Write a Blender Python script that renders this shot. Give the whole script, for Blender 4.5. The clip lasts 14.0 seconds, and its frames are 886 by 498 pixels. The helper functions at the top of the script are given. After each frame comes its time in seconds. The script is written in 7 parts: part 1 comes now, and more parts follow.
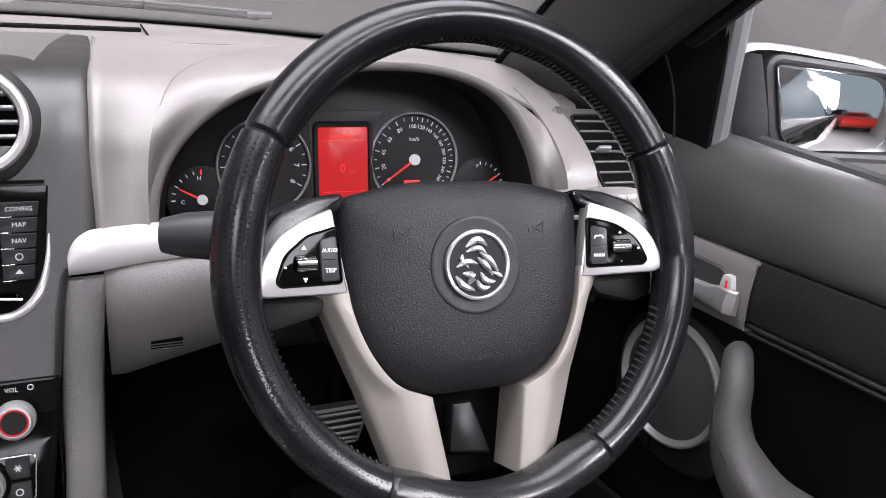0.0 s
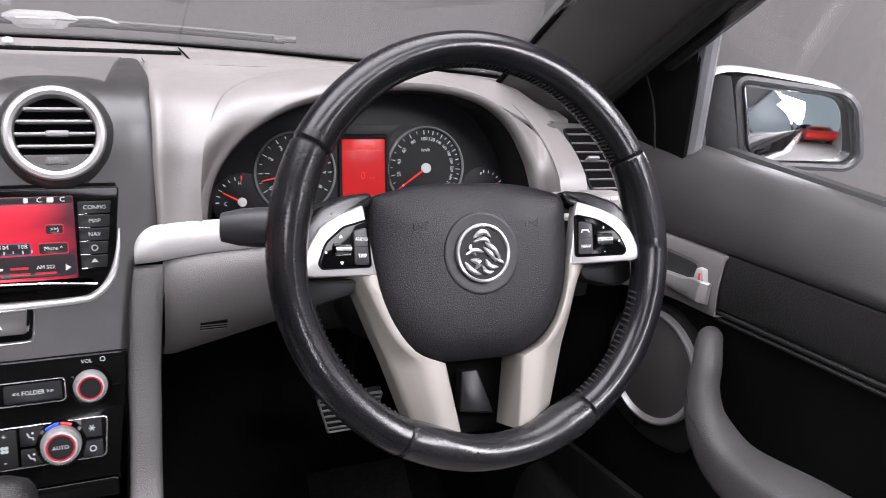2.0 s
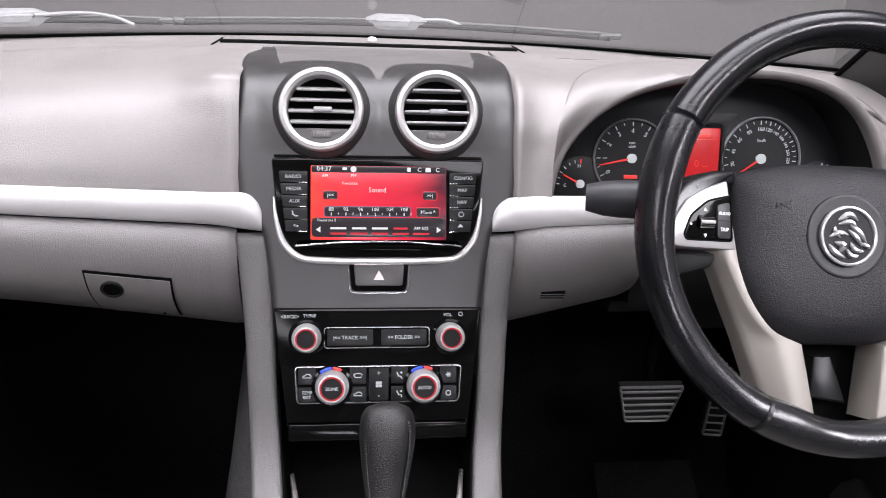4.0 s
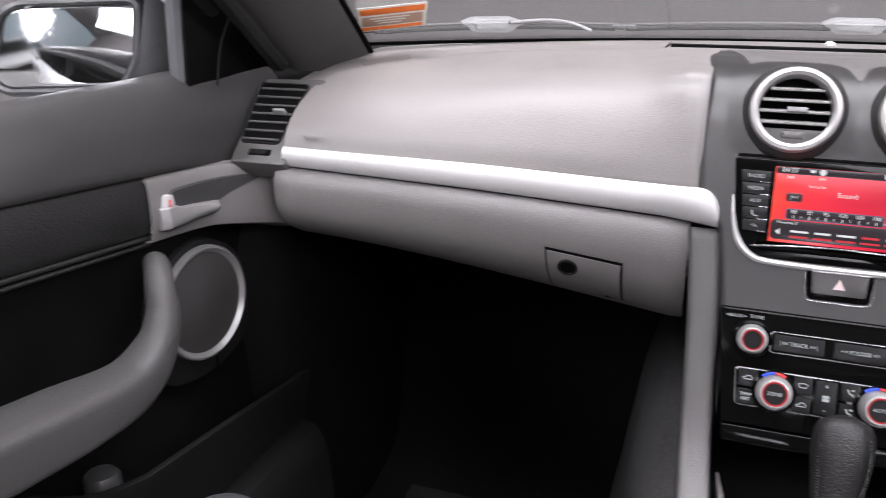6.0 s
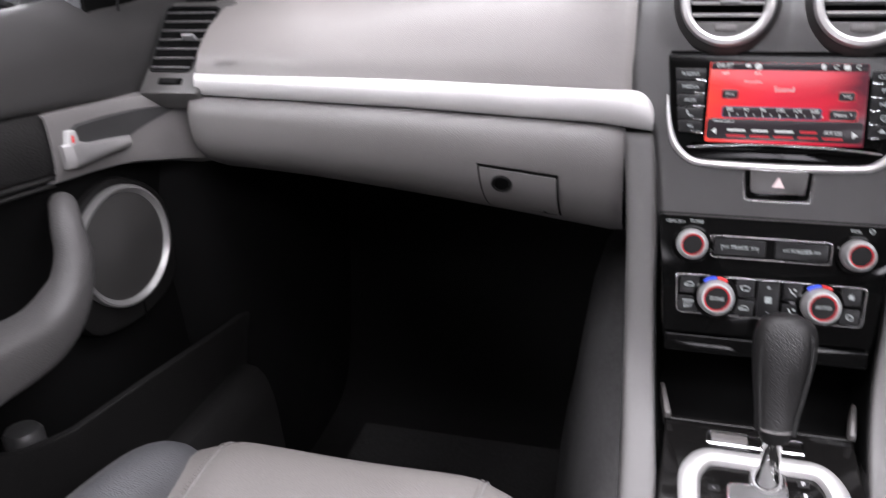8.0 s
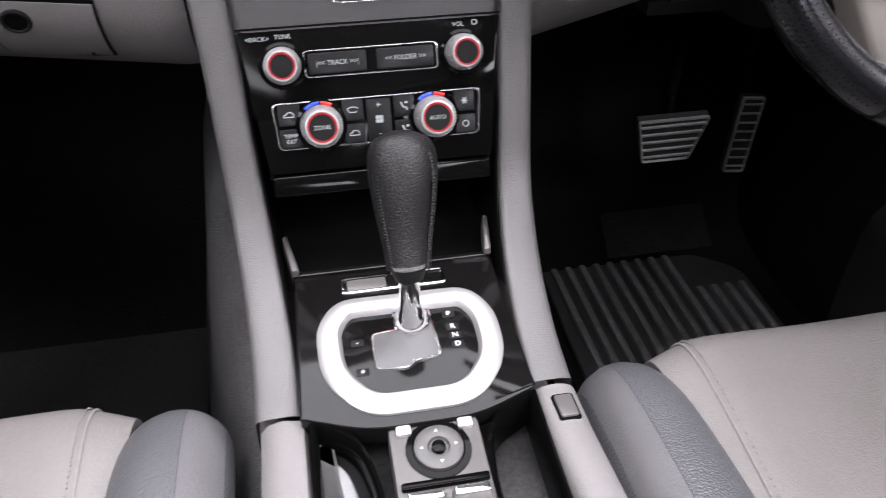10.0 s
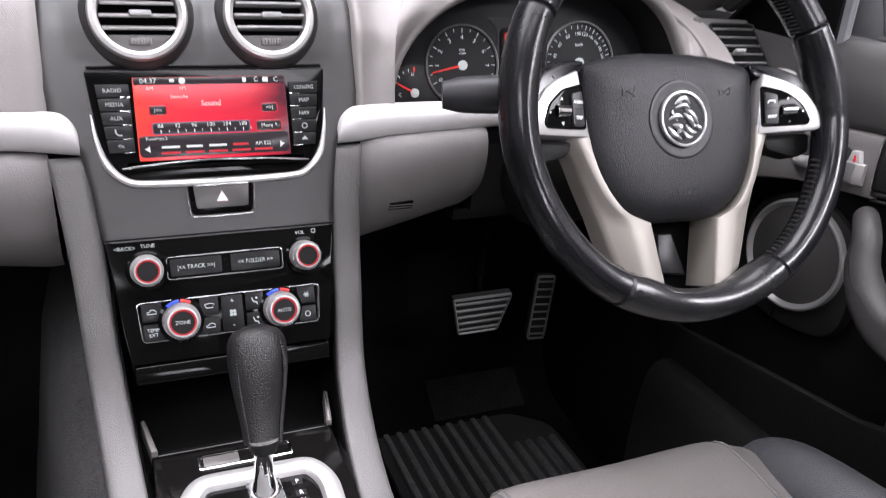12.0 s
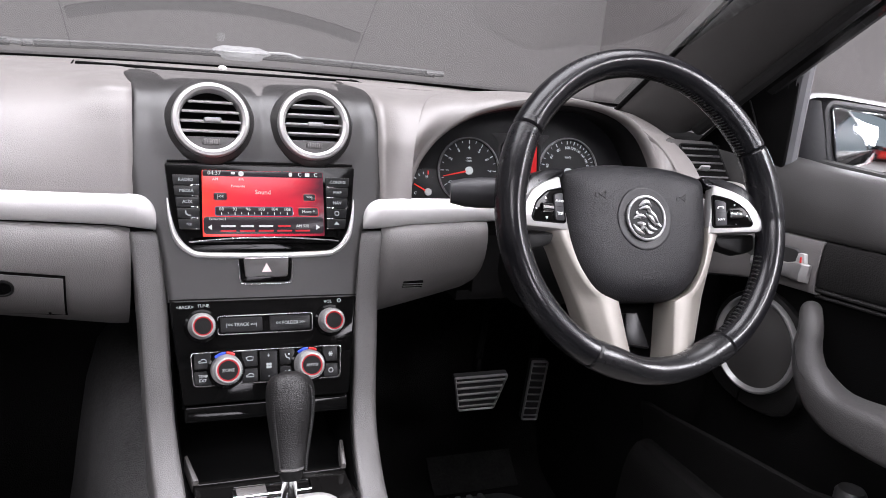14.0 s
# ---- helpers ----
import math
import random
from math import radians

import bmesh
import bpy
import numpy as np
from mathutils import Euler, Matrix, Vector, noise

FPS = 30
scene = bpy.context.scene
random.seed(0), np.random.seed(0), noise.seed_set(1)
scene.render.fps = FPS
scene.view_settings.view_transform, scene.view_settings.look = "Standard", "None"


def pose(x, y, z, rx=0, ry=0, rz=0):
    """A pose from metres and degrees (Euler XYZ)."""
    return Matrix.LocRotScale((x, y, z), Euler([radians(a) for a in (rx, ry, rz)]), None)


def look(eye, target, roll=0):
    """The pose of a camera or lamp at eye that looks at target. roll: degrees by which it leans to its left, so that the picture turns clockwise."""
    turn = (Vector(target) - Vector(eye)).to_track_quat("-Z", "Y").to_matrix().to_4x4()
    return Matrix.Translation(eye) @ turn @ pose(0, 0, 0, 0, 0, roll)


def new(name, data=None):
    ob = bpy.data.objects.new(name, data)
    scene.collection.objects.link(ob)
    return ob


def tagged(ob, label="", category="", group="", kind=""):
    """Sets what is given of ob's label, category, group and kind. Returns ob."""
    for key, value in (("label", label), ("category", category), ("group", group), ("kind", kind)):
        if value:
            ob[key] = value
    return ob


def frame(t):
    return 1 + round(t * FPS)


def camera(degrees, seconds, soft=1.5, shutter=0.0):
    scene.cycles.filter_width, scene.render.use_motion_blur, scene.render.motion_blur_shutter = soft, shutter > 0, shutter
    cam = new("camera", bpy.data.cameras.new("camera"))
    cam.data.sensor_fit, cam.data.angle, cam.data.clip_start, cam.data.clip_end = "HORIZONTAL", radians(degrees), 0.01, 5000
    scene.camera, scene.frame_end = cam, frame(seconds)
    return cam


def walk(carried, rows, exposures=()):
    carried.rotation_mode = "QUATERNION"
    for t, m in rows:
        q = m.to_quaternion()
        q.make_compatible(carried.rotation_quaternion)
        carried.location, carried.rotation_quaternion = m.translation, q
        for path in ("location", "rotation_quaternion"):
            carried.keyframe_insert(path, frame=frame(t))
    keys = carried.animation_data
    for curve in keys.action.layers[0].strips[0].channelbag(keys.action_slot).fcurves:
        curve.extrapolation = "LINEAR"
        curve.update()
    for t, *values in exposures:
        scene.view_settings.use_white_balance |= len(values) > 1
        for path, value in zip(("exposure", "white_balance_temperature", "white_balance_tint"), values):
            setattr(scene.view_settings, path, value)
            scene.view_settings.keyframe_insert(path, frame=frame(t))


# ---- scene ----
# Front cabin of a car parked in a dark grey photo booth. x: across, 0 on the car's centre line; y: ahead; z: up.
K = 0.935   # metres to one unit of the plan
cam = camera(57.9, 14.0, soft=0.9, shutter=0.35)
PATH = [
    (0, (0.149, 0.023, 1.217), (0.957, 1.706, 0.501), 5.2),
    (0.5, (0.147, 0.021, 1.219), (0.954, 1.703, 0.498), 5.2),
    (1, (0.139, 0.009, 1.222), (0.948, 1.688, 0.495), 5.3),
    (1.5, (0.114, -0.037, 1.228), (0.926, 1.642, 0.506), 5.4),
    (2, (0.086, -0.087, 1.239), (0.898, 1.609, 0.559), 5.2),
    (2.5, (0.028, -0.11, 1.226), (0.685, 1.651, 0.543), 3.9),
    (2.7, (0.007, -0.116, 1.224), (0.548, 1.68, 0.529), 3.4),
    (4.8, (-0.049, -0.119, 1.198), (-0.028, 1.761, 0.517), 1.5),
    (5, (-0.06, -0.126, 1.196), (-0.145, 1.752, 0.515), 0.9),
    (5.5, (-0.09, -0.15, 1.186), (-0.488, 1.692, 0.517), -0.4),
    (6, (-0.13, -0.173, 1.191), (-0.771, 1.6, 0.525), -0.0),
    (6.5, (-0.156, -0.186, 1.187), (-0.934, 1.536, 0.534), 0.4),
    (7, (-0.156, -0.18, 1.186), (-0.954, 1.534, 0.535), 0.6),
    (7.5, (-0.131, -0.159, 1.171), (-0.864, 1.58, 0.511), -0.5),
    (8, (-0.109, -0.131, 1.147), (-0.641, 1.626, 0.354), -2.3),
    (8.5, (-0.08, -0.102, 1.1), (-0.413, 1.641, 0.177), -2.9),
    (9, (-0.08, -0.037, 1.087), (-0.156, 1.629, -0.017), -2.3),
    (9.2, (-0.07, -0.019, 1.068), (-0.085, 1.615, -0.086), -2.4),
    (11.3, (-0.064, 0.033, 1.094), (0.662, 1.611, 0.102), 3.9),
    (11.5, (-0.077, 0.0, 1.114), (0.664, 1.61, 0.188), 3.8),
    (12, (-0.109, -0.088, 1.154), (0.646, 1.594, 0.379), 3.9),
    (12.5, (-0.141, -0.164, 1.175), (0.622, 1.564, 0.521), 4.4),
    (13, (-0.164, -0.223, 1.181), (0.598, 1.532, 0.599), 5.3),
    (13.5, (-0.178, -0.247, 1.173), (0.583, 1.524, 0.639), 5.6),
    (14, (-0.176, -0.253, 1.177), (0.578, 1.524, 0.652), 5.6),
]
walk(cam, [(t, look(Vector(eye) * K, Vector(target) * K, roll)) for t, eye, target, roll in PATH],
     ((0, 0.08), (2.5, 0.12), (5.0, -0.05), (6.5, -0.13), (7.5, -0.06), (8.5, -0.17), (9.0, -0.07), (11.5, 0.08), (12.0, 0.1), (12.5, 0.07), (14.0, -0.01)))

# ---- light ----
world = bpy.data.worlds.new("booth_air")
scene.world = world
world.use_nodes = True
world.node_tree.nodes["Background"].inputs[0].default_value = (0.75, 0.78, 0.82, 1)
world.node_tree.nodes["Background"].inputs[1].default_value = 0.03


def area_lamp(name, eye, target, sx, sy, power, colour=(1.0, 0.97, 0.94)):
    data = bpy.data.lights.new(name, "AREA")
    data.shape, data.size, data.size_y, data.energy, data.color = "RECTANGLE", sx, sy, power, colour
    ob = new(name, data)
    ob.matrix_world = look(eye, target)
    return tagged(ob, "unseen long white booth lamp, added to light the cabin", "lamp", kind="structure")


COOL = (1.0, 0.965, 1.045)
area_lamp("unseen_booth_lamp", (0, 0.9, 3.15), (0, 0.901, 0.5), 3.6, 1.5, 230, COOL)
# Unseen side lamps, added to light dash and doors through the side windows.
area_lamp("unseen_booth_lamp", (-2.45, -0.8, 2.65), (0.0, 0.6, 0.85), 4.2, 0.6, 175, COOL)
area_lamp("unseen_booth_lamp", (2.45, -0.8, 2.65), (0.0, 0.6, 0.85), 4.2, 0.6, 365, COOL)
# Unseen lamp added above the roof opening, to light the cabin from behind.
area_lamp("unseen_booth_lamp", (0, -1.15, 3.15), (0, -1.149, 0.5), 2.4, 1.0, 185, COOL)
# Fill lamps out of view, added to brighten the surfaces that face the rear.
for x, power in ((-0.35, 60), (0.35, 72)):
    lamp = area_lamp("unseen_booth_lamp", (x, -4.4, 1.75), (0, 0.6, 1.0), 0.65, 1.1, power, (1.0, 0.96, 1.06))
    lamp["label"] = "unseen fill lamp behind the car, added for the dash front"


# ---- materials ----
def shade(name, colour, rough=0.5, metal=0.0, grain=0.0, scale=600.0, vary=0.12, kind="NOISE", spec=0.5, coat=0.0, patch=14.0, sheen=0.0):
    """A procedural surface: broad patches and fine grain in the colour and the gloss, and a fine relief."""
    m = bpy.data.materials.new(name)
    m.use_nodes = True
    nt = m.node_tree
    b = nt.nodes["Principled BSDF"]
    b.inputs["Metallic"].default_value = metal
    b.inputs["Specular IOR Level"].default_value = spec
    b.inputs["Coat Weight"].default_value = coat
    b.inputs["Coat Roughness"].default_value = 0.05
    b.inputs["Sheen Weight"].default_value = sheen
    tc = nt.nodes.new("ShaderNodeTexCoord")
    broad, fine = nt.nodes.new("ShaderNodeTexNoise"), nt.nodes.new("ShaderNodeTexNoise")
    broad.inputs["Scale"].default_value, broad.inputs["Detail"].default_value = patch, 4
    fine.inputs["Scale"].default_value, fine.inputs["Detail"].default_value = scale * 0.4, 3
    add = nt.nodes.new("ShaderNodeMath")
    add.operation = "ADD"
    for n in (broad, fine):
        nt.links.new(tc.outputs["Object"], n.inputs["Vector"])
    nt.links.new(broad.outputs["Fac"], add.inputs[0])
    nt.links.new(fine.outputs["Fac"], add.inputs[1])
    ramp = nt.nodes.new("ShaderNodeMapRange")
    ramp.inputs["From Min"].default_value, ramp.inputs["From Max"].default_value = 0.6, 1.4
    ramp.inputs["To Min"].default_value, ramp.inputs["To Max"].default_value = 1 - vary, 1 + vary
    nt.links.new(add.outputs[0], ramp.inputs["Value"])
    mul = nt.nodes.new("ShaderNodeVectorMath")
    mul.operation = "SCALE"
    mul.inputs[0].default_value = colour
    nt.links.new(ramp.outputs[0], mul.inputs["Scale"])
    nt.links.new(mul.outputs[0], b.inputs["Base Color"])
    rr = nt.nodes.new("ShaderNodeMapRange")
    rr.inputs["From Min"].default_value, rr.inputs["From Max"].default_value = 0.35, 0.65
    rr.inputs["To Min"].default_value, rr.inputs["To Max"].default_value = max(rough - 0.06, 0.02), rough + 0.06
    nt.links.new(broad.outputs["Fac"], rr.inputs["Value"])
    nt.links.new(rr.outputs[0], b.inputs["Roughness"])
    if grain:
        if kind == "CELL":
            t = nt.nodes.new("ShaderNodeTexVoronoi")
            t.feature = "SMOOTH_F1"
            t.inputs["Smoothness"].default_value = 0.4
            height = t.outputs["Distance"]
        else:
            t = nt.nodes.new("ShaderNodeTexNoise")
            t.inputs["Detail"].default_value = 3
            height = t.outputs["Fac"]
        t.inputs["Scale"].default_value = scale
        nt.links.new(tc.outputs["Object"], t.inputs["Vector"])
        bump = nt.nodes.new("ShaderNodeBump")
        bump.inputs["Strength"].default_value = 1.0
        bump.inputs["Distance"].default_value = grain
        if kind == "CELL":
            bump.invert = True
        nt.links.new(height, bump.inputs["Height"])
        nt.links.new(bump.outputs[0], b.inputs["Normal"])
    return m


def glow(name, colour, power):
    m = bpy.data.materials.new(name)
    m.use_nodes = True
    b = m.node_tree.nodes["Principled BSDF"]
    b.inputs["Base Color"].default_value = (0.01, 0.01, 0.01, 1)
    b.inputs["Emission Color"].default_value = (*colour, 1)
    b.inputs["Emission Strength"].default_value = power
    b.inputs["Roughness"].default_value = 0.2
    b.inputs["Specular IOR Level"].default_value = 0.12
    return m


def clear(name, tint=(1, 1, 1), gloss=1.5):
    """A thin clear pane: it lets light straight through and reflects by its angle."""
    m = bpy.data.materials.new(name)
    m.use_nodes = True
    nt = m.node_tree
    nt.nodes.remove(nt.nodes["Principled BSDF"])
    mix, fr = nt.nodes.new("ShaderNodeMixShader"), nt.nodes.new("ShaderNodeFresnel")
    tr, gl = nt.nodes.new("ShaderNodeBsdfTransparent"), nt.nodes.new("ShaderNodeBsdfGlossy")
    fr.inputs["IOR"].default_value = gloss
    tr.inputs["Color"].default_value = (*tint, 1)
    gl.inputs["Roughness"].default_value = 0.01
    nt.links.new(fr.outputs[0], mix.inputs[0])
    nt.links.new(tr.outputs[0], mix.inputs[1])
    nt.links.new(gl.outputs[0], mix.inputs[2])
    nt.links.new(mix.outputs[0], nt.nodes["Material Output"].inputs["Surface"])
    return m


PAD = shade("dash_soft_plastic", (0.130, 0.1215, 0.116), 0.44, grain=0.00018, scale=900, kind="CELL", vary=0.05, spec=0.6)
LOWER = shade("dash_lower_plastic", (0.125, 0.1195, 0.1165), 0.48, grain=0.00025, scale=800, kind="CELL", vary=0.05)
STACK = shade("stack_dark_plastic", (0.019, 0.0184, 0.018), 0.34, spec=0.5, grain=0.0002, scale=1500, vary=0.06)
SILVER = shade("satin_silver_trim", (0.455, 0.451, 0.445), 0.42, metal=0.35, grain=0.00005, scale=2500, vary=0.04)
CHROME = shade("bright_chrome", (0.82, 0.82, 0.82), 0.1, metal=1.0, vary=0.03)
SATIN = shade("satin_metal_ring", (0.46, 0.452, 0.448), 0.4, metal=0.75, vary=0.04)
SATIN3 = shade("dull_chrome_edge", (0.36, 0.355, 0.35), 0.25, metal=0.8, vary=0.1)
PIANO = shade("gloss_black", (0.002, 0.002, 0.002), 0.08, spec=0.08, vary=0.1)
PIANO2 = shade("console_gloss_black", (0.004, 0.0038, 0.0037), 0.07, spec=0.2, vary=0.1)
BLACK = shade("matt_black_plastic", (0.007, 0.007, 0.007), 0.55, spec=0.12, grain=0.0003, scale=900, vary=0.15)
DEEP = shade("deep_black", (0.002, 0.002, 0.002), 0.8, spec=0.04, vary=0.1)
RUBBER = shade("black_rubber", (0.016, 0.016, 0.016), 0.6, spec=0.2, grain=0.0004, scale=500, vary=0.2)
DOORP = shade("door_upper_plastic", (0.027, 0.0263, 0.0258), 0.40, spec=0.36, grain=0.00012, scale=800, kind="CELL", vary=0.08)
LEATHER = shade("black_leather", (0.014, 0.0137, 0.0135), 0.36, spec=0.35, grain=0.0005, scale=420, kind="CELL", vary=0.12)
WLEATHER = shade("wheel_leather", (0.005, 0.005, 0.006), 0.23, spec=0.34, grain=8e-05, scale=900, kind="CELL", vary=0.12)
AIRBAG = shade("airbag_cover", (0.0085, 0.0084, 0.0094), 0.40, spec=0.2, grain=0.0003, scale=950, kind="CELL", vary=0.08)
AIRBAG2 = shade("airbag_dish", (0.010, 0.0099, 0.0108), 0.38, spec=0.22, grain=0.0001, scale=900, kind="CELL", vary=0.06)
SEATL = shade("grey_seat_leather", (0.124, 0.1165, 0.110), 0.48, grain=0.0003, scale=500, kind="CELL", vary=0.06)
SEATD = shade("dark_grey_seat_leather", (0.062, 0.063, 0.067), 0.45, grain=0.0007, scale=500, kind="CELL", vary=0.08)
SEATS = shade("pale_bolster_leather", (0.085, 0.083, 0.085), 0.48, grain=0.0003, scale=500, kind="CELL", vary=0.06)
THREAD = shade("grey_thread", (0.16, 0.155, 0.15), 0.8, vary=0.2)
# Near-black: the shade under the dash is put into the carpet's colour.
CARPET_SHADED = shade("shaded_carpet", (0.0035, 0.0034, 0.0033), 0.95, spec=0.1, grain=0.002, scale=500, vary=0.35, sheen=0.0)
PILLAR = shade("pillar_trim", (0.034, 0.0325, 0.031), 0.7, grain=0.0003, scale=700, vary=0.06)
BODY = shade("white_car_paint", (0.72, 0.72, 0.72), 0.25, coat=1.0, vary=0.02)
GUNM = shade("grey_car_paint", (0.035, 0.035, 0.037), 0.45, coat=0.15, vary=0.05)
WALL = shade("booth_wall_paint", (0.175, 0.165, 0.162), 0.7, grain=0.0006, scale=90, vary=0.08, patch=1.5)
# Darker copy of the booth wall paint: the end wall's shade in its colour.
WALL_SHADED = shade("shaded_wall_paint", (0.138, 0.131, 0.129), 0.7, grain=0.0006, scale=90, vary=0.08, patch=1.5)
CONCRETE = shade("booth_floor_concrete", (0.2, 0.195, 0.19), 0.6, grain=0.001, scale=60, vary=0.2, patch=2)
HEADL = shade("headliner_cloth", (0.42, 0.41, 0.40), 0.9, grain=0.0006, scale=500, vary=0.06)
GLASS = clear("window_glass", (0.84, 0.86, 0.85), 1.95)
SIDEGLASS = clear("side_window_glass", (0.92, 0.94, 0.93), 1.4)
LENS = clear("gauge_lens", (0.97, 0.97, 0.97), 1.06)
MIRROR = shade("mirror_silver", (0.9, 0.9, 0.92), 0.02, metal=1.0, vary=0.0)
RED = glow("red_light", (1.0, 0.03, 0.05), 0.5)
POCKET = shade("door_pocket_plastic", (0.008, 0.0078, 0.0077), 0.42, spec=0.2, grain=0.0004, scale=600, kind="CELL", vary=0.12)
WHITE_INK = glow("lit_white_print", (0.9, 0.95, 1.0), 0.65)
BLACK2 = shade("lower_door_plastic", (0.003, 0.003, 0.003), 0.6, spec=0.08, grain=0.0006, scale=700, vary=0.15)
# Spoke leg and arm are one silver: shade and light set as two tones.
SILVER_SHADED = shade("shaded_spoke_silver", (0.19, 0.177, 0.158), 0.42, metal=0.25, grain=0.00005, scale=2500, vary=0.04)
SILVER_LIT = shade("lit_arm_silver", (0.40, 0.395, 0.39), 0.36, metal=0.5, grain=0.00005, scale=2500, vary=0.04)
VENTF = shade("dark_vent_frame", (0.048, 0.0465, 0.045), 0.42, grain=0.0001, scale=900, vary=0.06)
VENTF2 = shade("cluster_panel_plastic", (0.016, 0.016, 0.0165), 0.5, spec=0.2, vary=0.06)
KNOBM = shade("satin_knob_metal", (0.36, 0.355, 0.35), 0.42, metal=0.7, vary=0.05)
MATB = shade("mat_rubber", (0.02, 0.02, 0.02), 0.6, grain=0.0005, scale=400, vary=0.35)
SLATG = shade("grey_slat_plastic", (0.2, 0.197, 0.194), 0.35, vary=0.06)
CHANG = shade("window_channel_grey", (0.085, 0.086, 0.09), 0.4, vary=0.06)
GLOVE = shade("glovebox_plastic", (0.122, 0.1165, 0.1135), 0.48, grain=0.00025, scale=800, kind="CELL", vary=0.06)
CENTP = shade("centre_top_plastic", (0.072, 0.0685, 0.066), 0.45, grain=0.00015, scale=900, vary=0.05)
# Lighter copies of the carpet: some dust, and light put into the colour.
CARPET_LIT = shade("dusty_lit_tunnel_carpet", (0.055, 0.054, 0.054), 0.95, spec=0.1, grain=0.002, scale=500, vary=0.4, patch=9)
CARPET_LIT2 = shade("lit_footwell_carpet", (0.017, 0.0167, 0.0167), 0.95, spec=0.1, grain=0.002, scale=500, vary=0.5, patch=6)
SILVER3 = shade("satin_gate_silver", (0.42, 0.415, 0.41), 0.34, metal=0.6, vary=0.03)
SATIN2 = shade("brushed_grey_metal", (0.28, 0.277, 0.273), 0.38, metal=0.6, vary=0.08)
WLEATHER2 = shade("worn_rim_leather", (0.01, 0.01, 0.0105), 0.24, grain=5e-05, scale=600, kind="CELL", vary=0.1, spec=0.34)
LEATHER2 = shade("armrest_leather", (0.052, 0.0505, 0.05), 0.42, spec=0.3, grain=0.00025, scale=620, kind="CELL", vary=0.1)
LEATHER3 = shade("knob_leather", (0.008, 0.0078, 0.0078), 0.4, spec=0.3, grain=0.0004, scale=700, kind="CELL", vary=0.12)
THREADL = shade("pale_thread", (0.15, 0.14, 0.132), 0.8, vary=0.15)
LEGP = shade("stack_leg_plastic", (0.066, 0.064, 0.0625), 0.43, grain=0.00022, scale=850, kind="CELL", vary=0.06)
HAZK = shade("dark_hazard_key", (0.034, 0.0325, 0.0315), 0.4, vary=0.06)
HEEL = shade("worn_heel_carpet", (0.012, 0.0118, 0.0118), 0.9, spec=0.1, grain=0.001, scale=400, vary=0.5, patch=25)
STALK = shade("grey_stalk_plastic", (0.2, 0.19, 0.18), 0.4, grain=0.0002, scale=900, vary=0.06)
KEYM2 = shade("grey_key_plastic", (0.022, 0.022, 0.024), 0.4, spec=0.25, vary=0.06)
GATE = shade("grey_gate_plastic", (0.07, 0.07, 0.07), 0.4, vary=0.05)
TRAYG = shade("grey_tray_rubber", (0.2, 0.2, 0.2), 0.7, grain=0.0004, scale=500, vary=0.08)
GREYP2 = shade("warm_grey_switch", (0.07, 0.066, 0.064), 0.35, vary=0.06)
# Worn ribs, with the light they catch put into a paler colour.
MATRIB = shade("worn_lit_mat_rubber", (0.085, 0.085, 0.085), 0.42, grain=0.0008, scale=300, vary=0.5, patch=40)


PERF = shade("rim_grip_leather", (0.0055, 0.0055, 0.0065), 0.24, spec=0.34, grain=5e-05, scale=700, kind="CELL", vary=0.15)
MESH = shade("speaker_mesh", (0.03, 0.029, 0.028), 0.5, spec=0.3, grain=0.0006, scale=1500, vary=0.25)
GREYP = shade("weathered_grey_plastic", (0.16, 0.16, 0.16), 0.45, vary=0.15)
CAPG = shade("light_grey_cap", (0.34, 0.34, 0.34), 0.3, coat=0.8, vary=0.05)
EMBLEM = shade("polished_emblem", (0.5, 0.5, 0.5), 0.3, metal=0.85, vary=0.1)
WIPERG = shade("faded_wiper_grey", (0.032, 0.032, 0.032), 0.45, vary=0.15)
WHITEP = shade("pale_grey_plastic", (0.36, 0.36, 0.355), 0.4, vary=0.08)
GREYB = shade("black_vent_plastic", (0.03, 0.03, 0.03), 0.4, vary=0.1)
BLUEC = shade("blue_grey_car_paint", (0.10, 0.16, 0.26), 0.3, coat=1.0, vary=0.03)
REDC = shade("red_paint", (0.6, 0.03, 0.02), 0.35, coat=0.6, vary=0.05)
SKYB = glow("overcast_sky", (0.75, 0.88, 1.0), 0.4)
SCRWHITE = glow("screen_white", (0.95, 0.95, 1.0), 0.9)
SCRDARK = glow("screen_dark", (0.02, 0.012, 0.018), 1.0)
SCREDGE = glow("screen_red_key", (0.75, 0.02, 0.04), 0.9)
SCREDGE2 = glow("screen_blue_key", (0.2, 0.22, 0.45), 0.5)
REDLCD = glow("trip_display_red", (0.95, 0.010, 0.016), 0.6)
FACE = shade("cluster_face", (0.005, 0.005, 0.0055), 0.5, spec=0.15, vary=0.1)
FACE2 = shade("dial_face", (0.0035, 0.0035, 0.004), 0.45, spec=0.2, vary=0.1)
KEYM = shade("key_plastic", (0.009, 0.009, 0.0095), 0.35, spec=0.13, vary=0.08)
SATINS = shade("satin_lip", (0.6, 0.59, 0.585), 0.35, metal=0.8, vary=0.05)
PINK = shade("pink_print", (0.5, 0.4, 0.39), 0.5, vary=0.03)
BLUE = shade("blue_print", (0.02, 0.06, 0.6), 0.4, vary=0.03)
REDP = shade("red_print", (0.6, 0.02, 0.02), 0.4, vary=0.03)


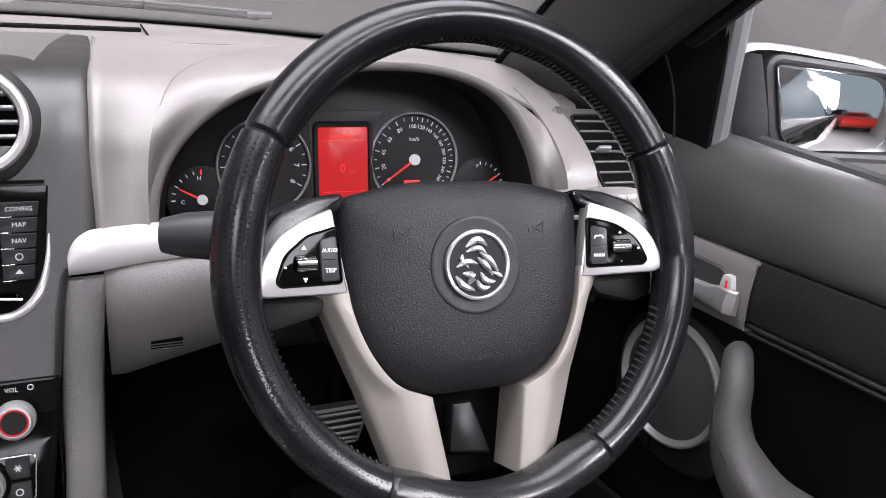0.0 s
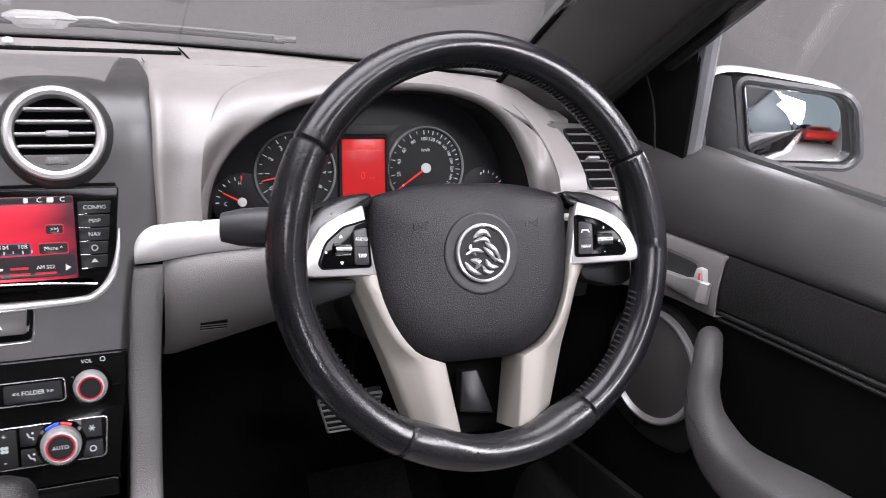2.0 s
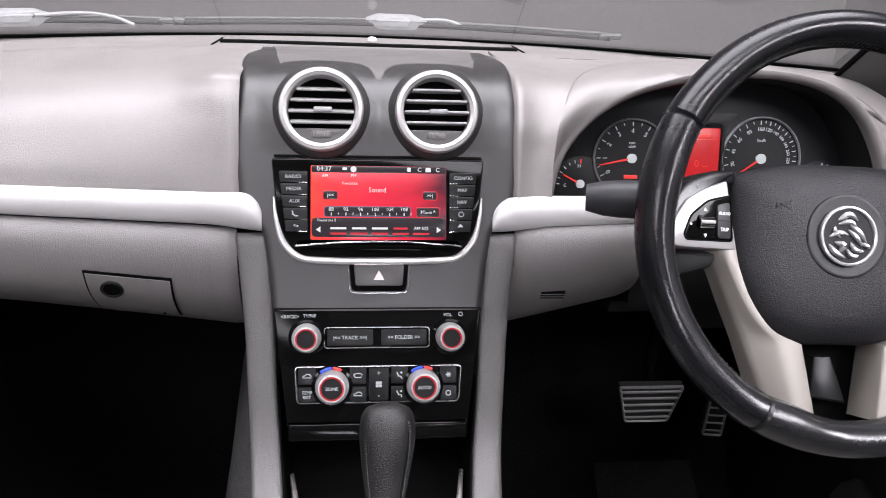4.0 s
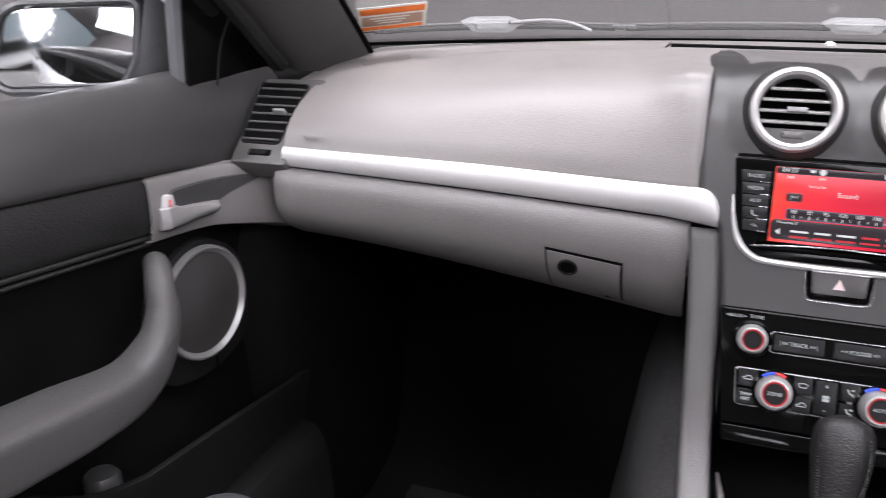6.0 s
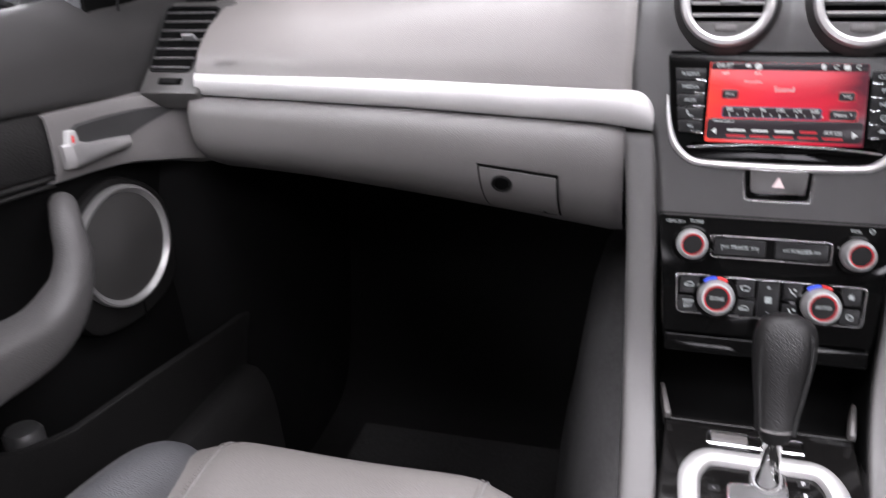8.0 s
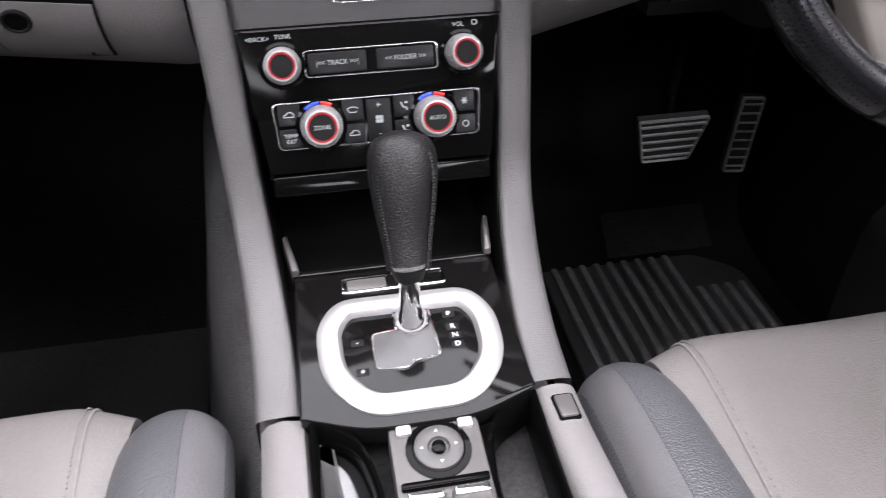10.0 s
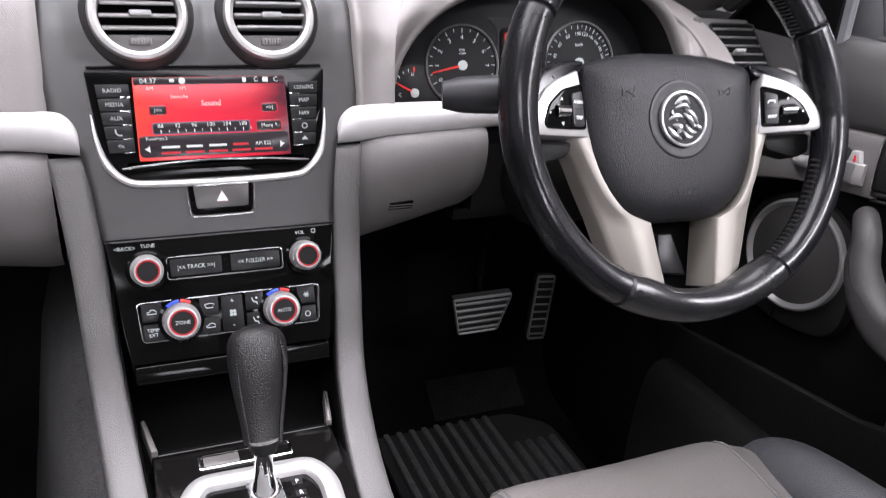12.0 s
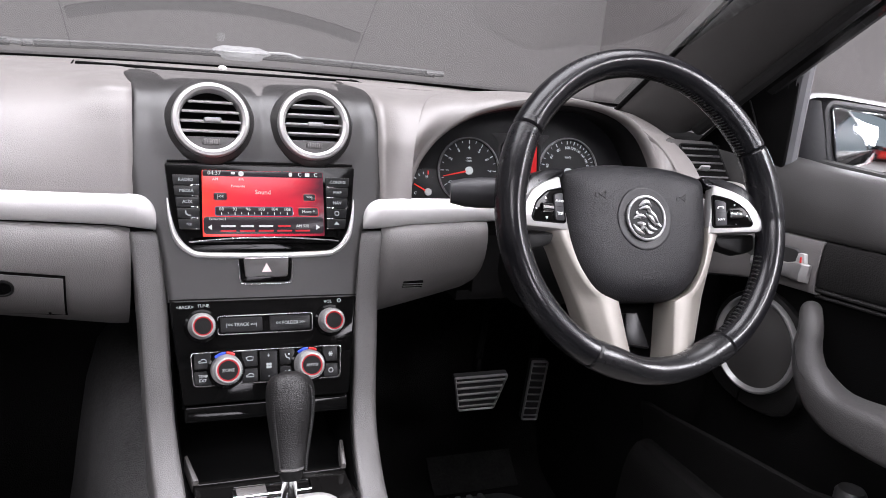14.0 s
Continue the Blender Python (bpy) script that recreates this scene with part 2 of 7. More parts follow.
def screen_glow():
    """The radio's picture: orange to red to dark maroon, with soft streaks."""
    m = glow("radio_screen", (1, 0.03, 0.04), 1.15)
    nt = m.node_tree
    tc, sep = nt.nodes.new("ShaderNodeTexCoord"), nt.nodes.new("ShaderNodeSeparateXYZ")
    nz, add = nt.nodes.new("ShaderNodeTexNoise"), nt.nodes.new("ShaderNodeMath")
    mp = nt.nodes.new("ShaderNodeMapping")
    mp.inputs["Scale"].default_value = (8, 1, 30)
    nz.inputs["Scale"].default_value, nz.inputs["Detail"].default_value = 1.5, 2
    ramp = nt.nodes.new("ShaderNodeValToRGB")
    el = ramp.color_ramp.elements
    el[0].position, el[0].color = 0.0, (0.95, 0.06, 0.04, 1)
    el[1].position, el[1].color = 1.0, (0.10, 0.004, 0.02, 1)
    for p, c in ((0.2, (0.95, 0.03, 0.045, 1)), (0.45, (0.85, 0.010, 0.045, 1)), (0.7, (0.7, 0.008, 0.04, 1))):
        e = el.new(p)
        e.color = c
    add.operation = "MULTIPLY_ADD"
    add.inputs[1].default_value = 0.45
    nt.links.new(tc.outputs["Generated"], sep.inputs[0])
    nt.links.new(tc.outputs["Object"], mp.inputs[0])
    nt.links.new(mp.outputs[0], nz.inputs["Vector"])
    nt.links.new(nz.outputs["Fac"], add.inputs[0])
    nt.links.new(sep.outputs[0], add.inputs[2])
    sub = nt.nodes.new("ShaderNodeMath")
    sub.operation = "SUBTRACT"
    sub.inputs[1].default_value = 0.2
    nt.links.new(add.outputs[0], sub.inputs[0])
    nt.links.new(sub.outputs[0], ramp.inputs[0])
    nt.links.new(ramp.outputs[0], nt.nodes["Principled BSDF"].inputs["Emission Color"])
    return m


SCREEN = screen_glow()
PRINT = shade("white_print", (0.7, 0.7, 0.7), 0.6, vary=0.03)


# ---- building blocks ----
def frame3(o, x, v):
    """A flat working frame: origin, across, up; its third axis comes out of the face."""
    x = Vector(x).normalized()
    v = Vector(v)
    v = (v - x * v.dot(x)).normalized()
    n = x.cross(v)
    return Matrix(((x[0], v[0], n[0], o[0]), (x[1], v[1], n[1], o[1]), (x[2], v[2], n[2], o[2]), (0, 0, 0, 1)))


def thing(name, base, label, category, group="", kind=""):
    ob = new(name)
    ob.location = Vector(base) * K
    ob.empty_display_size = 0.05
    bpy.context.view_layer.update()
    return tagged(ob, label, category, group, kind)


def part(name, bm, material, parent=None, label="", sharp=35, flip=False):
    """Links a bmesh, in plan units, as one mesh object in metres."""
    if flip:
        bmesh.ops.scale(bm, vec=(-1, 1, 1), verts=bm.verts)
    bmesh.ops.scale(bm, vec=(K, K, K), verts=bm.verts)
    bmesh.ops.recalc_face_normals(bm, faces=bm.faces)
    me = bpy.data.meshes.new(name)
    bm.to_mesh(me)
    bm.free()
    for p in me.polygons:
        p.use_smooth = True
    me.set_sharp_from_angle(angle=radians(sharp))
    me.materials.append(material)
    ob = new(name, me)
    if parent:
        ob.parent = parent
        top = parent
        while top.parent:
            top = top.parent
        ob.matrix_parent_inverse = Matrix.Translation(-top.location) if parent == top else Matrix()
        
    if label:
        ob["label"] = label
    return ob


def facing(ob, x, y, z):
    """Turns a pane's front to the given place."""
    me = ob.data
    here = Vector((x, y, z)) * K
    if sum((here - p.center).dot(p.normal) * p.area for p in me.polygons) < 0:
        me.flip_normals()
    ob.visible_shadow = False


def cr(pts, n):
    """n points along a smooth curve through pts."""
    p = np.array(pts, float)
    q = np.vstack([2 * p[0] - p[1], p, 2 * p[-1] - p[-2]])
    out = []
    for s in np.linspace(0, len(p) - 1, n):
        i = min(int(s), len(p) - 2)
        f = s - i
        a, b, c, d = q[i], q[i + 1], q[i + 2], q[i + 3]
        out.append(0.5 * (2 * b + (c - a) * f + (2 * a - 5 * b + 4 * c - d) * f * f + (3 * b - a - 3 * c + d) * f ** 3))
    return [tuple(v) for v in out]


def lerp(x, xs, ys):
    return float(np.interp(x, xs, ys))


def loft(rows, closed_u=False, closed_v=False, caps=False, bm=None):
    """A skin over rows of points. closed_u: along a row; closed_v: from the last row to the first."""
    bm = bm or bmesh.new()
    vs = [[bm.verts.new(p) for p in r] for r in rows]
    nr, nc = len(vs), len(vs[0])
    for i in range(nr if closed_v else nr - 1):
        for j in range(nc if closed_u else nc - 1):
            a, b, c, d = vs[i][j], vs[i][(j + 1) % nc], vs[(i + 1) % nr][(j + 1) % nc], vs[(i + 1) % nr][j]
            try:
                bm.faces.new((a, b, c, d))
            except ValueError:
                pass
    if caps and closed_u:
        bm.faces.new(vs[0][::-1])
        bm.faces.new(vs[-1])
    return bm


def skin(rows, thick, bm=None):
    """A sheet with thickness: the rows' skin, and its back along the normals."""
    bm = loft(rows, bm=bm)
    bmesh.ops.recalc_face_normals(bm, faces=bm.faces)
    bmesh.ops.solidify(bm, geom=bm.faces[:], thickness=thick)
    return bm


def offset(out, d):
    """A closed outline moved outwards by d."""
    p = np.array(out, float)
    e1, e2 = p - np.roll(p, 1, 0), np.roll(p, -1, 0) - p
    e1 /= np.linalg.norm(e1, axis=1, keepdims=True) + 1e-12
    e2 /= np.linalg.norm(e2, axis=1, keepdims=True) + 1e-12
    area = np.sum(p[:, 0] * np.roll(p[:, 1], -1) - np.roll(p[:, 0], -1) * p[:, 1])
    sg = 1 if area > 0 else -1
    n = np.stack([e1[:, 1] + e2[:, 1], -e1[:, 0] - e2[:, 0]], 1)
    ln = np.linalg.norm(n, axis=1, keepdims=True) + 1e-9
    n = n / ln
    c = np.clip((n * np.stack([e1[:, 1], -e1[:, 0]], 1)).sum(1, keepdims=True), 0.5, 1)
    return [tuple(v) for v in p + sg * d * n / c]


def rrect(w, h, r, cx=0.0, cy=0.0, n=5):
    """A rounded rectangle's outline."""
    pts = []
    for k, (sx, sy) in enumerate(((1, 1), (-1, 1), (-1, -1), (1, -1))):
        for i in range(n + 1):
            a = radians(90 * k + 90 * i / n)
            pts.append((cx + sx * (w / 2 - r) + r * math.cos(a), cy + sy * (h / 2 - r) + r * math.sin(a)))
    return pts


def rounded(pts, r, n=4):
    """A polygon with its corners rounded by r (one value, or one for each corner)."""
    out, m = [], len(pts)
    for i in range(m):
        p, a, b = Vector(pts[i]), Vector(pts[i - 1]), Vector(pts[(i + 1) % m])
        ri = r[i] if isinstance(r, (list, tuple)) else r
        u, v = (a - p), (b - p)
        ri = min(ri, u.length * 0.45, v.length * 0.45)
        s, e = p + u.normalized() * ri, p + v.normalized() * ri
        for k in range(n + 1):
            f = k / n
            q = s * (1 - f) ** 2 + p * 2 * f * (1 - f) + e * f * f
            out.append((q[0], q[1]))
    return out


def circle(r, n=32, cx=0.0, cy=0.0):
    return [(cx + r * math.cos(2 * math.pi * i / n), cy + r * math.sin(2 * math.pi * i / n)) for i in range(n)]


def plate(out, m, n0, n1, bev=0.001, bm=None):
    """A slab over an outline, from n0 to n1 out of the frame m, with its front edge rounded."""
    rows = [[m @ Vector((u, v, n0)) for u, v in out]]
    rows.append([m @ Vector((u, v, n1 - bev)) for u, v in out])
    if bev:
        rows.append([m @ Vector((u, v, n1 - bev * 0.3)) for u, v in offset(out, -bev * 0.3)])
        rows.append([m @ Vector((u, v, n1)) for u, v in offset(out, -bev)])
    return loft(rows, closed_u=True, caps=True, bm=bm)


def band(out, prof, m, bm=None):
    """A closed strip round an outline; prof: a closed section of (outwards, out of the face)."""
    rows = [[m @ Vector((u, v, h)) for u, v in offset(out, d)] for d, h in prof]
    return loft(rows, closed_u=True, closed_v=True, bm=bm)


def lathe(prof, m, n=32, bm=None, caps=True):
    rows = [[m @ Vector((max(r, 1e-5) * math.cos(2 * math.pi * i / n), max(r, 1e-5) * math.sin(2 * math.pi * i / n), h)) for i in range(n)] for r, h in prof]
    return loft(rows, closed_u=True, caps=caps, bm=bm)


def box(m, c, s, bev=0.001, bm=None):
    """A block with softened front edges in the frame m: centre, size."""
    return plate(rrect(s[0], s[1], min(bev, s[0] * 0.4, s[1] * 0.4), c[0], c[1], 2), m, c[2] - s[2] / 2, c[2] + s[2] / 2, min(bev, s[2] * 0.4), bm)


def tube(path, r, n=10, bm=None, caps=True, flat=1.0):
    """A round bar along a path; r: one radius, or one for each point."""
    p = [Vector(v) for v in path]
    rows, up = [], Vector((0.13, 0.2, 1)).normalized()
    for i, v in enumerate(p):
        t = (p[min(i + 1, len(p) - 1)] - p[max(i - 1, 0)]).normalized()
        a = t.cross(up)
        if a.length < 0.05:
            a = t.cross(Vector((1, 0, 0)))
        a.normalize()
        b = a.cross(t)
        ri = r[i] if isinstance(r, (list, tuple)) else r
        rows.append([v + a * ri * math.cos(2 * math.pi * k / n) + b * ri * flat * math.sin(2 * math.pi * k / n) for k in range(n)])
    return loft(rows, closed_u=True, caps=caps, bm=bm)


def arcs(m, r, a0, a1, n, h=0.0):
    return [m @ Vector((r * math.cos(radians(a0 + (a1 - a0) * i / (n - 1))), r * math.sin(radians(a0 + (a1 - a0) * i / (n - 1))), h)) for i in range(n)]


def moved(m, u, v, n=0.0, turn=0.0):
    return m @ Matrix.Translation((u, v, n)) @ Matrix.Rotation(radians(turn), 4, "Z")


def lettering(words, size, m, material, parent, name="lettering", depth=0.0002, stretch=1.0):
    """Flat raised letters, centred in the frame m."""
    cu = bpy.data.curves.new(name, "FONT")
    cu.body, cu.size, cu.align_x, cu.align_y, cu.extrude, cu.resolution_u = words, size, "CENTER", "CENTER", depth, 2
    ob = bpy.data.objects.new(name, cu)
    me = bpy.data.meshes.new_from_object(ob)
    bpy.data.objects.remove(ob)
    bm = bmesh.new()
    bm.from_mesh(me)
    bpy.data.meshes.remove(me)
    bmesh.ops.scale(bm, vec=(stretch, 1, 1), verts=bm.verts)
    bmesh.ops.transform(bm, matrix=m, verts=bm.verts)
    return part(name, bm, material, parent)


# ---- the booth ----
def slab_box(x0, x1, y0, y1, z0, z1):
    bm = bmesh.new()
    bmesh.ops.create_cube(bm, size=1)
    bmesh.ops.scale(bm, vec=((x1 - x0), (y1 - y0), (z1 - z0)), verts=bm.verts)
    bmesh.ops.translate(bm, vec=((x0 + x1) / 2, (y0 + y1) / 2, (z0 + z1) / 2), verts=bm.verts)
    return bm


BX, BY0, BY1, BH = 2.9, -5.6, 4.6, 3.4
tagged(part("floor", slab_box(-BX, BX, BY0 - 6, BY1, -0.2, 0.0), CONCRETE), "grey concrete booth floor", "floor", kind="structure")
tagged(part("ceiling", slab_box(-BX, BX, BY0, BY1, BH, BH + 0.2), WALL), "dark grey booth ceiling", "ceiling", kind="structure")
tagged(part("wall_north", slab_box(-BX - 0.2, BX + 0.2, BY1, BY1 + 0.2, -0.2, BH + 0.2), WALL_SHADED), "plain grey end wall of the booth, shade put into its colour", "wall", kind="structure")
tagged(part("wall_west", slab_box(-BX - 0.2, -BX, BY0, BY1, -0.2, BH + 0.2), WALL), "plain dark grey painted booth wall", "wall", kind="structure")
tagged(part("wall_east", slab_box(BX, BX + 0.2, BY0, BY1, -0.2, BH + 0.2), WALL), "plain dark grey painted booth wall", "wall", kind="structure")

tagged(part("backdrop", slab_box(-9, 9, -13.2, -13.0, -0.2, 6), SKYB), "pale overcast daylight beyond the booth", "backdrop", kind="structure")


def build_vehicle(cx, cy, turn, paint, label, tall):
    car = thing("parked_car", (cx, cy, 0), label, "car", "parked cars")
    R = Matrix.Translation((cx, cy, 0)) @ Matrix.Rotation(radians(turn), 4, "Z")
    sec = cr([(-2.2, 0.55, 0.75), (-1.9, 0.3, 0.95), (-0.9, 0.28, 1.02), (1.2, 0.28, 1.02), (2.0, 0.3, 0.92), (2.25, 0.5, 0.72)], 20)
    rows = [[R @ Vector((x, y, z)) for y, z in cr([(-0.8, zb), (-0.92, 0.6), (-0.88, zt - 0.05), (-0.7, zt), (0.7, zt), (0.88, zt - 0.05), (0.92, 0.6), (0.8, zb)], 18)] for x, zb, zt in sec]
    part("body", loft(rows, closed_u=True, caps=True), paint, car)
    rows = [[R @ Vector((x, y, z)) for y, z in ((-0.8, 1.0), (-0.62, h), (0.62, h), (0.8, 1.0))] for x, h in ((-1.1, 1.0), (-0.6, tall - 0.05), (0.2, tall), (1.2, tall - 0.03), (1.75, 1.0))]
    cab = part("cabin_glass", loft(rows, closed_u=True, caps=True), PIANO, car, "dark glazed cabin")
    part("roof", plate(rrect(1.8, 1.2, 0.1), R @ Matrix.Translation((0.3, 0, 0)), tall - 0.05, tall + 0.03, 0.02), paint, car)
    for x in (-1.35, 1.35):
        for y in (-0.86, 0.86):
            m = R @ Matrix.Translation((x, y, 0.33)) @ Matrix.Rotation(radians(90), 4, "X")
            wh = part("wheel", lathe([(0.2, -0.1), (0.31, -0.1), (0.33, -0.06), (0.33, 0.06), (0.31, 0.1), (0.2, 0.1)], m, 24), RUBBER, car)
            part("rim", lathe([(0.2, -0.11), (0.19, 0.11), (0.05, 0.1), (0, 0.1)], m, 18), SATIN2, wh)


build_vehicle(0.2, -9.4, 8, BLUEC, "blue-grey parked estate car outside the booth", 1.5)
build_vehicle(-1.6, -7.4, 90, BODY, "white parked car outside the booth", 1.5)
build_vehicle(1.75, -7.4, 80, REDC, "small bright red vehicle outside the booth", 1.25)


# ---- car shell: floor pan, bulkhead, tunnel, roof, glass, pillars ----
def screen_base(x):
    return 1.31 - 0.575 * x * x


shell = thing("body_shell", (0, 0, 0.15), "white car body with dark carpet and pillar trims inside", "car shell")
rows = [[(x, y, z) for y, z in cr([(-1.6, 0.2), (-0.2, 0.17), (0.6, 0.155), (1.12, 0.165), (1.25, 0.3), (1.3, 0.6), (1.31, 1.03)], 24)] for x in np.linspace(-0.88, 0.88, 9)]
part("floor_pan", skin(rows, 0.02), CARPET_SHADED, shell, "carpeted footwell, its shade put into a near-black colour")
# Sheet over the floor where light falls, in the lighter carpet tone.
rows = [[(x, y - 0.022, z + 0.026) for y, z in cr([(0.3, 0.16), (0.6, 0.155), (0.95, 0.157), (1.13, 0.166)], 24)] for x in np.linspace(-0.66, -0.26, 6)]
part("passenger_carpet", skin(rows, 0.002), CARPET_LIT2, shell, "dusty carpet in the passenger's footwell, light put into its colour")
toe = cr([(1.12, 0.165), (1.25, 0.3), (1.3, 0.6)], 24)
rows = [[(x, y - 0.006, z + 0.006) for y, z in toe[3:10]] for x in np.linspace(0.455, 0.66, 5)]
part("heel_pad", skin(rows, 0.002), HEEL, shell, "worn grey patch on the toe board")
rows = []
for y in np.linspace(-1.2, 1.28, 12):
    zt = lerp(y, [-1.2, 0.3, 0.6, 0.75, 1.28], [0.48, 0.5, 0.52, 0.6, 0.62])
    w = lerp(y, [-1.2, 0.5, 0.75, 1.28], [0.0, 0.0, 0.05, 0.09])
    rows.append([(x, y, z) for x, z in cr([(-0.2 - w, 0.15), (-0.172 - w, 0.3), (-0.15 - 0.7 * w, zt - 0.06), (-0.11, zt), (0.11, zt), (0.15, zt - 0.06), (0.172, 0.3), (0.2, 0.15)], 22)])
part("tunnel", skin(rows, 0.01), CARPET_LIT, shell, "carpeted centre tunnel side, light put into its colour")
for s in (1, -1):
    rows = [[(x, y, z) for x, z in cr([(0.70, 0.15), (0.705, 0.36), (0.725, 0.455), (0.78, 0.46), (0.86, 0.40)], 12)] for y in (-1.2, 0.0, 0.7, 0.86)]
    part("sill_trim", skin(rows, 0.004), POCKET, shell, "black plastic sill trim", flip=s < 0)
    # Side panels close off stray light; near-black for the footwell's shade.
    rows = [[(x, y, z) for z in np.linspace(0.15, 0.92, 5)] for x, y in cr([(0.87, 0.80), (0.79, 0.86), (0.76, 0.95), (0.75, 1.1), (0.74, 1.33)], 12)]
    part("kick_panel", skin(rows, 0.01), BLACK2, shell, "footwell side panel, its shade put into a near-black colour", flip=s < 0)
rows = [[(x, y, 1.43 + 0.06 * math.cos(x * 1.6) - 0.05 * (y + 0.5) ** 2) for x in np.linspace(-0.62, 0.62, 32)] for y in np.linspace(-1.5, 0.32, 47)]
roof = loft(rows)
# Made-up opening in the unseen roof: lets the lamp above light the cabin.
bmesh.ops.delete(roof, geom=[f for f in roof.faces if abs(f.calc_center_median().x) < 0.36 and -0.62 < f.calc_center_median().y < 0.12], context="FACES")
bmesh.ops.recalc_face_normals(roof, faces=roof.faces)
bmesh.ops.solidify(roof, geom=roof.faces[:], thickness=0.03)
part("roof", roof, HEADL, shell, "unseen pale cloth headliner with a made-up opening that lets light in")
bench = thing("rear_bench", (0, -1.0, 0.2), "grey leather rear bench seat with a belt", "seat")
rows = [[(x, y, z - 0.012 * math.cos(x * 14)) for y, z in cr([(-0.62, 0.4), (-0.58, 0.52), (-0.62, 0.56), (-0.85, 0.54), (-1.08, 0.52)], 12)] for x in np.linspace(-0.66, 0.66, 21)]
part("cushion", skin(rows, 0.05), SEATD, bench)
rows = [[(x, y - 0.01 * math.cos(x * 14), z) for y, z in cr([(-1.02, 0.5), (-1.08, 0.75), (-1.16, 0.98), (-1.2, 1.03), (-1.26, 1.0)], 12)] for x in np.linspace(-0.66, 0.66, 21)]
part("backrest", skin(rows, 0.06), SEATL, bench)
part("belt", tube([(0.5, -1.19, 1.05), (0.46, -1.09, 0.85), (0.42, -1.04, 0.62)], 0.018, 8, flat=0.3), GREYP, bench, "grey seat belt")
rows = [[(x, -1.35 - 0.25 * f, 0.2 + 0.85 * f) for x in np.linspace(-0.86, 0.86, 5)] for f in (0, 0.5, 1)]
part("rear_bulkhead", skin(rows, 0.03), BLACK, shell, "dark rear wall of the cabin")


def screen_point(x, f, lift=0.0):
    w = 1 - 0.16 * f
    return Vector((x * w, screen_base(x) - 0.86 * f, 1.073 + 0.40 * f + 0.05 * math.sin(math.pi * f) * (1 - 0.5 * (x / 0.72) ** 2) + lift))


ws = part("windscreen", loft([[screen_point(x, f) for x in np.linspace(-0.72, 0.72, 25)] for f in np.linspace(0, 1, 14)]), GLASS, shell, "clear raked windscreen")
facing(ws, 0, 0, 1.1)
# black edge of the glass along the dash
rows = [[screen_point(x, f, -0.002) for f in (0.0, 0.005, 0.010)] for x in np.linspace(-0.72, 0.72, 25)]
part("glass_edge", skin(rows, 0.001), DEEP, shell, "black ceramic edge of the windscreen")

PB, PD = Vector((0.697, 1.025, 1.068)), Vector((-0.036, -0.28, 0.180))
for s in (1, -1):
    rows = []
    for f in np.linspace(-0.12, 3.0, 16):
        o = PB + PD * f
        rows.append([o + Vector(d) for d in cr([(-0.004, 0.012, 0.002), (-0.008, 0.0, -0.002), (0.0, -0.03, -0.006), (0.025, -0.085, -0.008), (0.05, -0.125, -0.008), (0.075, -0.145, 0.0), (0.095, -0.13, 0.02), (0.08, -0.05, 0.045), (0.02, 0.03, 0.03)], 20)])
    part("pillar_trim", loft(rows, closed_u=True, caps=True), PILLAR, shell, "dark grey pillar trim beside the windscreen", flip=s < 0, sharp=50)
    part("screen_seal", tube([PB + PD * f + Vector((-0.0085, 0.002, -0.003)) for f in np.linspace(-0.1, 3, 12)], 0.0045, 8), DEEP, shell, "thin black seal between pillar and windscreen", flip=s < 0)
    o = PB + Vector((0.078, -0.152, 0.004))
    part("door_seal", tube([o + PD * f for f in np.linspace(-0.1, 3, 8)], 0.015, 10), RUBBER, shell, "black rubber door seal", flip=s < 0)
    part("window_frame", tube([o + Vector((0.022, -0.022, 0.004)) + PD * f for f in np.linspace(0.35, 3, 8)], 0.013, 8), BLACK, shell, "black upper door frame", flip=s < 0)
rows = [[(x, screen_base(x) + d, z) for d, z in ((0.004, 1.06), (0.012, 1.072), (0.03, 1.074), (0.12, 1.05), (0.22, 1.03))] for x in np.linspace(-0.75, 0.75, 15)]
part("cowl", skin(rows, 0.01), BLACK, shell, "black cowl below the windscreen")
rows = [[(x, screen_base(x) + 0.2 + d, 1.035 - 0.12 * d - 0.05 * d * d - 0.05 * x * x) for d in np.linspace(0, 1.1, 8)] for x in np.linspace(-0.86, 0.86, 9)]
part("bonnet", skin(rows, 0.02), BODY, shell, "white bonnet ahead of the screen")
for s in (1, -1):
    rows = [[(x, y, z) for x, z in cr([(0.90, 0.25), (0.985, 0.45), (0.995, 0.75), (0.975, 0.90), (0.94, 0.952)], 14)] for y in np.linspace(-3.2, 1.5, 18)]
    part("flank", skin(rows, 0.008), BODY, shell, "glossy white outer body side", flip=s < 0)
    part("end_fill", slab_box(0.735, 0.90, 0.885, 1.22, 0.90, 1.026), DEEP, shell, "black filler at the dash end", flip=s < 0)
    part("waist_seal", tube([(0.89, y, 1.022) for y in np.linspace(-1.9, 0.72, 6)], 0.012, 8), RUBBER, shell, "black waistline seal", flip=s < 0)
    part("door_pillar", loft([[(0.875 - 0.23 * f, -0.46 - 0.1 * f + d, 1.02 + 0.36 * f) for d in (0, -0.1)] for f in (0, 0.5, 1)]), BLACK, shell, "black pillar behind the front window", flip=s < 0)
    rows = [[(0.88 - 0.22 * f, y + 0.3 * f * (1 if y < -1 else 0), 1.02 + 0.36 * f) for f in (0, 0.5, 1)] for y in (-1.9, -1.2, -0.56)]
    g = part("rear_side_glass", loft(rows), SIDEGLASS, shell, "clear rear side glass", flip=s < 0)
    facing(g, 0, 0, 1.1)


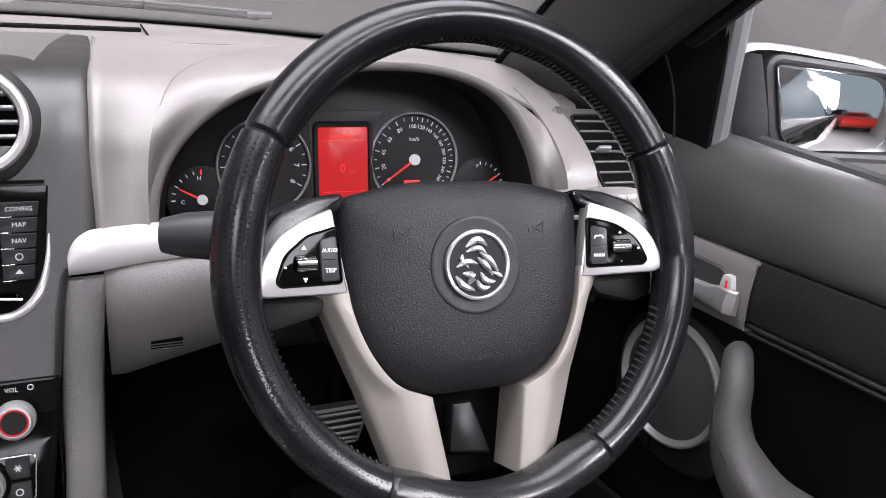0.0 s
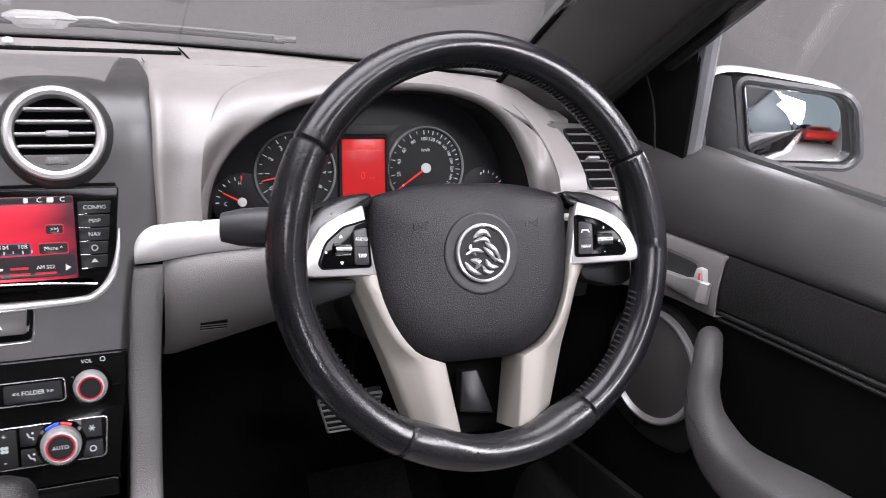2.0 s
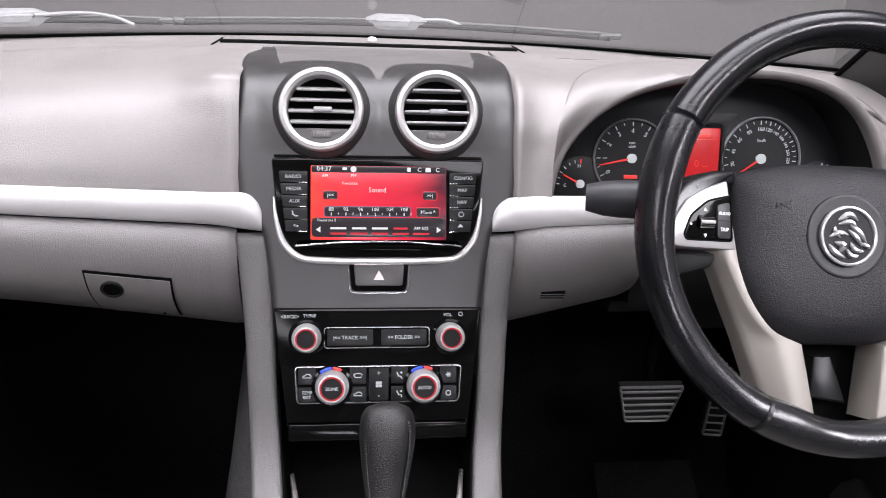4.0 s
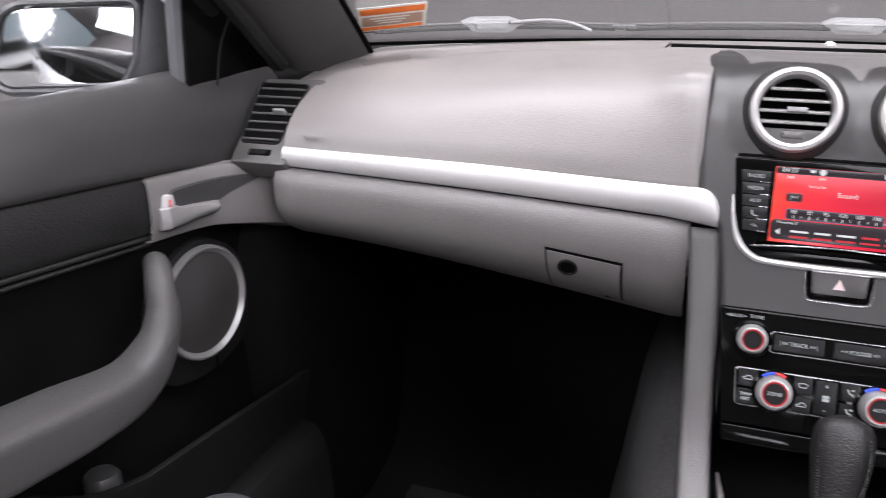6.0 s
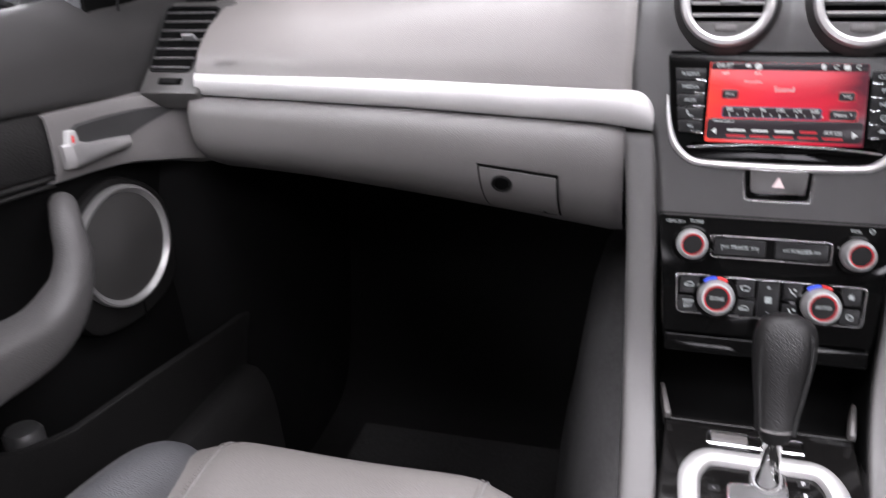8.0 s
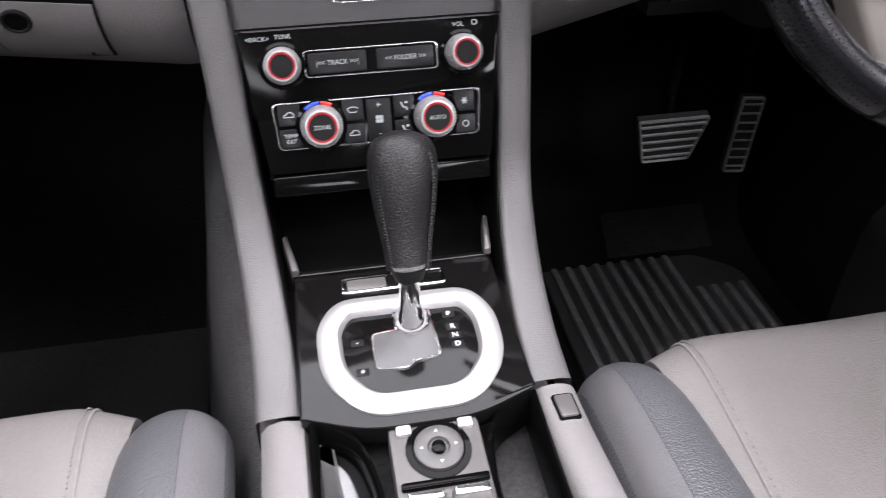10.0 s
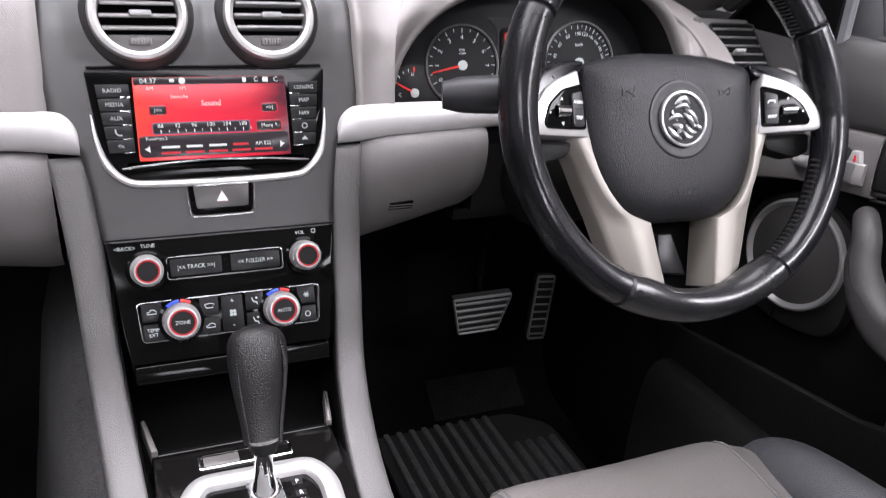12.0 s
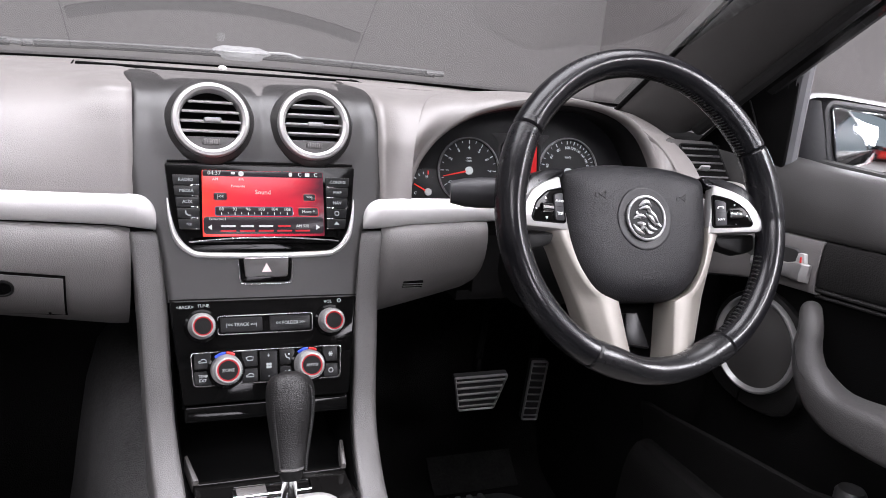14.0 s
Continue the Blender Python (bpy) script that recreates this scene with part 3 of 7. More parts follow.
# ---- wipers and windscreen label ----
def build_wiper(x0, x1, xb, hose):
    wip = thing("wiper", (xb, screen_base(xb) + 0.03, 1.08), "black windscreen wiper with a pale arm joint", "wiper", "windscreen wipers")
    pts = [(x, screen_base(x) + 0.016 - 0.004, 1.091 + 0.004 * math.sin((x - x0) / (x1 - x0) * math.pi)) for x in np.linspace(x0, x1, 14)]
    part("blade", tube(pts, 0.0045, 8), RUBBER, wip)
    part("spine", tube([(a, b + 0.002, c + 0.006) for a, b, c in pts], 0.003, 8), WIPERG, wip, "faded grey wiper spine")
    for xe in (x0, x1):
        part("end_cap", tube([(xe - 0.018, screen_base(xe) + 0.014, 1.094), (xe + 0.018, screen_base(xe) + 0.014, 1.094)], 0.0055, 8), WIPERG, wip, "faded end cap")
    o = frame3((xb, screen_base(xb) + 0.012, 1.098), (1, -1.15 * xb, 0), (0, -0.2, 1))
    part("arm_joint", plate(rounded([(-0.055, 0.004), (-0.035, 0.012), (0.03, 0.012), (0.055, 0.004), (0.03, -0.012), (-0.03, -0.012)], 0.004, 3), o, -0.01, 0.006, 0.003), GREYP, wip, "pale grey arm joint")
    part("arm_clip", plate(rounded([(-0.035, 0.006), (0.025, 0.007), (0.02, -0.005), (-0.028, -0.005)], 0.003, 3), o, 0.004, 0.011, 0.002), GREYP, wip)
    part("hose", tube(cr([(xb + 0.03, screen_base(xb) + 0.012, 1.103), (xb + 0.08, screen_base(xb + 0.08) + 0.012, 1.105), (xb + hose, screen_base(xb + hose) + 0.012, 1.10), (xb + hose + 0.035, screen_base(xb + hose) + 0.012, 1.088)], 14), 0.0028, 8), GREYP, wip, "thin grey washer hose")


build_wiper(-0.69, -0.335, -0.525, 0.12)
build_wiper(-0.318, 0.40, 0.045, 0.105)

ORANGE = shade("orange_print", (0.75, 0.16, 0.015), 0.6, vary=0.06)
PAPER = shade("white_paper", (0.62, 0.6, 0.55), 0.7, vary=0.05)
TAN = shade("tan_print", (0.35, 0.22, 0.15), 0.6, vary=0.1)
LBF = frame3((-0.627, 0.978, 1.118), (0.092, 0.048, 0.010), (0.016, -0.075, 0.040))
lab = thing("windscreen_label", (-0.627, 0.978, 1.10), "orange and white printed service label on the windscreen", "label")
part("sheet", plate(rrect(0.104, 0.078, 0.003), LBF, -0.0006, 0.0, 0.0002), PAPER, lab)
part("orange_band", plate(rrect(0.098, 0.018, 0.001, 0, 0.024), LBF, 0.0, 0.0004, 0.0001), ORANGE, lab)
part("print_block", plate(rrect(0.092, 0.03, 0.001, 0, -0.006), LBF, 0.0, 0.0004, 0.0001), TAN, lab, "tan block of small print")
part("orange_band", plate(rrect(0.094, 0.010, 0.001, 0, -0.03), LBF, 0.0, 0.0004, 0.0001), ORANGE, lab)
for k in range(3):
    part("print_bar", plate(rrect(0.06 - 0.012 * k, 0.003, 0.0005, -0.004, 0.003 - 0.008 * k), LBF, 0.0004, 0.0007, 0.0001), PAPER, lab)

# ---- dashboard ----
dash = thing("dashboard", (0, 0.95, 0.75), "grey soft-touch car dashboard with a silver trim strip", "dashboard")
PEND = np.array([(0.762, 0.956), (0.776, 0.985), (0.815, 1.015), (0.875, 1.040), (0.96, 1.059), (1.09, 1.072), (1.33, 1.074)])
PMID = np.array([(0.764, 0.950), (0.774, 0.985), (0.798, 1.028), (0.838, 1.056), (0.905, 1.071), (1.09, 1.078), (1.33, 1.077)])


PIN = np.array([(0.764, 0.948), (0.775, 0.985), (0.7885, 1.028), (0.806, 1.061), (0.85, 1.0785), (1.09, 1.0795), (1.33, 1.077)])


def pad_profile(x, yb, n=26):
    """The pad's section at x, from the trim strip up and forward as far as yb."""
    w = min(1.0, max(0.0, (0.66 - abs(x)) / 0.42))
    w = w * w * (3 - 2 * w)
    i = min(1.0, max(0.0, (0.25 - abs(x)) / 0.07))
    i = i * i * (3 - 2 * i)
    p = np.array(cr((PEND * (1 - w) + PMID * w) * (1 - i) + PIN * i, 90))
    p = p[: max(3, int(np.searchsorted(p[:, 0], yb)))]
    s = np.linspace(0, len(p) - 1, n)
    return [(lerp(a, range(len(p)), p[:, 0]), lerp(a, range(len(p)), p[:, 1])) for a in s]


def top_z(y, x):
    p = np.array(pad_profile(x, 1.4, 60))
    return lerp(y, p[:, 0], p[:, 1])


rows = []
for x in np.linspace(-0.765, 0.765, 37):
    y1 = screen_base(x) + 0.006
    row = []
    for f in np.linspace(0, 1, 18):
        y = 0.88 + (y1 - 0.88) * f if not 0.15 < x < 0.655 else 1.03 + (y1 - 1.03) * f
        z = top_z(y, x) - 0.009
        if f > 0.9 and abs(x) < 0.7:
            z += 0.006 * (f - 0.9) / 0.1
        row.append((x, y, z - 0.02 * max(0, (abs(x) - 0.68) / 0.085) ** 2))
    rows.append(row)
part("top_deck", skin(rows, 0.015), PAD, dash, "pale grey top of the dash along the glass", sharp=60)

BX_ = [-0.6985, -0.697, -0.692, -0.682, -0.66, -0.62, -0.54, -0.42, -0.236, -0.176]
BY_ = [0.775, 0.81, 0.858, 0.888, 0.918, 0.948, 0.985, 1.032, 1.078, 1.085]


def pad_rows(xs, inner):
    rows = []
    for x in xs:
        yb = lerp(-abs(x), BX_, BY_)
        e = max(0.0, (inner + 0.016 - abs(x)) / 0.016)
        drop = 0.005 * e ** 2.5
        pr = pad_profile(x, yb)
        row = [(x, 0.768, pr[0][1] - 0.01)]
        row += [(x, y + drop * 0.9, z - drop * 0.5) for y, z in pr]
        row += [(x, yb + 0.004, pr[-1][1] - 0.004), (x, yb + 0.004, pr[-1][1] - 0.02)]
        rows.append(row)
    return rows


ends = [lerp(y, BY_[:8], BX_[:8]) for y in np.linspace(0.775, 1.032, 34)] + list(np.linspace(-0.40, -0.19, 9))
part("passenger_pad", skin(pad_rows(ends + list(np.linspace(-0.184, -0.157, 10)), 0.157), 0.004), PAD, dash, "large smooth grey passenger airbag pad", sharp=50)
part("driver_end_pad", skin(pad_rows(list(np.linspace(0.657, 0.66, 2)) + [-lerp(y, BY_[:8], BX_[:8]) for y in np.linspace(0.918, 0.775, 20)], 0.3), 0.004), PAD, dash, "grey pad between the instruments and side vent", sharp=50)
CREASE = [(0.203, 0.766, 0.93), (0.203, 0.772, 0.965), (0.205, 0.781, 1.0), (0.213, 0.797, 1.036), (0.240, 0.850, 1.0725), (0.305, 0.965, 1.0762), (0.40, 1.06, 1.0758), (0.50, 1.06, 1.074), (0.562, 1.0, 1.068), (0.622, 0.945, 1.0545), (0.655, 0.845, 1.027), (0.660, 0.778, 0.987), (0.660, 0.764, 0.94)]
seam_ = cr([(0.157, 0.762, 0.93), (0.157, 0.768, 0.965), (0.157, 0.777, 1.0), (0.158, 0.790, 1.036), (0.160, 0.835, 1.0735), (0.164, 0.94, 1.0785), (0.172, 1.06, 1.0795)], 44)
fold = cr(CREASE[:7], 44)
rows = []
for p, q in zip(seam_, fold):
    p, q = Vector(p), Vector(q)
    row = [p + Vector((-0.002, 0.012, -0.012)), p + Vector((0, 0.004, -0.003)), p + Vector((0.003, 0.001, -0.0008))]
    row += [(p + Vector((0.006, 0, 0))).lerp(q, f) + Vector((0, 0.006, -0.003)) * math.sin(math.pi * f) for f in np.linspace(0, 1, 12)]
    rows.append(row)
part("driver_pad", skin(rows, 0.003), PAD, dash, "grey pad sweeping up to the instrument hood", sharp=60)
rows = []
for x in list(np.linspace(0.172, 0.40, 14)) + list(np.linspace(0.42, 0.70, 14)):
    y0 = lerp(x, [0.172, 0.40, 0.50, 0.57, 0.625, 0.653, 0.70], [1.055, 1.055, 1.055, 0.99, 0.94, 0.87, 0.87])
    rows.append([(x, y, top_z(y, x) - 0.0015) for y in np.linspace(y0, max(1.10, y0 + 0.04), 14)])
part("driver_top", skin(rows, 0.004), PAD, dash, "grey dash top behind the instrument hood", sharp=50)
# faint raised word on the passenger pad
lettering("AIRBAG", 0.010, frame3((-0.655, 0.7667, 0.974), (1, 0.0, 0), (0, 0.30, 0.95)) @ Matrix.Translation((0, 0, 0.0014)), PAD, dash, depth=0.0003)
# dark demister slot, sensor and joints in the deck
SLF = frame3((0, 1.196, 1.0725), (1, 0, 0), (0, 1, 0.0))
part("demister_slot", plate(rrect(0.47, 0.020, 0.004), SLF, -0.006, 0.001, 0.0005), DEEP, dash, "narrow black demister slot")
for k in range(13):
    part("slot_rib", plate(rrect(0.0022, 0.016, 0.0005, -0.21 + 0.035 * k, 0), SLF, -0.002, 0.0018, 0.0003), KEYM2, dash)
part("light_sensor", lathe([(0.008, 0), (0.0078, 0.003), (0.005, 0.006), (0.0, 0.007)], frame3((0.002, 1.25, 1.073), (1, 0, 0), (0, 1, 0)), 18), WHITEP, dash, "small round light sensor")
for s in (1, -1):
    part("deck_joint", tube([(s * 0.24, y, top_z(y, 0.24) - 0.0075) for y in np.linspace(1.10, 1.27, 6)], 0.0013, 6), DEEP, dash)
    tw = lathe([(0.042, -0.004), (0.042, 0.002), (0.039, 0.0035), (0.02, 0.003), (0.0, 0.0028)], frame3((s * 0.648, 0.992, 1.0525), (1, 0, 0.06 * -s), (0, 1, 0.10)), 28)
    part("tweeter_cover", tw, PAD, dash, "round corner speaker cover")


# silver trim strips
def trim_rows(xs, top, bot, y):
    rows = []
    for x in xs:
        t, b = top(x), bot(x)
        rows.append([(x, y(x) + 0.012, t), (x, y(x) + 0.002, t - 0.0008), (x, y(x) - 0.002, t - 0.004), (x, y(x) - 0.0045, (t + b) / 2), (x, y(x) - 0.002, b + 0.003), (x, y(x) + 0.003, b), (x, y(x) + 0.014, b)])
    for i in (0, -1):
        lip = [(x, max(y_, 0.772), z) for x, y_, z in rows[i]]
        rows = [lip] + rows if i == 0 else rows + [lip]
    return rows


def trim_y(x):
    """The strips stand proud of the centre stack at their inner ends."""
    f = min(1.0, max(0.0, (0.20 - abs(x)) / 0.05))
    return 0.762 - 0.009 * f * f * (3 - 2 * f)


def ptop(x):
    e = max(0.0, (x + 0.156) / 0.0248)
    return lerp(x, [-0.70, -0.42, -0.16, -0.13], [0.961, 0.958, 0.951, 0.951]) - 0.026 * (1 - math.sqrt(max(0.0, 1 - min(1, e) ** 2)))


def pbot(x):
    return lerp(x, [-0.70, -0.42, -0.16, -0.13], [0.932, 0.924, 0.912, 0.908])


def dtop(x):
    e = max(0.0, (0.158 - x) / 0.0268)
    return 0.948 - 0.026 * (1 - math.sqrt(max(0.0, 1 - min(1, e) ** 2)))


xs = list(np.linspace(-0.70, -0.19, 14)) + [-0.175] + [-0.156 + 0.0246 * math.sin(a) for a in np.linspace(0, math.pi / 2, 12)]
part("trim_strip", skin(trim_rows(xs, ptop, pbot, trim_y), 0.003), SILVER, dash, "satin silver trim strip", sharp=60)
xs = [0.158 - 0.0266 * math.sin(a) for a in np.linspace(math.pi / 2, 0, 12)] + list(np.linspace(0.175, 0.345, 7))
part("trim_strip", skin(trim_rows(xs, dtop, lambda x: lerp(x, [0.13, 0.18, 0.345], [0.908, 0.911, 0.918]), trim_y), 0.003), SILVER, dash, "satin silver trim strip", sharp=60)
# right-hand stub of the trim between column and door
part("trim_strip", skin(trim_rows(np.linspace(0.56, 0.70, 6), lambda x: 0.952, lambda x: 0.925, lambda x: 0.762), 0.003), SILVER, dash, "satin silver trim strip", sharp=60)
part("trim_gap", slab_box(-0.71, -0.134, 0.768, 0.79, 0.895, 0.945), DEEP, dash)
part("trim_gap", slab_box(0.134, 0.345, 0.768, 0.79, 0.895, 0.94), DEEP, dash)


def lower_rows(x0, x1, ztop, n, k0, k1):
    """The panels under the trim strip: they turn under, and hang k times as deep from one end to the other."""
    rows = []
    for x in np.linspace(x0, x1, n):
        e = min(abs(x - x0), abs(x - x1))
        d = 0.006 * max(0, 1 - e / 0.008) ** 2
        zt = ztop(x)
        f = (x - x0) / (x1 - x0)
        k = k0 + (k1 - k0) * (f ** 1.5 if k1 > k0 else f)
        rows.append([(x, y + d, zt - (zt - z) * k) for y, z in cr([(0.785, zt - 0.001), (0.768, zt - 0.002), (0.761, zt - 0.006), (0.7565, zt - 0.0145), (0.7550, zt - 0.028), (0.7575, 0.866), (0.766, 0.845), (0.783, 0.825), (0.809, 0.807), (0.846, 0.792), (0.92, 0.778), (1.05, 0.772)], 40)])
    return rows


glove = part("glovebox", skin(lower_rows(-0.712, -0.163, lambda x: pbot(x) - 0.006, 40, 0.8, 1.3), 0.006), GLOVE, dash, "grey grained glovebox lid")
lid = np.array(lower_rows(-0.712, -0.163, lambda x: pbot(x) - 0.006, 40, 0.8, 1.3))


def lid_patch(p, q, r, t, proud):
    """A sheet that follows the lid between four corners (x, z), so far proud of it."""
    rows = []
    for g in np.linspace(0, 1, 12):
        row = []
        for f in np.linspace(0, 1, 6):
            x, z = (p[i] * (1 - f) * (1 - g) + q[i] * f * (1 - g) + r[i] * f * g + t[i] * (1 - f) * g for i in (0, 1))
            sec = lid[int(np.argmin(abs(lid[:, 0, 0] - x)))][::-1]
            row.append((x, lerp(z, sec[:, 2], sec[:, 1]) - proud, z - 0.3 * proud))
        rows.append(row)
    return rows


part("latch_gap", skin(lid_patch((-0.3295, 0.8665), (-0.2335, 0.8555), (-0.2345, 0.7900), (-0.3275, 0.7930), 0.0074), 0.001), DEEP, glove)
part("latch_plate", skin(lid_patch((-0.3270, 0.8630), (-0.2360, 0.8525), (-0.2370, 0.7925), (-0.3255, 0.7955), 0.0086), 0.001), GLOVE, glove, "grey glovebox latch plate")


def lie_on(sheet, x, z, proud):
    """A place on a lower panel at (x, z), so far proud of it, and turned as the panel is."""
    sec = sheet[int(np.argmin(abs(sheet[:, 0, 0] - x)))][::-1]
    y0, y1, y2 = (lerp(z + d, sec[:, 2], sec[:, 1]) for d in (-0.008, 0.0, 0.008))
    return moved(frame3((x, y1, z), (1, 0, 0), (0, y2 - y0, 0.016)), 0, 0, proud)


LKF = lie_on(lid, -0.301, 0.8425, 0.0105)
part("lock_ring", lathe([(0.0128, -0.001), (0.0128, 0.001), (0.0115, 0.0018), (0.0100, 0.0016), (0.0092, 0.0002)], LKF, 28, caps=False), BLACK, glove, "dark lock ring")
part("lock_barrel", lathe([(0.0095, -0.001), (0.0095, 0.0006), (0.0, 0.0008)], LKF, 20), DEEP, glove, "black lock barrel")
part("key_slot", box(LKF, (0, 0, 0.0009), (0.0012, 0.008, 0.0006), 0.0002), DEEP, glove)
knee = part("knee_panel", skin(lower_rows(0.163, 0.318, lambda x: 0.909 + 0.05 * (x - 0.163), 14, 1.3, 0.95), 0.006), GLOVE, dash, "grey grained panel beside the steering column")
KF = lie_on(np.array(lower_rows(0.163, 0.318, lambda x: 0.909 + 0.05 * (x - 0.163), 14, 1.3, 0.95)), 0.213, 0.829, 0.0075)
for k in range(3):
    part("grille_slot", plate(rrect(0.030, 0.0026, 0.001, 0, 0.0045 - 0.0045 * k), KF, -0.003, 0.0006, 0.0002), DEEP, knee)
    part("grille_rib", plate(rrect(0.030, 0.0014, 0.0005, 0, 0.0022 - 0.0045 * k), KF, -0.002, 0.001, 0.0003), LOWER, knee)
# Unseen black filler, added to keep light out from under the dash.
part("dash_core", slab_box(-0.72, 0.74, 0.87, 1.25, 0.83, 0.93), DEEP, dash, "black filler added inside the dash to keep it dark")
part("column_surround", slab_box(0.32, 0.74, 0.79, 0.82, 0.80, 0.93), BLACK, dash, "black panel behind the steering column")
part("column_surround", slab_box(0.30, 0.72, 0.80, 1.2, 0.785, 0.80), BLACK, dash, "black panel under the steering column")

# instrument hood
HOOD = [(0.206, 0.93), (0.210, 0.965), (0.224, 1.0), (0.255, 1.036), (0.305, 1.066), (0.37, 1.084), (0.44, 1.092), (0.51, 1.088), (0.565, 1.072), (0.605, 1.043), (0.633, 1.0), (0.648, 0.96), (0.655, 0.92)]
edge = cr(HOOD, 49)
ctr = np.array((0.43, 0.95))


def hood_rows(steps):
    rows = []
    for dy, grow, sink in steps:
        row = []
        for x, z in edge:
            d = np.array((x, z)) - ctr
            d = d / np.linalg.norm(d)
            p = np.array((x, z)) + d * grow
            row.append((p[0], 0.800 + dy + 0.12 * max(0, z - 0.95), max(p[1] - sink * max(0, min(1, (z - 0.98) / 0.06)), 0.92)))
        rows.append(row)
    return rows


rows = hood_rows(((0.02, -0.009, 0), (0.008, -0.008, 0), (0.001, -0.005, 0), (-0.001, -0.002, 0), (-0.0022, 0.001, 0), (-0.0018, 0.0035, 0)))
crease = cr(CREASE, 49)
for f in (0.2, 0.4, 0.6, 0.8, 0.95, 1.0):
    rows.append([tuple(Vector(p).lerp(Vector(q), f) + Vector((0, 0, 0.006 * math.sin(math.pi * f) * (1 if p[2] > 1.0 else 0)))) for p, q in zip(rows[5], crease)])
rows.append([(x, y + 0.01, z - 0.015) for x, y, z in crease])
part("instrument_hood", loft(rows), PAD, dash, "grey arched hood over the instruments", sharp=70)
part("hood_liner", loft(hood_rows(((0.016, -0.0085, 0), (0.03, -0.016, 0), (0.06, -0.020, 0), (0.10, -0.026, 0)))), BLACK, dash, "black inside of the instrument hood", sharp=70)


# side vents at the ends of the dash
def build_side_vent(s):
    v = thing("side_air_vent", (0.735 * s, 0.80, 0.93), "grey-framed louvred air vent at the dash end", "air vent", "side air vents")
    f = s < 0
    F = frame3((0.735, 0.805, 0.985), (1, -0.06, 0), (0, 0.72, 0.69))
    out = rounded([(-0.058, 0.074), (-0.039, -0.074), (0.046, -0.074), (0.036, 0.072)], 0.006, 4)
    inn = rounded([(-0.035, 0.060), (-0.018, -0.040), (0.037, -0.039), (0.038, 0.060)], 0.005, 4)
    part("frame", plate(out, F, -0.03, 0.004, 0.004), VENTF, v, "dark grey vent frame", flip=f)
    part("well", plate(inn, F, -0.001, 0.0046, 0.0003), DEEP, v, flip=f)
    part("rim", band(inn, [(0.0, 0.003), (0.0, 0.006), (0.002, 0.0062), (0.003, 0.004)], F), BLACK, v, flip=f)
    for k in range(7):
        t = k / 6
        y = 0.052 - 0.0145 * k
        x0, x1 = -0.033 + 0.015 * t, 0.037
        part("slat", box(F @ Matrix.Translation(((x0 + x1) / 2, y, 0.0052)) @ Matrix.Rotation(radians(28), 4, "X"), (0, 0, 0), (x1 - x0, 0.0034, 0.0028), 0.0012), GREYB, v, flip=f)
    part("tab", box(F, (-0.008, 0.009, 0.011), (0.018, 0.005, 0.010), 0.002), GREYP, v, "small silver vent tab", flip=f)
    part("wheel_slot", plate(rrect(0.034, 0.010, 0.002, 0.004, -0.056), F, 0.0, 0.0046, 0.0004), DEEP, v, flip=f)
    for k in range(6):
        part("thumbwheel", box(F, (0.016 - 0.004 * k, -0.056, 0.0056), (0.003, 0.008, 0.003), 0.0008), BLACK, v, flip=f)
    part("edge_strip", tube([F @ Vector(p) for p in cr([(-0.050, 0.066, 0.002), (-0.046, 0.03, 0.003), (-0.039, -0.03, 0.003), (-0.034, -0.070, 0.002)], 12)], 0.0026, 8), VENTF, v, flip=f)


build_side_vent(1)
build_side_vent(-1)

# ---- instruments ----
CLF = frame3((0.43, 0.872, 0.965), (1, 0, 0), (0, 0.2, 0.98))
clus = thing("instrument_cluster", (0.43, 0.87, 0.92), "black instrument cluster with lit dials and red display", "instrument cluster")
inside = offset([(x - 0.43, (z - 0.965) / 0.98) for x, z in edge], -0.004)
part("face", plate(inside, CLF, -0.01, 0.0, 0.002), FACE, clus, "matt black cluster face")
NEEDLE = glow("lit_red_needle", (1.0, 0.05, 0.04), 0.9)


def dial(u, v, r, marks, numerals, needle, name_label):
    F = moved(CLF, u, v)
    d = part("dial", lathe([(r, -0.002), (r, 0.002), (r * 0.97, 0.0028), (r * 0.95, 0.001), (0.0, 0.001)], F, 48), FACE2, clus, name_label)
    part("dial_ring", lathe([(r * 1.03, -0.001), (r * 1.03, 0.004), (r * 1.0, 0.005), (r * 0.975, 0.002)], F, 48, caps=False), GREYP, d, "thin grey dial ring")
    bm = bmesh.new()
    for a, ln, wd in marks:
        G = F @ Matrix.Rotation(radians(a), 4, "Z")
        box(G, (r * 0.93 - ln / 2, 0, 0.0016), (ln, wd, 0.0006), 0.0001, bm)
    tagged(part("scale_marks", bm, WHITE_INK, d, "white lit scale marks"), kind="stuff")
    for a, txt, size, rr in numerals:
        lettering(txt, size, moved(F, r * rr * math.cos(radians(a)), r * rr * math.sin(radians(a)), 0.0014, a - 90), WHITE_INK, d, "numeral")
    G = F @ Matrix.Rotation(radians(needle), 4, "Z")
    part("needle", plate(rounded([(0.0, 0.0014), (r * 0.88, 0.0005), (r * 0.88, -0.0005), (0.0, -0.0014)], 0.0003, 2), G, 0.003, 0.0045, 0.0003), NEEDLE, d, "red needle")
    part("needle_cap", lathe([(r * 0.12, 0.001), (r * 0.12, 0.005), (r * 0.09, 0.006), (0, 0.0062)], F, 20), WHITE_INK, d, "lit white needle cap")
    return d


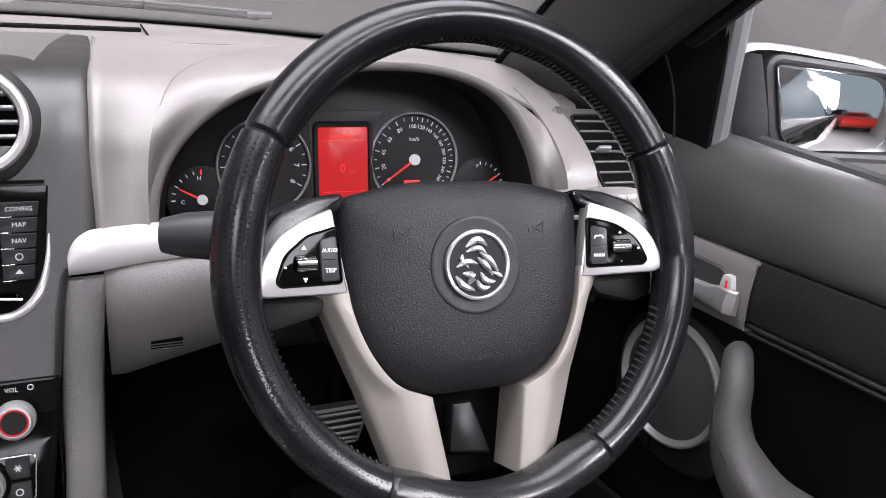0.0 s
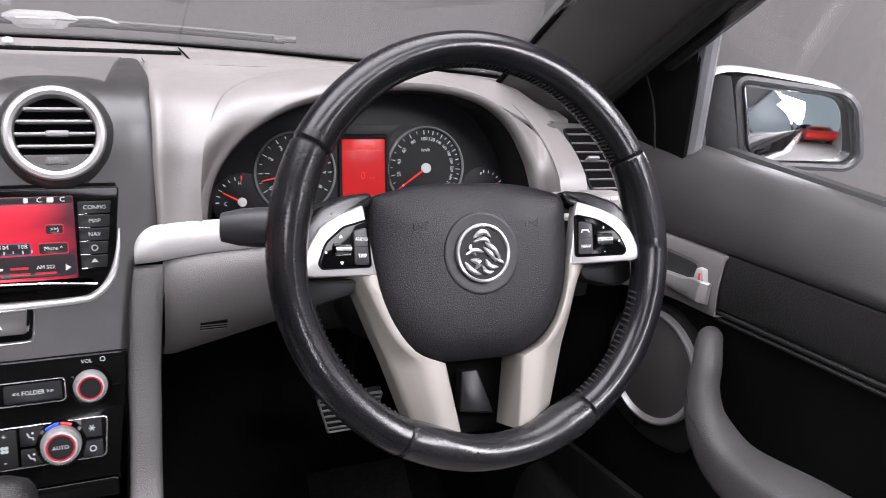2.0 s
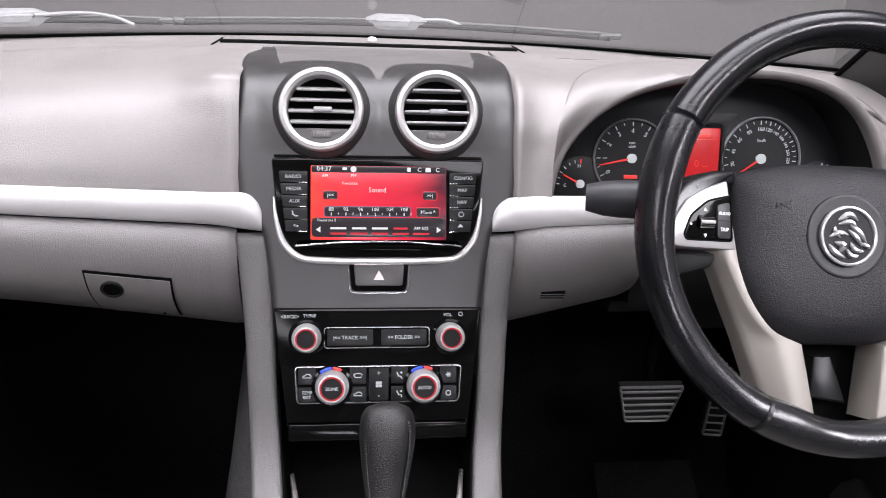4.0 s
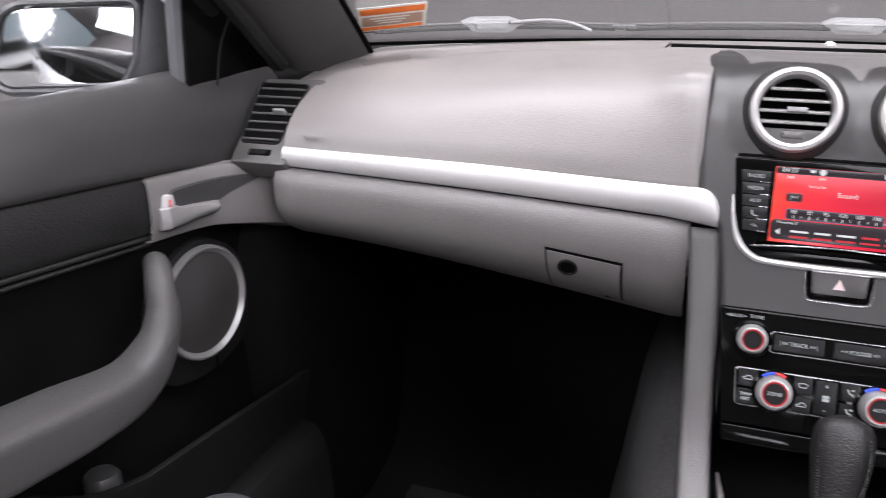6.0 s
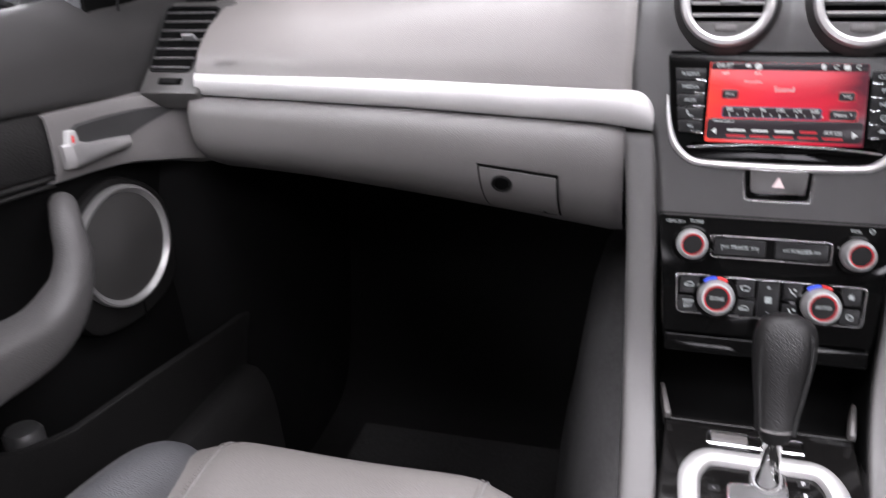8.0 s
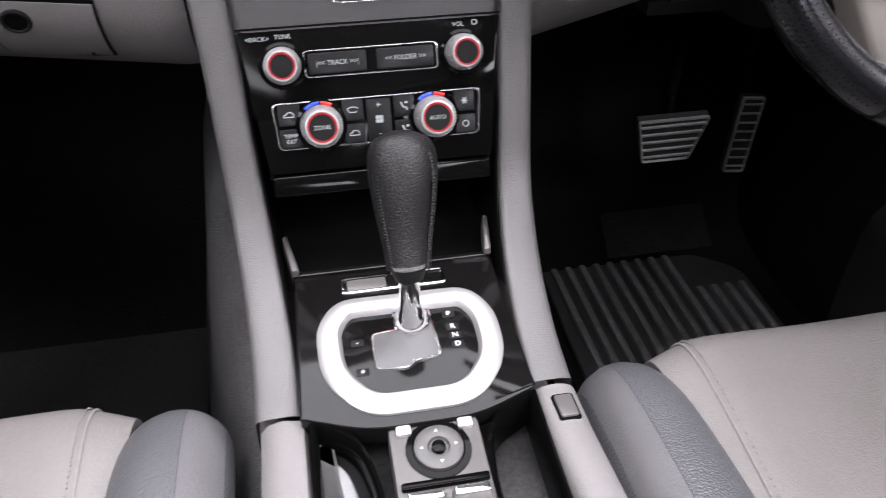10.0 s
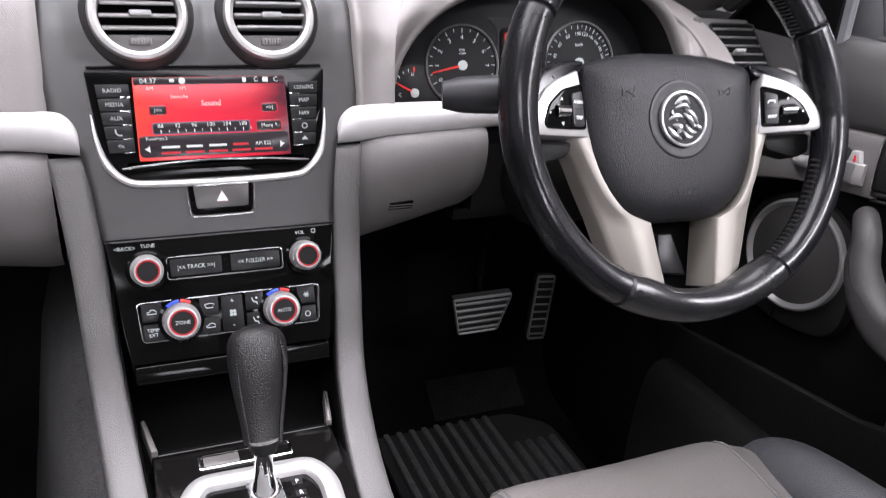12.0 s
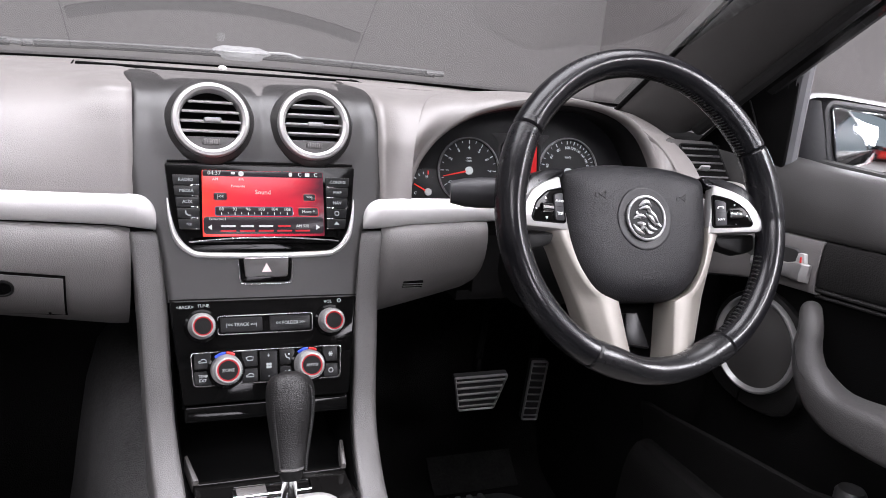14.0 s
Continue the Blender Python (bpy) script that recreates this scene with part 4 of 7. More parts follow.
marks = [(210 - 30 * k, 0.0055, 0.0009) for k in range(9)] + [(195 - 30 * k, 0.0035, 0.0006) for k in range(8)]
tach = dial(-0.0985, 0.006, 0.0505, marks, [(210 - 30 * k, str(k), 0.0085, 0.70) for k in range(9)], 192, "rev counter dial")
lettering("rpm", 0.005, moved(CLF, -0.0985, 0.026, 0.0014), WHITE_INK, tach)
lettering("x1000", 0.004, moved(CLF, -0.0985, 0.021, 0.0014), WHITE_INK, tach)
part("red_badge", plate(rrect(0.018, 0.005, 0.001, -0.0985, -0.018), CLF, 0.001, 0.0018, 0.0001), NEEDLE, tach, "small red badge")
ang = lambda k: 215 - 24.4 * k if k <= 5 else 93 - 16 * (k - 5)
marks = [(ang(k), 0.0055, 0.0009) for k in range(14)] + [(ang(k + 0.5), 0.0035, 0.0006) for k in range(13)]
spdo = dial(0.0785, 0.008, 0.054, marks, [(ang(k), str(20 * k), 0.0068 if k < 7 else 0.0055, 0.72) for k in range(14)], 214, "speedometer dial")
lettering("km/h", 0.006, moved(CLF, 0.0785, 0.032, 0.0014), WHITE_INK, spdo)
part("red_badge", plate(rrect(0.020, 0.006, 0.001, 0.0755, -0.019), CLF, 0.001, 0.0018, 0.0001), NEEDLE, spdo, "small red badge")
for s, tags, nd in ((-1, ("C", "H"), 152), (1, ("F", "E"), 30)):
    F = moved(CLF, s * 0.166, -0.028)
    sub = part("small_gauge", lathe([(0.036, -0.002), (0.036, 0.001), (0.034, 0.0015), (0.0, 0.0012)], F, 32), FACE2, clus, "small side gauge")
    bm = bmesh.new()
    for k in range(7):
        a = 180 - 15 * k if s < 0 else 15 * k
        box(F @ Matrix.Rotation(radians(a), 4, "Z"), (0.0295, 0, 0.0016), (0.004, 0.0008 if k % 3 else 0.0013, 0.0006), 0.0001, bm)
    tagged(part("scale_marks", bm, WHITE_INK, sub), kind="stuff")
    lettering(tags[0], 0.006, moved(F, -0.020, -0.002, 0.0016) if s < 0 else moved(F, -0.004, 0.026, 0.0016), WHITE_INK, sub, "numeral")
    lettering(tags[1], 0.006, moved(F, -0.002, 0.023, 0.0016) if s < 0 else moved(F, 0.021, -0.002, 0.0016), WHITE_INK, sub, "numeral")
    part("needle", plate(rounded([(0.0, 0.0012), (0.026, 0.0006), (0.026, -0.0006), (0.0, -0.0012)], 0.0003, 2), F @ Matrix.Rotation(radians(nd), 4, "Z"), 0.002, 0.0034, 0.0003), NEEDLE, sub, "red needle")
    part("needle_cap", lathe([(0.0055, 0.001), (0.0055, 0.004), (0, 0.0046)], F, 16), WHITEP, sub)
    part("red_mark", box(F @ Matrix.Rotation(radians(90 if s < 0 else 0), 4, "Z"), (0.0295, 0, 0.0018), (0.006, 0.0018, 0.0007), 0.0001), NEEDLE, sub)
part("display_panel", plate(rounded([(-0.062, 0.066), (0.045, 0.066), (0.030, 0.052), (0.028, -0.05), (-0.046, -0.05), (-0.048, 0.052)], 0.004, 3), CLF, -0.002, 0.0008, 0.0006), VENTF2, clus, "dark grey panel round the trip display")
lcd = part("trip_display", plate(rrect(0.058, 0.082, 0.002, -0.0085, 0.006), CLF, -0.001, 0.002, 0.0004), REDLCD, clus, "glowing red trip display")
lettering("0", 0.014, moved(CLF, -0.010, 0.0, 0.0024), NEEDLE, lcd, "numeral")
lettering("km/h", 0.004, moved(CLF, 0.002, -0.003, 0.0024), NEEDLE, lcd)
part("print_bar", plate(rrect(0.03, 0.004, 0.0005, -0.0085, 0.037), CLF, 0.002, 0.0024, 0.0001), NEEDLE, lcd)
for v in (0.032, -0.026):
    part("rule", plate(rrect(0.05, 0.0008, 0.0002, -0.0085, v), CLF, 0.002, 0.0024, 0.0001), NEEDLE, lcd)
part("lcd_frame", band(rrect(0.060, 0.084, 0.003, -0.0085, 0.006), [(0.0, 0.0), (0.0, 0.004), (0.004, 0.005), (0.006, 0.0)], CLF), BLACK, clus)
rows = []
for v in np.linspace(-0.04, 0.112, 8):
    hw = lerp(v, [-0.04, 0.02, 0.06, 0.09, 0.112], [0.212, 0.205, 0.178, 0.14, 0.09])
    rows.append([CLF @ Vector((u * hw, v, 0.010 + 0.24 * (v + 0.04))) for u in np.linspace(-1, 1, 9)])
ln = part("cover_lens", loft(rows), LENS, clus, "clear cover lens")
facing(ln, 0.43, 0, 1.1)

# ---- centre stack ----
SF = frame3((0, 0.7195, 0.83), (1, 0, 0), (0, 0.3584, 0.9336))
stack = thing("centre_stack", (0, 0.72, 0.62), "dark grey centre stack with round vents, screen and knobs", "centre console")


def half_width(v):
    return lerp(v, [-0.13, 0.0, 0.05, 0.085, 0.10, 0.125, 0.17, 0.22, 0.27, 0.30], [0.106, 0.119, 0.125, 0.131, 0.141, 0.157, 0.163, 0.163, 0.160, 0.159])


US = np.concatenate([[-1, -1, -0.985], np.linspace(-0.94, 0.94, 81), [0.985, 1, 1]])


def fascia_row(f3, w, bulge):
    row = []
    for k, a in enumerate(US):
        n = -0.035 if k in (0, len(US) - 1) else -0.007 if k in (1, len(US) - 2) else -0.0015 if k in (2, len(US) - 3) else 0.0
        u = a * w
        d = min(abs(u - 0.0655), abs(u + 0.0655)) / 0.07
        n += bulge * 0.012 * max(0.0, 1 - d * d) if n > -0.001 else 0
        row.append(f3(u, n))
    return row


rows = []
for v in np.linspace(-0.004, 0.188, 50):
    b = max(0.0, 1 - ((v - 0.24) / 0.065) ** 2) if v > 0.175 else 0
    rows.append(fascia_row(lambda u, n: SF @ Vector((u, v, n)), half_width(v), b))
top = cr([(0.7869, 1.0055), (0.7975, 1.0315), (0.8135, 1.0545), (0.838, 1.0715), (0.878, 1.0805), (0.95, 1.0820), (1.12, 1.0725)], 36)
for i, (y, z) in enumerate(top[1:]):
    w_ = min(1.0, i / 20)
    rows.append(fascia_row(lambda u, n: (u, y - 0.93 * (1 - w_) * n, z + (0.36 + 0.64 * w_) * n), lerp(i, [0, 14, 34], [0.163, 0.159, 0.170]), lerp(i, [0, 7, 16, 26], [0.42, 0.95, 0.55, 0.0])))
fas = loft(rows)
inv = SF.inverted()
gone = []
for fc in fas.faces:
    near = [inv @ v.co for v in fc.verts]
    if any(math.hypot(abs(q.x) - 0.0652, q.y - 0.2225) < 0.0432 and q.z > -0.06 for q in near):
        gone.append(fc)
bmesh.ops.delete(fas, geom=gone, context="FACES")
part("fascia", fas, STACK, stack, "dark grey fascia round vents and screen", sharp=60)
rows = []
for y in np.linspace(0.832, 1.118, 26):
    w = lerp(y, [0.832, 0.835, 0.843, 0.86, 0.91, 1.01, 1.12], [0.06, 0.092, 0.108, 0.116, 0.124, 0.134, 0.148])
    z = lerp(y, [p[0] for p in top], [p[1] for p in top])
    rows.append([(x, y, z + (0.0016 if abs(x) < w * 0.995 else -0.002)) for x in np.concatenate([[-w], np.linspace(-w * 0.99, w * 0.99, 20), [w]])])
part("centre_top", loft(rows), CENTP, stack, "grey panel above the vents", sharp=60)
low = [(-0.118, -0.003), (-0.103, -0.130), (0.103, -0.130), (0.118, -0.003)]
part("control_panel", plate(rounded(low, 0.003, 2), SF, -0.03, 0.0, 0.001), PIANO, stack, "gloss black control panel")
part("panel_joint", box(SF, (0, -0.0015, 0.0), (0.236, 0.0016, 0.002), 0.0003), DEEP, stack)
bez = rounded([(-0.121, 0.168), (0.121, 0.168), (0.113, 0.092), (0.092, 0.057), (-0.092, 0.057), (-0.113, 0.092)], [0.003, 0.003, 0.05, 0.025, 0.025, 0.05], 8)
part("screen_bezel", plate(bez, SF, -0.002, 0.0022, 0.001), PIANO, stack, "gloss black screen surround")
# bright lip along the sides and foot of the screen surround
lip = cr([(-0.1185, 0.125), (-0.1155, 0.10), (-0.108, 0.074), (-0.092, 0.058), (-0.07, 0.0535), (0.0, 0.052), (0.07, 0.0535), (0.092, 0.058), (0.108, 0.074), (0.1155, 0.10), (0.1185, 0.125)], 60)
part("screen_lip", tube([SF @ Vector((u, v, 0.001)) for u, v in lip], [0.0008 + 0.0032 * min(1, i / 12, (59 - i) / 12) for i in range(60)], 8), SATINS, stack, "satin silver lip under the screen")
part("screen_ledge", plate(rounded([(-0.093, 0.074), (0.093, 0.074), (0.085, 0.066), (-0.085, 0.066)], 0.002, 3), SF, 0.002, 0.009, 0.003), PIANO, stack, "gloss black ledge below the display")
part("ledge_line", tube([SF @ Vector((u, 0.0745 - 0.6 * u * u, 0.0088)) for u in np.linspace(-0.094, 0.094, 14)], 0.0011, 6), CHROME, stack)
part("disc_slot", box(SF, (0.0, 0.171, 0.001), (0.236, 0.003, 0.003), 0.0005), DEEP, stack)
disp = part("display", plate(rrect(0.154, 0.084, 0.0015, 0, 0.1185), SF, 0.0015, 0.0035, 0.0003), SCREEN, stack, "lit red radio display")
DN = 0.0037


def bar(u, v, w, h, material, parent, name="print_bar", n=DN):
    return part(name, plate(rrect(w, h, min(w, h) * 0.2, u, v, 2), SF, n - 0.0004, n, 0.0001), material, parent)


bar(0, 0.1565, 0.152, 0.0075, SCRDARK, disp, "status_bar")
lettering("04:37", 0.0075, moved(SF, -0.062, 0.1567, DN + 0.0003), SCRWHITE, disp, depth=0.0001)
lettering("C", 0.007, moved(SF, 0.046, 0.1567, DN + 0.0003), SCRWHITE, disp, depth=0.0001)
lettering("C", 0.007, moved(SF, 0.067, 0.1567, DN + 0.0003), SCRWHITE, disp, depth=0.0001)
bar(0.056, 0.1567, 0.006, 0.005, SCRWHITE, disp, "icon", DN + 0.0004)
bar(0.034, 0.1567, 0.004, 0.005, SCRWHITE, disp, "icon", DN + 0.0004)
part("icon", lathe([(0.0034, DN - 0.0003), (0.0034, DN + 0.0004), (0, DN + 0.0004)], moved(SF, -0.029, 0.1565), 16), SCRWHITE, disp)
bar(-0.039, 0.157, 0.005, 0.003, SCRWHITE, disp, "icon", DN + 0.0004)
lettering("AM", 0.005, moved(SF, -0.061, 0.149, DN), SCRWHITE, disp, depth=0.0001)
lettering("FM", 0.005, moved(SF, -0.029, 0.149, DN), SCRWHITE, disp, depth=0.0001)
lettering("Favourite", 0.0045, moved(SF, -0.033, 0.1405, DN), SCRWHITE, disp, depth=0.0001)
lettering("Sound", 0.008, moved(SF, -0.002, 0.133, DN), SCRWHITE, disp, depth=0.0001)
for u in (-0.055, 0.058):
    bar(u, 0.127, 0.0175, 0.0105, SCREDGE, disp, "soft_key", DN)
    bar(u, 0.127, 0.0155, 0.0088, SCRDARK, disp, "soft_key", DN + 0.0003)
    lettering("|<<" if u < 0 else ">>|", 0.0055, moved(SF, u, 0.127, DN + 0.0006), SCRWHITE, disp, depth=0.0001)
bar(-0.013, 0.1085, 0.098, 0.012, SCREDGE2, disp, "tuning_scale", DN)
bar(-0.013, 0.1085, 0.096, 0.0105, SCRDARK, disp, "tuning_scale", DN + 0.0003)
for k, w in enumerate(("88", "92", "96", "100", "104", "108")):
    lettering(w, 0.0058, moved(SF, -0.054 + 0.0165 * k, 0.111, DN + 0.0006), SCRWHITE, disp, depth=0.0001)
    bar(-0.054 + 0.0165 * k, 0.1055, 0.0009, 0.0035, SCRWHITE, disp, "scale_mark", DN + 0.0006)
    bar(-0.046 + 0.0165 * k, 0.106, 0.0006, 0.0025, SCRWHITE, disp, "scale_mark", DN + 0.0006)
bar(0.056, 0.108, 0.028, 0.012, SCREDGE, disp, "soft_key", DN)
bar(0.056, 0.108, 0.026, 0.0102, SCRDARK, disp, "soft_key", DN + 0.0003)
lettering("More ^", 0.0058, moved(SF, 0.056, 0.108, DN + 0.0006), SCRWHITE, disp, depth=0.0001)
bar(0, 0.0905, 0.152, 0.022, SCRDARK, disp, "preset_panel", DN - 0.0001)
lettering("Favourites 2", 0.0042, moved(SF, -0.059, 0.0985, DN + 0.0003), SCRWHITE, disp, depth=0.0001)
for k in range(5):
    u = -0.046 + 0.0235 * k
    bar(u, 0.0835, 0.019, 0.0022, SCREDGE, disp, "preset_line", DN + 0.0004)
    if k == 4:
        lettering("AM 522", 0.0052, moved(SF, u, 0.0895, DN + 0.0003), SCRWHITE, disp, depth=0.0001)
    else:
        bar(u, 0.0895, 0.018 - 0.002 * (k % 2), 0.0024, SCRWHITE if k != 3 else SCREDGE, disp, "print_bar", DN + 0.0004)
for s in (-1, 1):
    part("arrow", plate([(s * 0.071, 0.088), (s * 0.066, 0.0915), (s * 0.066, 0.0845)][:: s], SF, DN - 0.0002, DN + 0.0004, 0.0), SCRWHITE, disp)


# keys either side of the display
def key(out, m, parent, h=0.0025, label="", material=None, name="button", n0=0.0):
    return part(name, plate(out, m, n0, n0 + h, 0.0008), material or KEYM, parent, label)


WORDS = {-1: ("RADIO", "MEDIA", "AUX", "", ""), 1: ("CONFIG", "MAP", "NAV", "", "")}
for s in (-1, 1):
    for k in range(5):
        v = 0.1475 - 0.0138 * k
        sh = 0.0016 * k
        x0, x1 = 0.0805, 0.1125 - sh
        b = key(rounded([(s * x0, v + 0.0064), (s * x1, v + 0.0064), (s * (x1 - 0.0014), v - 0.0064), (s * x0, v - 0.0064)][:: s], 0.001, 2), SF, stack, 0.0045, "black screen key")
        c = s * (x0 + x1) / 2
        if WORDS[s][k]:
            lettering(WORDS[s][k], 0.0058, moved(SF, c, v, 0.0046), WHITE_INK, b)
        elif s < 0:
            part("icon", tube([SF @ Vector((c + a, v + d, 0.0046)) for a, d in ((-0.003, 0.003), (-0.0025, -0.001), (0.0, -0.003), (0.003, -0.0028))], 0.0007, 6), WHITE_INK, b) if k == 3 else lettering("<x", 0.006, moved(SF, c, v, 0.0046), WHITE_INK, b)
        elif k == 3:
            part("icon", band(circle(0.0032, 16, c, v), [(0, 0.0044), (0, 0.0048), (-0.0008, 0.0048), (-0.0008, 0.0044)], SF), WHITE_INK, b)
        else:
            part("icon", plate([(c - 0.0035, v - 0.001), (c + 0.0035, v - 0.001), (c, v + 0.003)], SF, 0.0044, 0.0048, 0.0), WHITE_INK, b)
        part("light_line", box(SF, (s * 0.0855, v - 0.0066, 0.0048), (0.010, 0.0007, 0.0006), 0.0001), CHROME, b)
# hazard key
hz = rounded([(-0.034, 0.049), (0.034, 0.049), (0.031, 0.018), (-0.031, 0.018)], [0.003, 0.003, 0.006, 0.006], 4)
part("hazard_frame", plate(hz, SF, 0.0, 0.002, 0.0008), PIANO, stack)
part("hazard_chrome", tube([SF @ Vector((u, v, 0.002)) for u, v in cr([(-0.0345, 0.045), (-0.033, 0.022), (-0.028, 0.0165), (0, 0.0158), (0.028, 0.0165), (0.033, 0.022), (0.0345, 0.045)], 30)], 0.0006, 6), SATIN3, stack)
hk = key(rounded([(-0.0285, 0.0495), (0.0285, 0.0495), (0.0265, 0.0245), (-0.0265, 0.0245)], 0.003, 3), SF, stack, 0.0045, "dark grey hazard-light key", HAZK, n0=0.001)
part("hazard_line", box(SF, (0, 0.0484, 0.0052), (0.056, 0.0018, 0.0016), 0.0005), SATIN3, hk)
part("icon", plate([(-0.006, 0.0310), (0.006, 0.0310), (0.0, 0.0420)], SF, 0.0050, 0.0059, 0.0), PINK, hk, "pale pink warning triangle")

# round vents
for s in (-1, 1):
    vf = moved(SF, s * 0.0652, 0.2225, 0.010) @ Matrix.Scale(0.965, 4)
    vent = part("air_vent", lathe([(0.047, -0.05), (0.0495, -0.004), (0.0495, 0.003), (0.0475, 0.007), (0.0435, 0.0085), (0.040, 0.006), (0.0388, 0.0), (0.0385, -0.05)], vf, 56, caps=False), SATIN, stack, "round satin silver air vent")
    part("vent_well", lathe([(0.0392, -0.012), (0.039, -0.055), (0.0, -0.055)], vf, 40), DEEP, vent)
    part("vent_cowl", lathe([(0.0590, -0.065), (0.0585, -0.030), (0.0575, -0.010), (0.0555, -0.0065), (0.053, -0.0030), (0.0510, -0.0005), (0.0500, 0.001), (0.0492, 0.0)], vf, 48, caps=False), STACK, vent)
    for k in range(4):
        v = 0.0255 - 0.0128 * k
        w = math.sqrt(0.0385 ** 2 - v * v) * 1.98
        tilt = 18 if s < 0 else 2
        part("slat", box(vf @ Matrix.Translation((0, v, -0.006)) @ Matrix.Rotation(radians(tilt), 4, "X"), (0, 0, 0), (w, 0.0030, 0.020), 0.001), SLATG, vent)
    for k in range(5):
        u = -0.026 + 0.013 * k
        part("vane", box(vf, (u, 0.004, -0.024), (0.0016, 0.06, 0.012), 0.0004), DEEP, vent)
    part("tab", box(vf, (0.002, -0.0005, 0.003), (0.022, 0.0062, 0.009), 0.0018), GREYP, vent, "vent tab")
    ch = [(0.0385 * math.cos(radians(a)), 0.0385 * math.sin(radians(a))) for a in np.linspace(214, 326, 18)]
    part("lower_cap", plate(ch, vf, -0.02, -0.001, 0.001), VENTF, vent)
    part("thumbwheel", plate(rrect(0.022, 0.0075, 0.002, 0, -0.0285), vf, -0.006, 0.0012, 0.001), GREYP2, vent, "small ribbed thumbwheel")
    for k in range(7):
        part("wheel_rib", box(vf, (-0.009 + 0.003 * k, -0.0285, 0.0014), (0.0012, 0.0062, 0.0012), 0.0003), VENTF, vent)

# rotary knobs
for i, (u, v, r) in enumerate(((-0.081, -0.034, 0.0155), (0.081, -0.034, 0.0155), (-0.0525, -0.089, 0.018), (0.0505, -0.089, 0.018))):
    kf = moved(SF, u, v)
    knob = part("knob", lathe([(r * 1.06, 0), (r * 1.06, 0.004), (r * 1.02, 0.006), (r * 0.95, 0.019), (r * 0.91, 0.0225), (r * 0.84, 0.0245), (r * 0.76, 0.0248), (r * 0.73, 0.024)], kf, 40, caps=False), KNOBM, stack, "ribbed silver rotary knob")
    part("collar", lathe([(r * 1.34, 0.0), (r * 1.3, 0.0028), (r * 1.12, 0.0045), (r * 1.04, 0.003)], kf, 36, caps=False), PIANO, knob, "gloss black collar")
    bm = bmesh.new()
    for k in range(40):
        G = kf @ Matrix.Rotation(2 * math.pi * k / 40, 4, "Z")
        box(G, (r * 0.985, 0, 0.0125), (r * 0.07, r * 0.06, 0.0115), 0.0002, bm)
    tagged(part("ribs", bm, KNOBM, knob), kind="stuff")
    part("lit_ring", lathe([(r * 0.745, 0.022), (r * 0.74, 0.0243), (r * 0.65, 0.0240), (r * 0.63, 0.022)], kf, 36, caps=False), RED, knob, "red illuminated ring")
    part("cap", lathe([(r * 0.65, 0.015), (r * 0.65, 0.0232), (r * 0.3, 0.0236), (0, 0.0237)], kf, 32), BLACK, knob)
    if i > 1:
        lettering("ZONE" if i == 2 else "AUTO", 0.0054, moved(SF, u, v, 0.0240), WHITE_INK, knob)
        part("cold_mark", tube(arcs(kf, r * 1.14, 92, 130, 8, 0.004), 0.0016, 6), BLUE, stack, "blue temperature mark")
        part("warm_mark", tube(arcs(kf, r * 1.14, 60, 88, 8, 0.004), 0.0016, 6), REDP, stack, "red temperature mark")
# track and folder keys
part("key_frame", band(rrect(0.120, 0.024, 0.004, -0.002, -0.0345), [(0.0, 0.0), (0.0, 0.0022), (-0.0009, 0.0024), (-0.0014, 0.0)], SF), SATIN3, stack, "thin chrome key frame")
for u0, w, txt in ((-0.0325, 0.052, "|<< TRACK >>|"), (0.0285, 0.052, "<< FOLDER >>")):
    b = key(rrect(w, 0.0185, 0.0025, u0, -0.0345), SF, stack, 0.003, "black audio key")
    lettering(txt, 0.0062, moved(SF, u0, -0.0345, 0.0032), WHITE_INK, b, stretch=0.92)
lettering("<BACK>", 0.0055, moved(SF, -0.1, -0.0105, 0.0002), WHITE_INK, stack)
lettering("TUNE", 0.0055, moved(SF, -0.078, -0.0095, 0.0002), WHITE_INK, stack)
lettering("VOL", 0.0055, moved(SF, 0.079, -0.0095, 0.0002), WHITE_INK, stack)
part("power_icon", band(circle(0.0026, 14, 0.094, -0.0085), [(0, 0.0), (0, 0.0004), (-0.0007, 0.0004), (-0.0007, 0.0)], SF), WHITE_INK, stack)
# climate block
part("key_frame", band(rounded([(-0.095, -0.0665), (0.095, -0.0665), (0.092, -0.1085), (-0.092, -0.1085)], 0.006, 4), [(0.0, 0.0), (0.0, 0.0022), (-0.0009, 0.0025), (-0.0014, 0.0)], SF), SATIN3, stack, "thin chrome key frame")


def snow(m, parent):
    bm = bmesh.new()
    for k in range(3):
        box(m @ Matrix.Rotation(radians(60 * k), 4, "Z"), (0, 0, 0.0033), (0.0065, 0.0009, 0.0004), 0.0001, bm)
    part("icon", bm, WHITE_INK, parent)


def car_icon(m, parent, wide=0.009):
    part("icon", tube([m @ Vector((a, b, 0.0033)) for a, b in ((-wide / 2, -0.0015), (-wide / 2, 0.0004), (-wide * 0.25, 0.0008), (-wide * 0.1, 0.0026), (wide * 0.25, 0.0026), (wide / 2, 0.0004), (wide / 2, -0.0015), (-wide / 2, -0.0015))], 0.0005, 6), WHITE_INK, parent)


